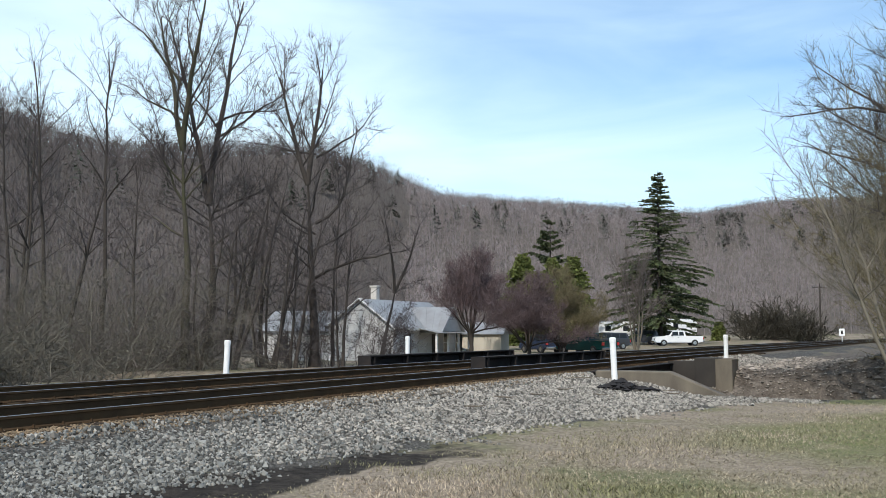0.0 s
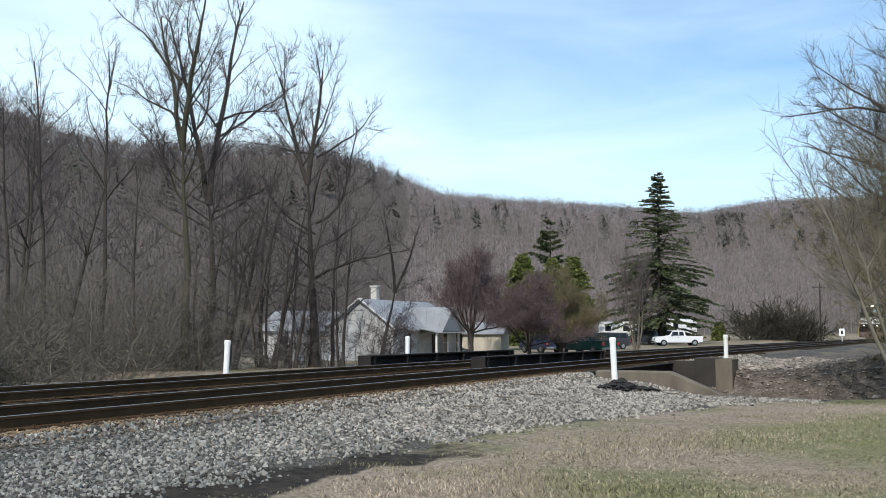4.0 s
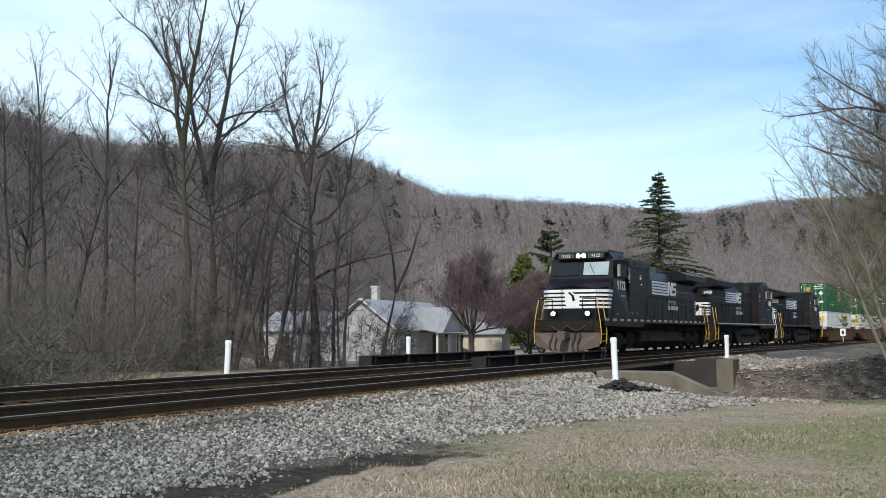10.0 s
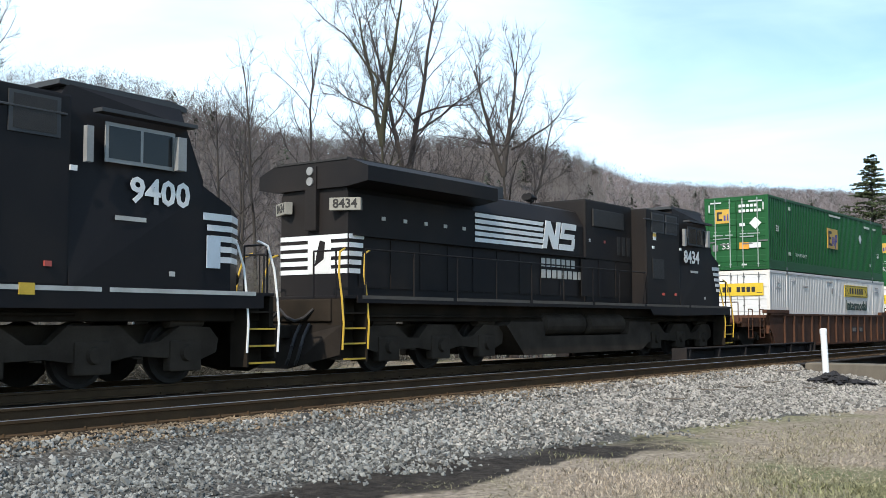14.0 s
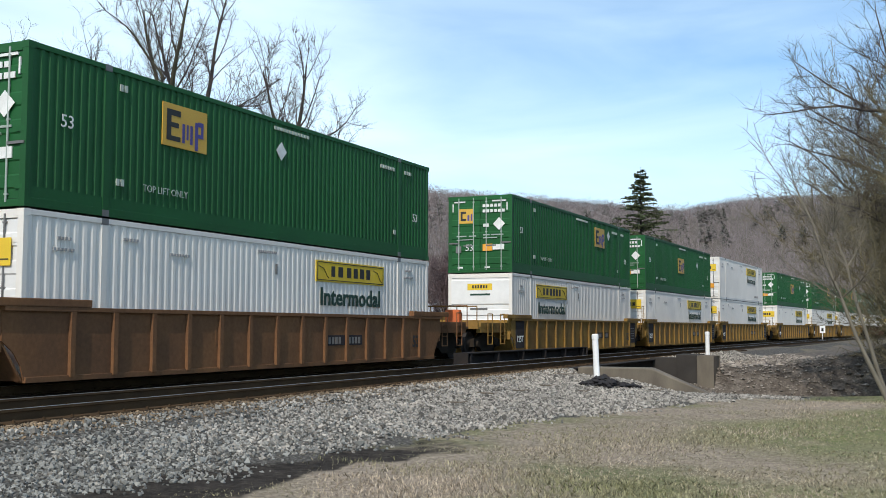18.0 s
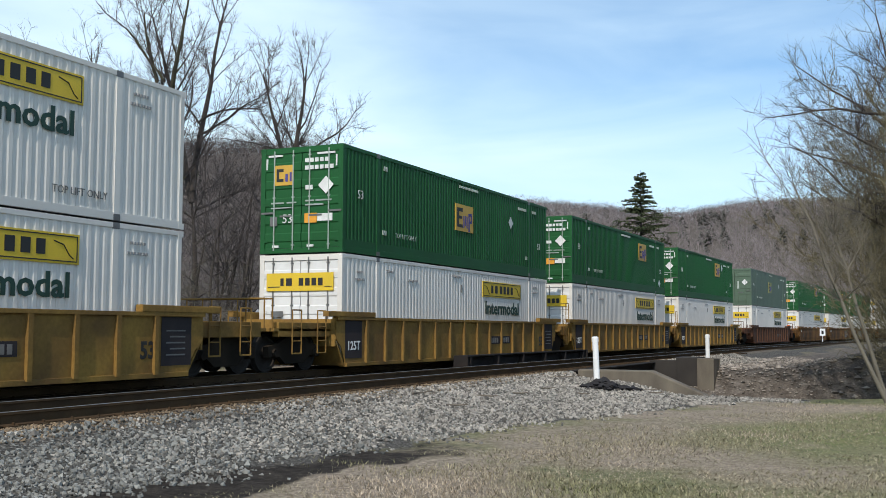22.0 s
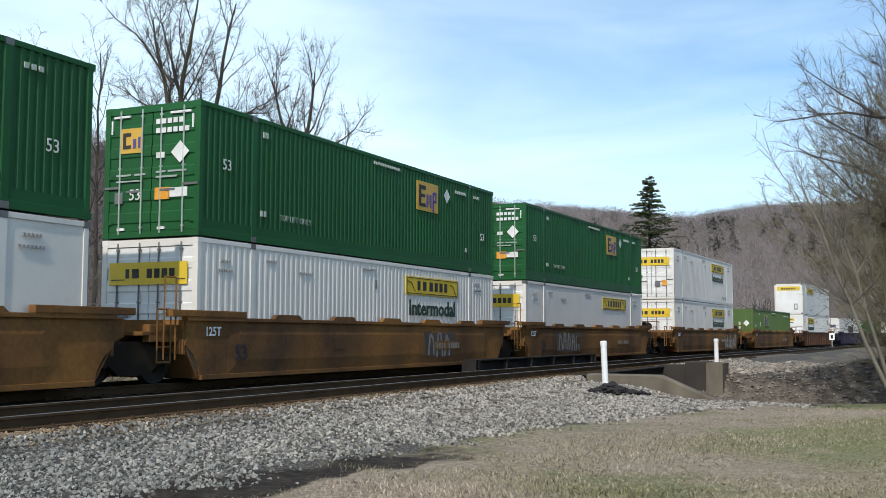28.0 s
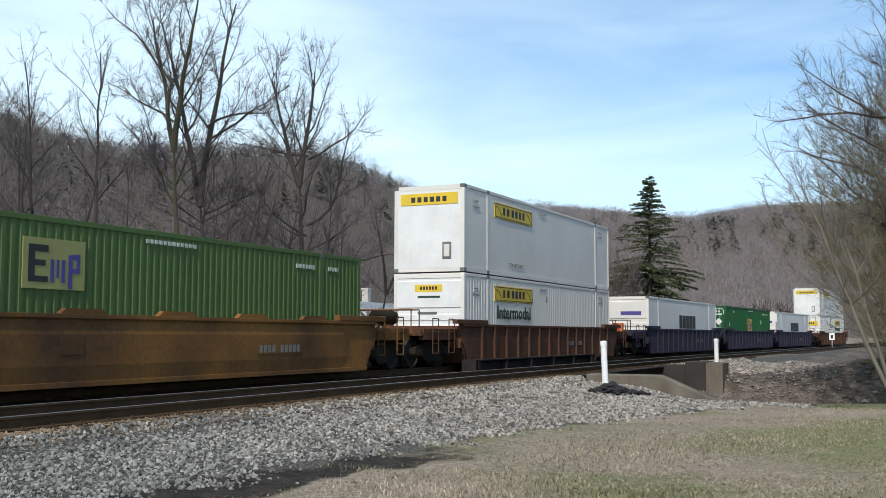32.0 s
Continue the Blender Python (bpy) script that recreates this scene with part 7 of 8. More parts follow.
def build_container(label, paint, style, doors_first, mark, rod, words=True, hatch=False, spot=None):
    """Local x runs 0 to 16.15 away from the camera; the end at x = 0 is the one seen."""
    c = thing("shipping_container", label, "container", "stacked containers")
    for sg in (-1, 1):
        share("side_panel", side_sheet(paint, style, sg), None, c)
        y0, y1 = sorted((sg * (CW / 2 - 0.08), sg * CW / 2))
        part("top_rail", box(bmesh.new(), 0.1, CL - 0.1, y0, y1, CH - 0.1, CH, 0.008), paint, c)
        part("bottom_rail", box(bmesh.new(), 0.1, CL - 0.1, y0, y1, 0.0, 0.16, 0.008), paint, c)
        for x in (0, CL - 0.12):
            p = part("corner_post", box(bmesh.new(), x, x + 0.12, *sorted((sg * (CW / 2 - 0.14), sg * CW / 2)), 0.0, CH, 0.01), paint, c)
            for z in (0.0, CH - 0.12):
                part("corner_casting", box(bmesh.new(), x - 0.004, x + 0.165, *sorted((sg * (CW / 2 - 0.16), sg * (CW / 2 + 0.004))), z - 0.002, z + 0.122), paint if style != "smooth" else M_FITTING, p)
        for x in (1.9, CL - 2.06):
            p = part("lifting_post", box(bmesh.new(), x, x + 0.16, *sorted((sg * (CW / 2 - 0.08), sg * (CW / 2 + 0.002))), 0.0, CH, 0.006), paint, c)
            for z in (0.0, CH - 0.12):
                part("lifting_casting", box(bmesh.new(), x - 0.01, x + 0.17, *sorted((sg * (CW / 2 - 0.1), sg * (CW / 2 + 0.006))), z, z + 0.122), M_FITTING, p)
    part("roof", box(bmesh.new(), 0.05, CL - 0.05, -CW / 2 + 0.03, CW / 2 - 0.03, CH - 0.06, CH - 0.02), paint, c)
    part("floor", box(bmesh.new(), 0.05, CL - 0.05, -CW / 2 + 0.03, CW / 2 - 0.03, 0.05, 0.14), M_FITTING, c)
    part("end_header", box(bmesh.new(), 0.005, 0.1, -CW / 2 + 0.13, CW / 2 - 0.13, CH - 0.16, CH - 0.005), paint, c)
    part("end_sill", box(bmesh.new(), 0.005, 0.1, -CW / 2 + 0.13, CW / 2 - 0.13, 0.005, 0.13), paint, c)
    door_end = 0.03
    face = lambda x, flip: Matrix.Translation((x, 0, 0))
    # the end that shows
    if doors_first:
        for sg in (-1, 1):
            a, b = sorted((sg * 0.012, sg * (CW / 2 - 0.14)))
            bm = pressed(a, b, 0.14, CH - 0.17, [(0.3 + k * 0.48, 0.56 + k * 0.48) for k in range(5)])
            d = part("door", bm, paint if mark != "sign" else M_BOXDOOR, c)
            for dy in (0.26, 0.86):
                bm = tube(bmesh.new(), (0.0, sg * dy, 0.08), (0.0, sg * dy, CH - 0.08), 0.02, seg=8)
                for z in (0.2, CH - 0.25, 1.5):
                    box(bm, -0.012, 0.03, sg * dy - 0.04, sg * dy + 0.04, z, z + 0.035)
                part("lock_rod", bm, rod, d)
                part("rod_handle", box(bmesh.new(), -0.02, 0.0, *sorted((sg * dy, sg * (dy + 0.4))), 0.98 + 0.1 * (dy > 0.5), 1.03 + 0.1 * (dy > 0.5)), M_FITTING, d)
            for k in range(3):
                z = 0.3 + k * 1.0
                part("hinge", box(bmesh.new(), -0.002, 0.03, *sorted((sg * (CW / 2 - 0.24), sg * (CW / 2 - 0.06))), z, z + 0.08), paint, d)
    else:
        ya = CW / 2 - 0.13
        if style == "fine":
            bm = pressed(-ya, ya, 0.13, CH - 0.16, [(-1.1 + k * 0.235, -0.99 + k * 0.235) for k in range(10)], upright=True)
        elif not hatch:
            bm = pressed(-ya, ya, 0.13, CH - 0.16, [(0.22 + k * 0.36, 0.46 + k * 0.36) for k in range(4)] + [(1.72, CH - 0.24)], 0.035)
        else:
            bm = box(bmesh.new(), 0.01, 0.06, -ya, ya, 0.13, CH - 0.16, 0.02)
        e = part("front_wall", bm, paint if mark != "sign" else M_BOXDOOR, c)
        if hatch:
            part("hatch", box(bmesh.new(), -0.012, 0.01, -0.82, -0.5, 0.42, 0.98, 0.01), M_FITTING, e, "small grey hatch")
            part("hatch_cover", box(bmesh.new(), -0.02, -0.012, -0.76, -0.56, 0.5, 0.9), M_BOXWHITE, e)
    part("back_wall", box(bmesh.new(), CL - 0.07, CL - 0.03, -CW / 2 + 0.13, CW / 2 - 0.13, 0.1, CH - 0.08), paint, c)

    def plate(name, x0, x1, z0, z1, mat, lift=0.0, parent=c, label=""):
        """A decal on the side that faces the lawn."""
        return part(name, box(bmesh.new(), x0, x1, -CW / 2 - 0.01 - lift, -CW / 2 - 0.004 - lift + (0.02 if lift == 0 else 0.0), z0, z1), mat, parent, label)

    def plate_row(name, x, step, wide, count, z, h, mat):
        """One line of unreadable small writing."""
        bm = bmesh.new()
        for i in range(count):
            box(bm, x + i * step, x + i * step + wide, -CW / 2 - 0.01, -CW / 2 + 0.016, z, z + h)
        return part(name, bm, mat, c)

    def end_plate(name, y0, y1, z0, z1, mat, x=-0.01, parent=c, label=""):
        return part(name, box(bmesh.new(), x - 0.006, x + (0.03 if x > -0.011 else 0.0), min(-y0, -y1), max(-y0, -y1), z0, z1), mat, parent, label)

    up = Matrix.Rotation(radians(90), 4, "X")
    if mark == "sign":
        x0 = spot[0] if spot else (9.55 if doors_first else 2.55)
        s = plate("sign", x0, x0 + 3.65, 2.02, 2.56, M_SIGN, label="yellow sign with black frame and brand block")
        bm = bmesh.new()
        for a, b, z0, z1 in ((0.05, 3.6, 2.055, 2.075), (0.05, 3.6, 2.505, 2.525), (0.05, 0.07, 2.055, 2.525), (3.58, 3.6, 2.055, 2.525)):
            box(bm, x0 + a, x0 + b, -CW / 2 - 0.018, -CW / 2 - 0.012, z0, z1)
        part("sign_border", bm, M_INK, s)
        for a, b in ((0.1, 0.62), (3.02, 3.5)):
            part("sign_flourish", pipe(bmesh.new(), ((x0 + a, -CW / 2 - 0.014, 2.42), (x0 + (a + b) / 2, -CW / 2 - 0.014, 2.36), (x0 + b - 0.1, -CW / 2 - 0.014, 2.18), (x0 + b, -CW / 2 - 0.014, 2.12)), 0.012, 4), M_INK, s)
        for a, b in ((0.74, 0.98), (1.1, 1.4), (1.55, 1.84), (1.91, 2.19), (2.26, 2.54), (2.61, 2.88)):
            plate("brand_block", x0 + a, x0 + a + (b - a) * 0.78, 2.16, 2.43, M_INK, 0.008, s)
        if words:
            lettering("side_lettering", "Intermodal", 0.66, M_INKGREEN, c, Matrix.Translation((x0 + 1.82, -CW / 2 - 0.012, 1.62)) @ Matrix.Diagonal((1.12, 1, 0.95, 1)) @ up, 0.004, "dark green word on the side", 0.016)
        if doors_first:
            s = end_plate("door_sign", -1.05, 1.05, 1.9, 2.38, M_SIGN, -0.022, label="yellow sign across the doors")
            for y0, y1 in ((-0.6, -0.5), (-0.42, -0.24), (-0.02, 0.12), (0.18, 0.32), (0.38, 0.52), (0.58, 0.72)):
                end_plate("brand_block", y0, y1, 2.04, 2.24, M_INK, -0.03, s)
            for y0, y1, z in ((-1.0, -0.62, 2.0), (0.78, 1.0, 2.0)):
                end_plate("sign_flourish", y0, y1, z, z + 0.02, M_INK, -0.03, s)
            end_plate("placard", 0.2, 0.5, 0.7, 1.0, M_FITTING, -0.02)
            end_plate("placard", 0.62, 0.9, 0.75, 1.05, M_ORANGE, -0.02)
            end_plate("placard", -0.9, -0.52, 1.2, 1.36, M_FITTING, -0.02)
        else:
            w = 1.05 if hatch else 0.5
            s = end_plate("end_sign", -w, w, 2.24 if hatch else 2.26, 2.62 if hatch else 2.5, M_SIGN, -0.004, label="yellow sign on the end wall")
            for k in range(6):
                y = -w * 0.62 + k * w * 0.22
                end_plate("brand_block", y, y + w * 0.14, 2.33, 2.5 if hatch else 2.44, M_INK, -0.012, s)
            if not hatch:
                end_plate("small_lettering", -0.4, 0.42, 2.06, 2.13, M_INKGREEN, -0.004)
                end_plate("small_lettering", -0.4, 0.3, 1.52, 1.6, M_FITTING, -0.004)
        for x, z, k in ((2.5, 2.5, 5), (3.9, 2.3, 7), (0.8, 2.4, 4), (0.7, 2.2, 6), (14.6, 2.5, 5), (14.5, 2.3, 7), (7.0, 2.58, 9)):
            plate_row("small_lettering", x, 0.09, 0.05, k, z, 0.055, M_SMALLTEXT)
        lettering("side_lettering", "TOP LIFT ONLY", 0.2, M_FITTING, c, Matrix.Translation((13.2 if doors_first else 4.6, -CW / 2 - 0.006, 0.42)) @ up, 0.004)
        if style != "smooth":
            plate("vent_slot", 7.75, 7.8, 2.1, 2.35, M_FITTING)
    elif mark == "emblem":
        worn_out = paint in (M_OLIVEPAINT, M_GREYGREEN)
        x0, dz, dx, pz = spot or ((7.25, 0.0, 12.2, 1.88) if doors_first else (4.6, 0.0, 2.4, 1.6))
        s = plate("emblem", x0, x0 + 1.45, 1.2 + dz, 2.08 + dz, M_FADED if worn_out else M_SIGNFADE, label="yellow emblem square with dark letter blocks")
        for a, b, z0, z1, mt in ((0.12, 0.26, 1.32, 1.96, M_INK), (0.26, 0.56, 1.84, 1.96, M_INK), (0.26, 0.5, 1.6, 1.7, M_INK), (0.26, 0.56, 1.32, 1.42, M_INK), (0.62, 0.7, 1.32, 1.72, M_INKBLUE), (0.76, 0.82, 1.4, 1.72, M_INKBLUE),
                                 (0.88, 0.96, 1.32, 1.72, M_INKBLUE), (1.04, 1.14, 1.22, 1.82, M_INKBLUE), (1.14, 1.32, 1.74, 1.84, M_INKBLUE), (1.24, 1.32, 1.58, 1.76, M_INKBLUE), (1.14, 1.32, 1.5, 1.58, M_INKBLUE)):
            plate("letter_block", x0 + a, x0 + b, z0 + dz, z1 + dz, mt, 0.008, s)
        lettering("side_number", "53", 0.34, M_DECALW, c, Matrix.Translation((0.95, -CW / 2 - 0.006, 1.6)) @ up, 0.004)
        lettering("side_number", "53", 0.34, M_DECALW, c, Matrix.Translation((15.2, -CW / 2 - 0.006, 1.2)) @ up, 0.004)
        for x, z, w, h in ((7.6, 2.62, 1.6, 0.08), (13.0, 2.45, 0.9, 0.1), (2.3, 2.45, 0.26, 0.3), (2.25, 0.62, 0.26, 0.26), (14.5, 2.45, 0.5, 0.1), (13.8, 0.62, 0.22, 0.22)):
            k = max(1, int(w / 0.13))
            plate_row("lettering_bar", x, w / k, 0.6 * w / k, k, z, min(h, 0.13), M_PAINTMARK)
        lettering("side_lettering", "TOP LIFT ONLY", 0.2, M_RODW, c, Matrix.Translation((3.7, -CW / 2 - 0.006, 0.66)) @ up, 0.004)
        bm = box(bmesh.new(), -0.16, 0.16, -0.006, 0.0, -0.16, 0.16)
        bmesh.ops.rotate(bm, verts=bm.verts[:], cent=(0, 0, 0), matrix=Matrix.Rotation(radians(45), 3, "Y"))
        bmesh.ops.translate(bm, verts=bm.verts[:], vec=(dx, -CW / 2 - 0.006, pz))
        part("side_placard", bm, M_DECALW, c)
        # end markings
        s = end_plate("end_emblem", -0.85, -0.25, 1.85, 2.4, M_FADED if worn_out else M_SIGNFADE, -0.004, label="yellow emblem square on the door")
        for y0, y1, z0, z1, mt in ((-0.78, -0.7, 1.95, 2.3, M_INK), (-0.7, -0.56, 2.22, 2.3, M_INK), (-0.7, -0.56, 1.95, 2.03, M_INK), (-0.5, -0.42, 1.95, 2.16, M_INKBLUE), (-0.36, -0.3, 1.95, 2.2, M_INKBLUE)):
            end_plate("letter_block", y0, y1, z0, z1, mt, -0.012, s)
        for z, k in () if worn_out else ((2.42, 5), (2.22, 6)):
            bm = bmesh.new()
            for i in range(k):
                box(bm, -0.012, 0.0, -0.23 - i * 0.155, -0.12 - i * 0.155, z + 0.02, z + 0.13)
            part("lettering_bar", bm, M_DECALW, c)
        for y0, y1, z0, z1, mt in ((0.14, 0.36, 1.7, 1.82, M_DECALW), (0.14, 0.4, 1.38, 1.42, M_RODW), (0.46, 0.95, 1.38, 1.42, M_RODW), (0.14, 0.7, 1.27, 1.31, M_RODW), (0.12, 0.5, 0.8, 1.06, M_ORANGE), (0.52, 0.98, 0.84, 1.04, M_DECALW),
                                   (-0.95, -0.55, 1.35, 1.39, M_RODW), (-0.45, -0.15, 1.35, 1.39, M_RODW), (-0.95, -0.3, 1.22, 1.25, M_RODW), (-0.98, -0.76, 0.75, 1.0, M_FITTING), (-1.05, -0.6, 2.64, 2.69, M_DECALW), (0.5, 1.05, 2.64, 2.69, M_DECALW),
                                   (-1.12, -1.08, 2.3, 2.6, M_DECALW), (1.08, 1.12, 2.3, 2.6, M_DECALW), (0.2, 0.4, 0.16, 0.22, M_DECALW), (-0.9, -0.7, 0.16, 0.22, M_DECALW)) if not worn_out else ((-0.98, -0.76, 0.75, 1.0, M_PAINTMARK), (0.2, 0.34, 1.3, 1.9, M_PAINTMARK)):
            end_plate("decal", y0, y1, z0, z1, mt, -0.006)
        lettering("end_number", "53", 0.34, M_DECALW, c, Matrix.Translation((-0.014, 0.42, 0.92)) @ Matrix(((0, 0, -1, 0), (-1, 0, 0, 0), (0, 1, 0, 0), (0, 0, 0, 1))), 0.004)
        bm = box(bmesh.new(), -0.016, -0.01, -0.17, 0.17, -0.17, 0.17)
        bmesh.ops.rotate(bm, verts=bm.verts[:], cent=(0, 0, 0), matrix=Matrix.Rotation(radians(45), 3, "X"))
        bmesh.ops.translate(bm, verts=bm.verts[:], vec=(0, -0.78, 1.8))
        part("end_placard", bm, M_DECALW, c)
    elif mark == "block":
        for k in range(5):
            x = 6.5 + k * 0.8
            plate("brand_block", x, x + 0.62, 1.25, 2.0, M_INK)
        end_plate("end_lettering", -0.2, 0.9, 1.9, 2.1, M_INKBLUE, -0.004)
    return c


# ---- well cars ----
M_CARYELLOW = material("well_car_yellow", (0.29, 0.17, 0.042), 0.8, dark=(0.11, 0.062, 0.03), scale=0.7, amount=0.8, fine=14, fine_amount=0.3, bump=0.15, spec=0.15)
M_CARBROWN = material("well_car_brown", (0.115, 0.052, 0.03), 0.88, dark=(0.055, 0.034, 0.026), scale=0.7, amount=0.7, fine=14, fine_amount=0.3, bump=0.15, spec=0.15)
M_CAROCHRE = material("well_car_ochre", (0.2, 0.098, 0.045), 0.85, dark=(0.1, 0.055, 0.034), scale=0.7, amount=0.7, fine=14, fine_amount=0.3, bump=0.15, spec=0.15)
M_CARRUST = material("well_car_rust", (0.24, 0.112, 0.032), 0.88, dark=(0.05, 0.031, 0.023), scale=0.5, amount=0.85, fine=10, fine_amount=0.35, bump=0.2, spec=0.15)
M_CARNAVY = material("well_car_navy", (0.03, 0.028, 0.055), 0.75, dark=(0.05, 0.04, 0.045), scale=0.7, amount=0.7, bump=0.1, spec=0.15)
M_CARDARK = material("well_car_stencil_panel", (0.035, 0.03, 0.032), 0.8, dark=(0.06, 0.045, 0.04), scale=2, bump=0.1, spec=0.15)
M_GRAF = material("silver_spray_paint", (0.21, 0.19, 0.17), 0.7, dark=(0.11, 0.09, 0.075), scale=5, bump=0)
M_GRAFPALE = material("pale_spray_paint", (0.33, 0.31, 0.28), 0.7, dark=(0.18, 0.16, 0.13), scale=4, bump=0)
M_GRAFDARK = material("dark_spray_paint", (0.05, 0.04, 0.036), 0.8, dark=(0.09, 0.06, 0.04), scale=3, bump=0)
M_BRAKE = material("orange_brake_housing", (0.6, 0.13, 0.03), 0.6, dark=(0.35, 0.1, 0.04), bump=0.05)


def car_truck(parent, xc):
    t = part("truck", box(bmesh.new(), xc - 0.25, xc + 0.25, -0.95, 0.95, 0.42, 0.7, 0.04), M_LOCOGREY, parent)
    for sg in (-1, 1):
        pts = ((-1.15, 0.36), (-1.15, 0.62), (-0.7, 0.7), (-0.35, 0.86), (0.35, 0.86), (0.7, 0.7), (1.15, 0.62), (1.15, 0.36), (0.7, 0.4), (0.42, 0.2), (-0.42, 0.2), (-0.7, 0.4))
        part("side_frame", prism(bmesh.new(), [(xc + x, z) for x, z in pts], *sorted((sg * 0.93, sg * 1.08))), M_LOCOGREY, t)
        for ax in (-0.89, 0.89):
            part("bearing_cap", tube(bmesh.new(), (xc + ax, sg * 1.0, 0.46), (xc + ax, sg * 1.16, 0.46), 0.12, 0.1, seg=12), M_LOCOGREY, t)
        bm = bmesh.new()
        for dx in (-0.2, 0, 0.2):
            tube(bm, (xc + dx, sg * 1.01, 0.26), (xc + dx, sg * 1.01, 0.5), 0.07, seg=8)
        part("spring_nest", bm, M_LOCOGREY, t)
    for ax in (-0.89, 0.89):
        axle_set(t, xc + ax, WHEEL_CAR, 0.46)


def build_car(label, paint, ribbed, lead, trail, brake=True, art=None):
    """One well. Local x = 0 at the container's near end; lead and trail: 'end' with its own truck and coupler, 'shared' over a shared truck, 'borne' on the neighbour's truck."""
    c = thing("well_car", label, "railway car", "well cars")
    lo, hi, w = 0.1, 1.3, 1.46
    a, b = -0.55, CL + 0.55
    for sg in (-1, 1):
        y0, y1 = sorted((sg * (w - 0.03), sg * w))
        part("side_plate", prism(bmesh.new(), ((a + 0.5, lo), (b - 0.5, lo), (b - 0.42, 0.36), (b - 0.25, 0.6), (b, 0.78), (b, hi), (a, hi), (a, 0.78), (a + 0.25, 0.6), (a + 0.42, 0.36)), y0, y1), paint, c)
        part("top_chord", box(bmesh.new(), a, b, *sorted((sg * (w - 0.12), sg * (w + 0.06))), hi - 0.02, hi + 0.06, 0.01), paint, c)
        part("bottom_chord", box(bmesh.new(), a + 0.5, b - 0.5, *sorted((sg * (w - 0.2), sg * (w + 0.035))), lo - 0.03, lo + 0.07, 0.01), paint, c)
        for x in (a - 0.5, b - 2.0):
            part("end_cap_chord", box(bmesh.new(), x, x + 2.5, *sorted((sg * (w - 0.1), sg * (w + 0.07))), hi + 0.06, hi + 0.2, 0.02), paint, c)
        if ribbed:
            me = mesh_of("rib", prism(bmesh.new(), ((-0.055, lo + 0.04), (-0.055, hi - 0.02), (0.055, hi - 0.02), (0.055, lo + 0.04)), *sorted((sg * w, sg * (w + 0.07)))), paint)
            for i in range(14):
                share("rib", me, None, c, m=Matrix.Translation((1.0 + i * (CL - 2.0) / 13, 0, 0)))
        else:
            part("bulge_plate", prism_fold(a + 1.4, b - 1.4, sg, w, paint), paint, c)
            for i in range(5):
                x = 2.6 + i * 2.6
                part("guide_tab", prism(bmesh.new(), ((x, hi + 0.05), (x + 0.15, hi + 0.16), (x + 1.05, hi + 0.16), (x + 1.2, hi + 0.05)), *sorted((sg * (w - 0.1), sg * (w + 0.02)))), paint, c)
        # stencilled data
        yy = sorted((sg * (w + 0.001), sg * (w + 0.006)))
        if sg < 0:
            up = Matrix.Rotation(radians(90), 4, "X")
            far = 0.038 if not ribbed else 0.0
            lettering("car_number", "53", 0.46, M_INK, c, Matrix.Translation((14.95 if ribbed else 1.3, -w - 0.045 if not ribbed else -w - 0.008, 0.6)) @ up, 0.003, "", 0.014)
            if paint is M_CARYELLOW:
                part("stencil_panel", box(bmesh.new(), 15.35, 16.3, -w - 0.007, -w - 0.001, 0.3, hi - 0.03), M_CARDARK, c)
                part("stencil_panel", box(bmesh.new(), -0.1, 0.78, -w - 0.007, -w - 0.001, 0.28, hi - 0.03), M_CARDARK, c)
                bm = bmesh.new()
                for k in range(5):
                    box(bm, 15.5 + 0.12 * (k % 2), 16.1, -w - 0.013, -w - 0.008, 0.5 + k * 0.12, 0.53 + k * 0.12)
                part("stencil_line", bm, M_FITTING, c)
            if paint in (M_CARYELLOW, M_CARRUST):
                lettering("car_lettering", "125T", 0.33 if ribbed else 0.26, M_STRIPE, c, Matrix.Translation((0.34, -w - 0.012, 0.6 if ribbed else 1.06)) @ up, 0.003, "", 0.006)
            mx = 9.9 if ribbed else 11.2
            mk = part("mark_panel", box(bmesh.new(), mx - 0.1, mx + 1.75, -w - 0.012 - far, -w - 0.006 - far, 0.56, 0.82), M_CARDARK if ribbed else paint, c)
            bm = bmesh.new()
            for k in (0, 1, 2, 3, 5, 6, 7, 8, 9):
                box(bm, mx + k * 0.17, mx + k * 0.17 + 0.11, -w - 0.018 - far, -w - 0.0125 - far, 0.6, 0.77)
            part("lettering_bar", bm, M_GRAF, mk)
            part("patch", box(bmesh.new(), 5.2, 5.75, -w - 0.012 - far, -w - 0.006 - far, 0.65, 0.95), paint, c)
    for x in [i * 1.9 + 0.4 for i in range(9)]:
        part("cross_member", box(bmesh.new(), x, x + 0.3, -w + 0.03, w - 0.03, lo - 0.03, lo + 0.04), paint, c)
    for x0, d, kind in ((a, -1, lead), (b, 1, trail)):
        part("bulkhead", box(bmesh.new(), x0 - 0.03, x0 + 0.03, -w + 0.03, w - 0.03, 0.6, hi), paint, c)
        part("end_slope", prism(bmesh.new(), ((x0, 0.76), (x0 - d * 0.46, 0.1), (x0 - d * 0.51, 0.1), (x0 - d * 0.05, 0.76)), -w + 0.035, w - 0.035), paint, c)
        if kind == "borne":
            part("draft_arm", box(bmesh.new(), *sorted((x0, x0 + d * 0.9)), -0.45, 0.45, 0.75, 1.05, 0.03), paint, c)
            for sg in (-1, 1):
                part("gusset", prism(bmesh.new(), ((x0, hi), (x0, 0.78), (x0 + d * 0.45, 0.95), (x0 + d * 0.45, hi)), *sorted((sg * 1.2, sg * 1.3))), paint, c)
            continue
        reach = 2.6 if kind == "end" else 1.1
        xe = x0 + d * reach
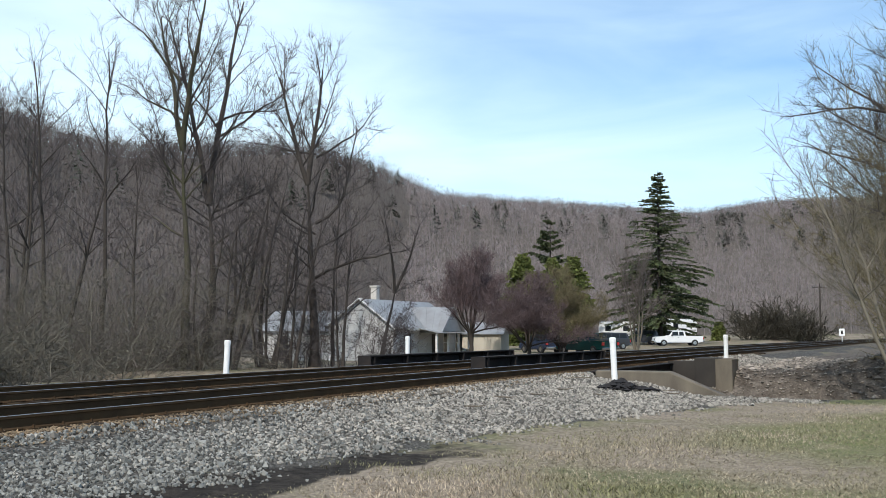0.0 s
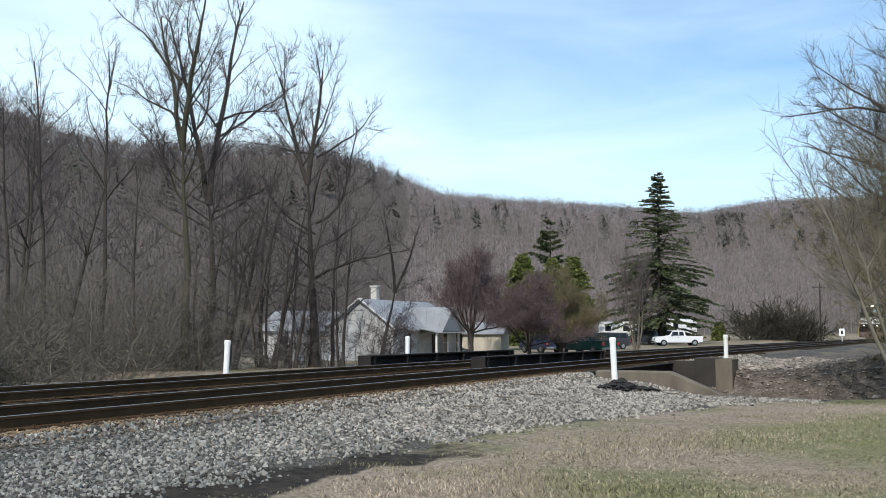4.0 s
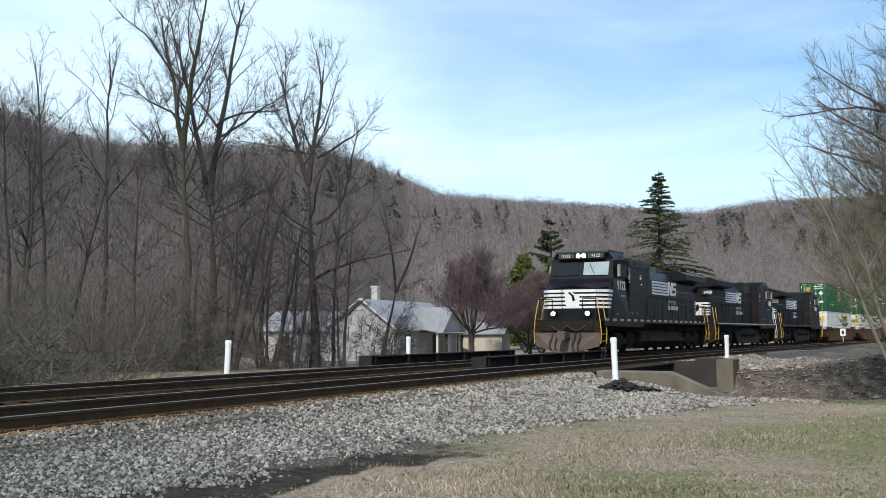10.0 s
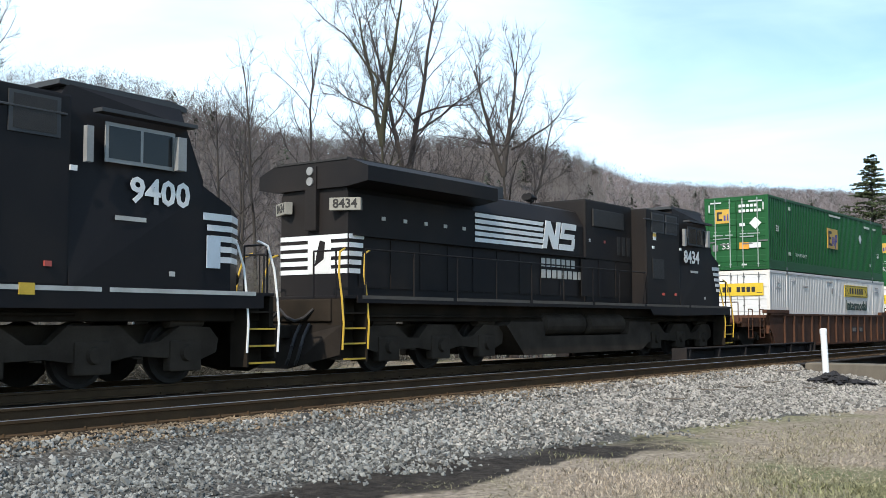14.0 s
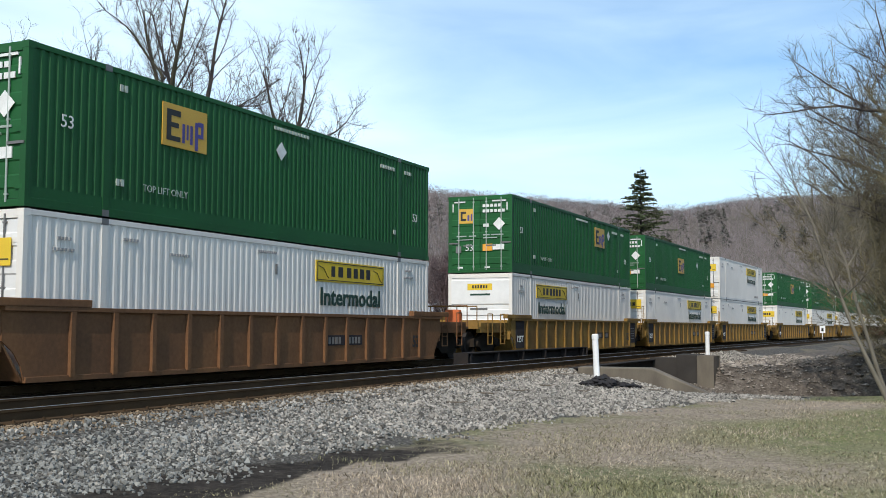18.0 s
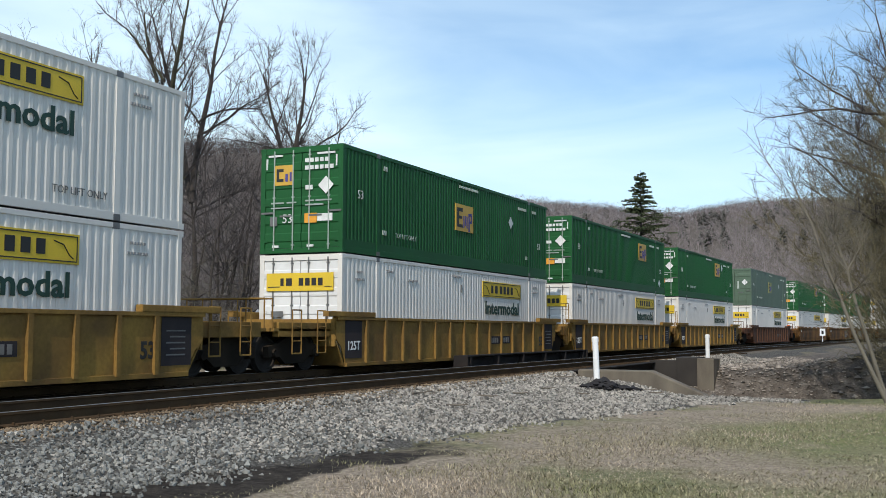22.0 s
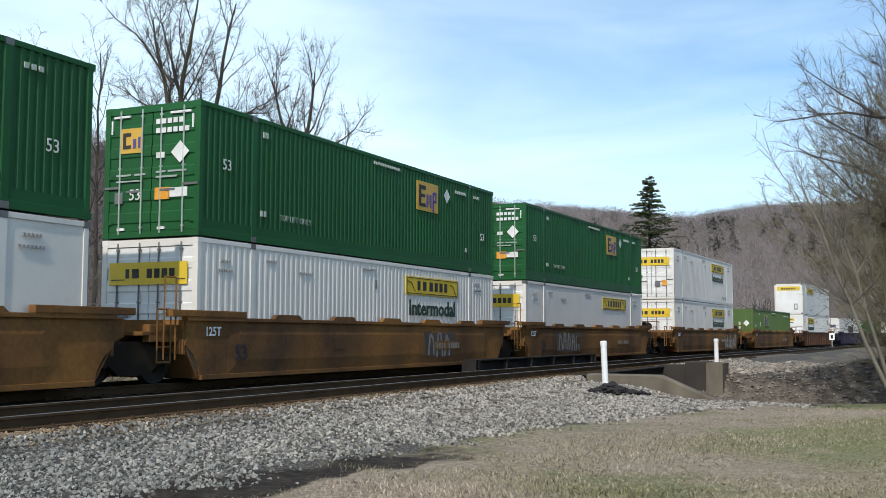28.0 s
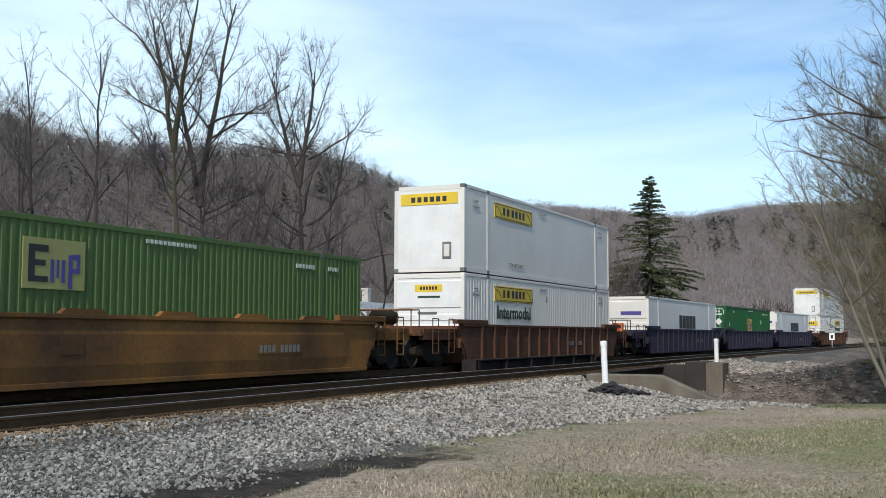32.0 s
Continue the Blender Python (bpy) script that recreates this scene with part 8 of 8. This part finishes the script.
        pl = part("platform", box(bmesh.new(), *sorted((x0, xe)), -1.3, 1.3, 0.98, 1.06, 0.01), paint, c)
        part("centre_sill", box(bmesh.new(), *sorted((x0, xe)), -0.4, 0.4, 0.72, 0.98, 0.02), paint, pl)
        for sg in (-1, 1):
            part("side_arm", box(bmesh.new(), *sorted((x0, xe - d * 0.2)), *sorted((sg * 1.12, sg * 1.3)), 0.85, 1.2, 0.02), paint, pl)
            for k in (0.35, 1.5):
                if k < reach - 0.3:
                    x = x0 + d * k
                    part("ladder", pipe(bmesh.new(), ((x, sg * 1.36, 0.45), (x, sg * 1.36, 1.5), (x + d * 0.4, sg * 1.36, 1.5), (x + d * 0.4, sg * 1.36, 0.45), (x, sg * 1.36, 0.45)), 0.018), paint, pl)
                    for z in (0.75, 1.1):
                        part("rung", tube(bmesh.new(), (x, sg * 1.36, z), (x + d * 0.4, sg * 1.36, z), 0.014, seg=6), paint, pl)
        if kind == "end":
            car_truck(c, x0 + d * 1.35)
            part("coupler", box(bmesh.new(), *sorted((xe - d * 0.2, xe + d * 0.36)), -0.13, 0.13, 0.72, 0.98, 0.04), M_LOCOGREY, c)
            part("crossover_rail", pipe(bmesh.new(), ((xe, -1.25, 1.06), (xe, -1.25, 1.75), (xe, 1.25, 1.75), (xe, 1.25, 1.06)), 0.02), paint, pl)
            for y in (-0.5, 0.5):
                part("rail_post", tube(bmesh.new(), (xe, y, 1.06), (xe, y, 1.75), 0.018, seg=6), paint, pl)
            if brake and d > 0:
                part("brake_housing", box(bmesh.new(), *sorted((xe - d * 0.35, xe - d * 0.1)), -1.1, -0.6, 1.06, 1.62, 0.05), M_BRAKE, pl, "orange hand brake housing")
            if brake is False and d > 0:
                part("air_tank", tube(bmesh.new(), (xe - d * 1.6, -0.9, 1.5), (xe - d * 0.5, -0.9, 1.5), 0.2, seg=14), M_LOCOGREY, pl)
        else:
            car_truck(c, x0 + d * 1.07)
            for sg in (-1, 1):
                part("tall_ladder", pipe(bmesh.new(), ((x0 + d * 0.25, sg * 1.4, 0.5), (x0 + d * 0.25, sg * 1.4, 2.15), (x0 + d * 0.6, sg * 1.4, 2.15), (x0 + d * 0.6, sg * 1.4, 0.5)), 0.018), paint, pl)
    if art:
        spray_paint(c, w, *art)
    return c


def ribbon(pts, wide, y):
    """A flat painted stroke through x-z points, 4 mm thick."""
    bm = bmesh.new()
    rows = []
    for k, (x, z) in enumerate(pts):
        a, b = pts[max(0, k - 1)], pts[min(len(pts) - 1, k + 1)]
        d = Vector((b[0] - a[0], b[1] - a[1]))
        d = d.normalized() if d.length > 1e-6 else Vector((1, 0))
        rows.append([bm.verts.new((x - d.y * o, yy, z + d.x * o)) for yy in (y, y + 0.004) for o in (-wide / 2, wide / 2)])
    for p, q in zip(rows[:-1], rows[1:]):
        for a, b in ((0, 1), (1, 3), (3, 2), (2, 0)):
            bm.faces.new((p[a], p[b], q[b], q[a]))
    for r in (rows[0], rows[-1]):
        bm.faces.new((r[0], r[1], r[3], r[2]))
    bmesh.ops.recalc_face_normals(bm, faces=bm.faces[:])
    return bm


def spray_paint(c, w, style, seed, x0, x1, count):
    """Painted tags: 'petals' a fan of curling leaf outlines, 'letters' fat crooked strokes on a dark shade."""
    rng = random.Random(seed)
    y = -w - 0.044
    if style == "petals":
        for k in range(count):
            cx, base = x0 + (x1 - x0) * (k + 0.5) / count, rng.uniform(0.12, 0.4)
            turn, long_, fat = radians(rng.uniform(-55, 55)), rng.uniform(0.5, 0.95), rng.uniform(0.1, 0.2)
            pts = []
            for i in range(13):
                t = i / 12 * 6.283
                u, v = (1 - math.cos(t)) / 2 * long_, math.sin(t) * fat * (0.6 + 0.4 * math.cos(t / 2))
                x, z = cx + u * math.sin(turn) + v * math.cos(turn), base + u * math.cos(turn) - v * math.sin(turn)
                pts.append((x, min(z, 1.22)))
            part("graffiti_stroke", ribbon(pts, 0.042, y - 0.002 * (k % 5)), M_GRAFPALE if k % 3 else M_GRAFDARK, c)
    else:
        step = (x1 - x0) / count
        part("graffiti_shade", ribbon([(x0 - 0.2 + (x1 - x0 + 0.4) * i / 8, 0.72 + 0.05 * math.sin(i * 2.1)) for i in range(9)], 0.72, y + 0.003), M_GRAFDARK, c)
        for k in range(count):
            x = x0 + step * (k + 0.1)
            top, foot = rng.uniform(0.98, 1.1), rng.uniform(0.34, 0.46)
            strokes = [[(x, foot), (x + step * 0.1, (top + foot) / 2), (x + step * 0.2, top)]]
            strokes.append([(x + step * 0.2, top), (x + step * 0.5, top - rng.uniform(0.0, 0.2)), (x + step * 0.62, (top + foot) / 2), (x + step * rng.uniform(0.4, 0.8), foot)])
            if k % 2:
                strokes.append([(x + step * 0.1, (top + foot) / 2), (x + step * 0.6, (top + foot) / 2 + 0.06)])
            for st in strokes:
                part("graffiti_stroke", ribbon(st, 0.1, y - 0.002), M_GRAF, c)


def prism_fold(x0, x1, sg, w, paint):
    """Side skin with a shallow horizontal crease."""
    bm = bmesh.new()
    rows = ((0.16, 0.0), (0.45, 0.035), (1.0, 0.035), (1.27, 0.0))
    f = [[bm.verts.new((x, sg * (w + d), z)) for z, d in rows] for x in (x0, x0 + 0.4, x1 - 0.4, x1)]
    for q in (f[0], f[3]):
        for v in q:
            v.co.y = sg * (w + 0.002)
    for i in range(3):
        for j in range(3):
            bm.faces.new((f[i][j], f[i + 1][j], f[i + 1][j + 1], f[i][j + 1]))
    bmesh.ops.recalc_face_normals(bm, faces=bm.faces[:])
    return bm



# ---- make up the train; q: place of each unit along the train ----
moving = []                      # thing, q, centre of its length, turned round or not
LIFT_LOW, LIFT_HIGH = 0.16, 3.08

_l1 = build_loco("9122", "black wide-cab freight locomotive with white nose stripes and lit lamps", True, lead=True)
_l2 = build_loco("9400", "black freight locomotive running cab-last with yellow grab rails", False, skin=M_LOCODUSK)
_l3 = build_loco("8434", "dusty black freight locomotive coupled ahead of the container cars", False, pale_board=True, skin=M_LOCODUST)
moving += [(_l1, -231.4, 11.15, False), (_l2, -209.1, 11.15, True), (_l3, -186.8, 11.15, True)]

_box = {
    "emp": build_container("green ribbed 53-foot container with a yellow emblem", M_EMP, "fine", True, "emblem", M_RODW),
    "emp_late": build_container("green ribbed 53-foot container with its emblem near the far end", M_EMP, "fine", True, "emblem", M_RODW, spot=(10.25, 0.45, 12.35, 2.28)),
    "emp_early": build_container("green ribbed 53-foot container with its emblem near the doors", M_EMP, "fine", True, "emblem", M_RODW, spot=(3.55, 0.42, 7.9, 2.13)),
    "sign": build_container("white ribbed container with yellow sign and dark green lettering", M_BOXWHITE, "ribbed", True, "sign", M_FITTING),
    "emp_far": build_container("green ribbed 53-foot container with its emblem close to the far end", M_EMP, "fine", True, "emblem", M_RODW, spot=(10.75, 0.4, 14.9, 0.55)),
    "sign_far": build_container("white ribbed container with its yellow sign close to the far end", M_BOXWHITE, "ribbed", True, "sign", M_FITTING, spot=(10.05,)),
    "plain": build_container("white smooth-sided container with a yellow sign", M_BOXWHITE, "smooth", True, "sign", M_FITTING, words=False),
    "nose": build_container("white ribbed container with its blank end forward", M_BOXWHITE, "ribbed", False, "sign", M_FITTING),
    "reefer": build_container("white smooth container with a small hatch in its end", M_BOXWHITE, "smooth", False, "sign", M_FITTING, words=False, hatch=True),
    "grey": build_container("grey-green panelled container with a faded emblem", M_GREYGREEN, "posts", True, "emblem", M_GREYGREEN),
    "olive": build_container("faded olive-green container riding alone in its well", M_OLIVEPAINT, "fine", False, "emblem", M_FITTING, spot=(4.5, 0.42, 2.6, 1.75)),
    "block": build_container("white container with dark blue block lettering", M_BOXWHITE, "smooth", False, "block", M_FITTING),
}
_used = set()


def load(kind, q, z):
    ob = _box[kind]
    if kind in _used:
        ob = copy_thing(ob, Matrix())
    _used.add(kind)
    moving.append((ob, q, CL / 2, False, z))


_cars = {
    "brown": build_car("brown rib-sided single well car", M_CARBROWN, True, "end", "end"),
    "ochre": build_car("brownish ochre rib-sided single well car with an orange brake housing", M_CAROCHRE, True, "end", "end"),
    "yellow_first": build_car("yellow rib-sided leading well of an articulated car", M_CARYELLOW, True, "end", "borne"),
    "yellow_mid": build_car("yellow rib-sided middle well of an articulated car", M_CARYELLOW, True, "shared", "borne"),
    "yellow_last": build_car("yellow rib-sided last well of an articulated car", M_CARYELLOW, True, "shared", "end", None),
    "rust_first": build_car("rusty smooth-sided leading well of an articulated car", M_CARRUST, False, "end", "borne", False),
    "rust_mid": build_car("rusty smooth-sided middle well with faded graffiti", M_CARRUST, False, "shared", "borne", False, ("letters", 3, 10.6, 12.3, 3)),
    "rust_last": build_car("rusty smooth-sided last well with silver graffiti", M_CARRUST, False, "shared", "end", False, ("letters", 5, 3.0, 5.6, 5)),
    "rust_tagged": build_car("rusty single well car with a large graffiti tag", M_CARRUST, False, "end", "end", False, ("petals", 7, 12.2, 15.9, 34)),
    "rust": build_car("weathered rust-brown smooth-sided single well car", M_CARRUST, False, "end", "end", False),
    "navy_first": build_car("dark navy leading well of an articulated car", M_CARNAVY, True, "end", "borne"),
    "navy_mid": build_car("dark navy middle well of an articulated car", M_CARNAVY, True, "shared", "borne"),
    "navy_last": build_car("dark navy last well of an articulated car", M_CARNAVY, True, "shared", "end"),
}


def haul(kind, q):
    ob = _cars[kind]
    if kind in _used:
        ob = copy_thing(ob, Matrix())
    _used.add(kind)
    moving.append((ob, q, CL / 2, False, 0.0))


CONSIST = ((-161.0, "brown", "sign", "emp"), (-138.0, "brown", "sign", "emp"), (-114.7, "ochre", "sign", "emp_early"),
           (-91.4, "yellow_first", "nose", "emp_late"), (-72.3, "yellow_mid", "sign", "emp"), (-53.2, "yellow_last", "sign", "sign"),
           (-30.4, "yellow_first", "sign", "emp"), (-11.0, "yellow_mid", "sign_far", "emp_far"), (8.4, "yellow_last", "sign", "emp_late"),
           (31.65, "brown", "sign", "grey"), (54.32, "rust_first", "plain", "emp_late"), (73.66, "rust_mid", "sign", "emp_late"), (93.0, "rust_last", "plain", "emp_late"),
           (115.82, "rust_tagged", "sign", "sign"), (139.1, "rust", "olive", ""), (162.1, "brown", "nose", "reefer"),
           (185.1, "navy_first", "block", ""), (204.4, "navy_mid", "emp", ""), (223.7, "navy_last", "block", ""), (246.8, "brown", "sign", "reefer"))
for _q, _car, _low, _high in CONSIST:
    haul(_car, _q)
    load(_low, _q, LIFT_LOW)
    if _high:
        load(_high, _q, LIFT_HIGH)


M_FEATHER = material("dark_feathers", (0.03, 0.027, 0.025), 0.8, bump=0.05)


def build_bird():
    b = thing("bird", "small dark bird in flight above the train", "bird")
    bm = bmesh.new()
    bmesh.ops.create_uvsphere(bm, u_segments=10, v_segments=6, radius=1.0, matrix=Matrix.Diagonal((0.045, 0.018, 0.018, 1)))
    part("body", bm, M_FEATHER, b)
    for sg in (-1, 1):
        part("wing", slab_y(-0.02, 0.015, ((0, 0.0), (sg * 0.03, 0.022), (sg * 0.065, 0.012), (sg * 0.03, 0.012))), M_FEATHER, b)
    part("tail", prism(bmesh.new(), ((-0.05, 0.0), (-0.1, 0.006), (-0.1, -0.004)), -0.02, 0.02), M_FEATHER, b)
    part("beak", tube(bmesh.new(), (0.05, 0, 0.003), (0.072, 0, 0.0), 0.006, 0.001, seg=6), M_FEATHER, b)
    return b


bird = build_bird()


def ride(t):
    """How far the train has come at t seconds."""
    if t < 25:
        return 18.35 * (t - 25)
    return 18.467 * (t - 25) if t < 28 else 55.4 + 18.67 * (t - 28)


def motions():
    for ob, q, mid, turned_round, *lift in moving:
        z = lift[0] if lift else 0.0
        rows = []
        for k in range(33):
            t = float(k)
            m = rail_pose(q + mid - ride(t), 0, z)
            m = m @ (Matrix.Rotation(math.pi, 4, "Z") if turned_round else Matrix())
            rows.append((t, m @ Matrix.Translation((-mid, 0, 0))))
        walk(ob, rows)
    a, b = Vector((0.22, 20.0, 5.97)), Vector((-2.03, 20.0, 6.83))
    step = (b - a) * 10
    face = Matrix.Rotation(math.atan2(step.y, step.x), 4, "Z")
    walk(bird, [(t, Matrix.Translation(a + step * (t - 14.9)) @ face) for t in (0.0, 8.0, 14.0, 16.0, 24.0, 32.0)])


motions()
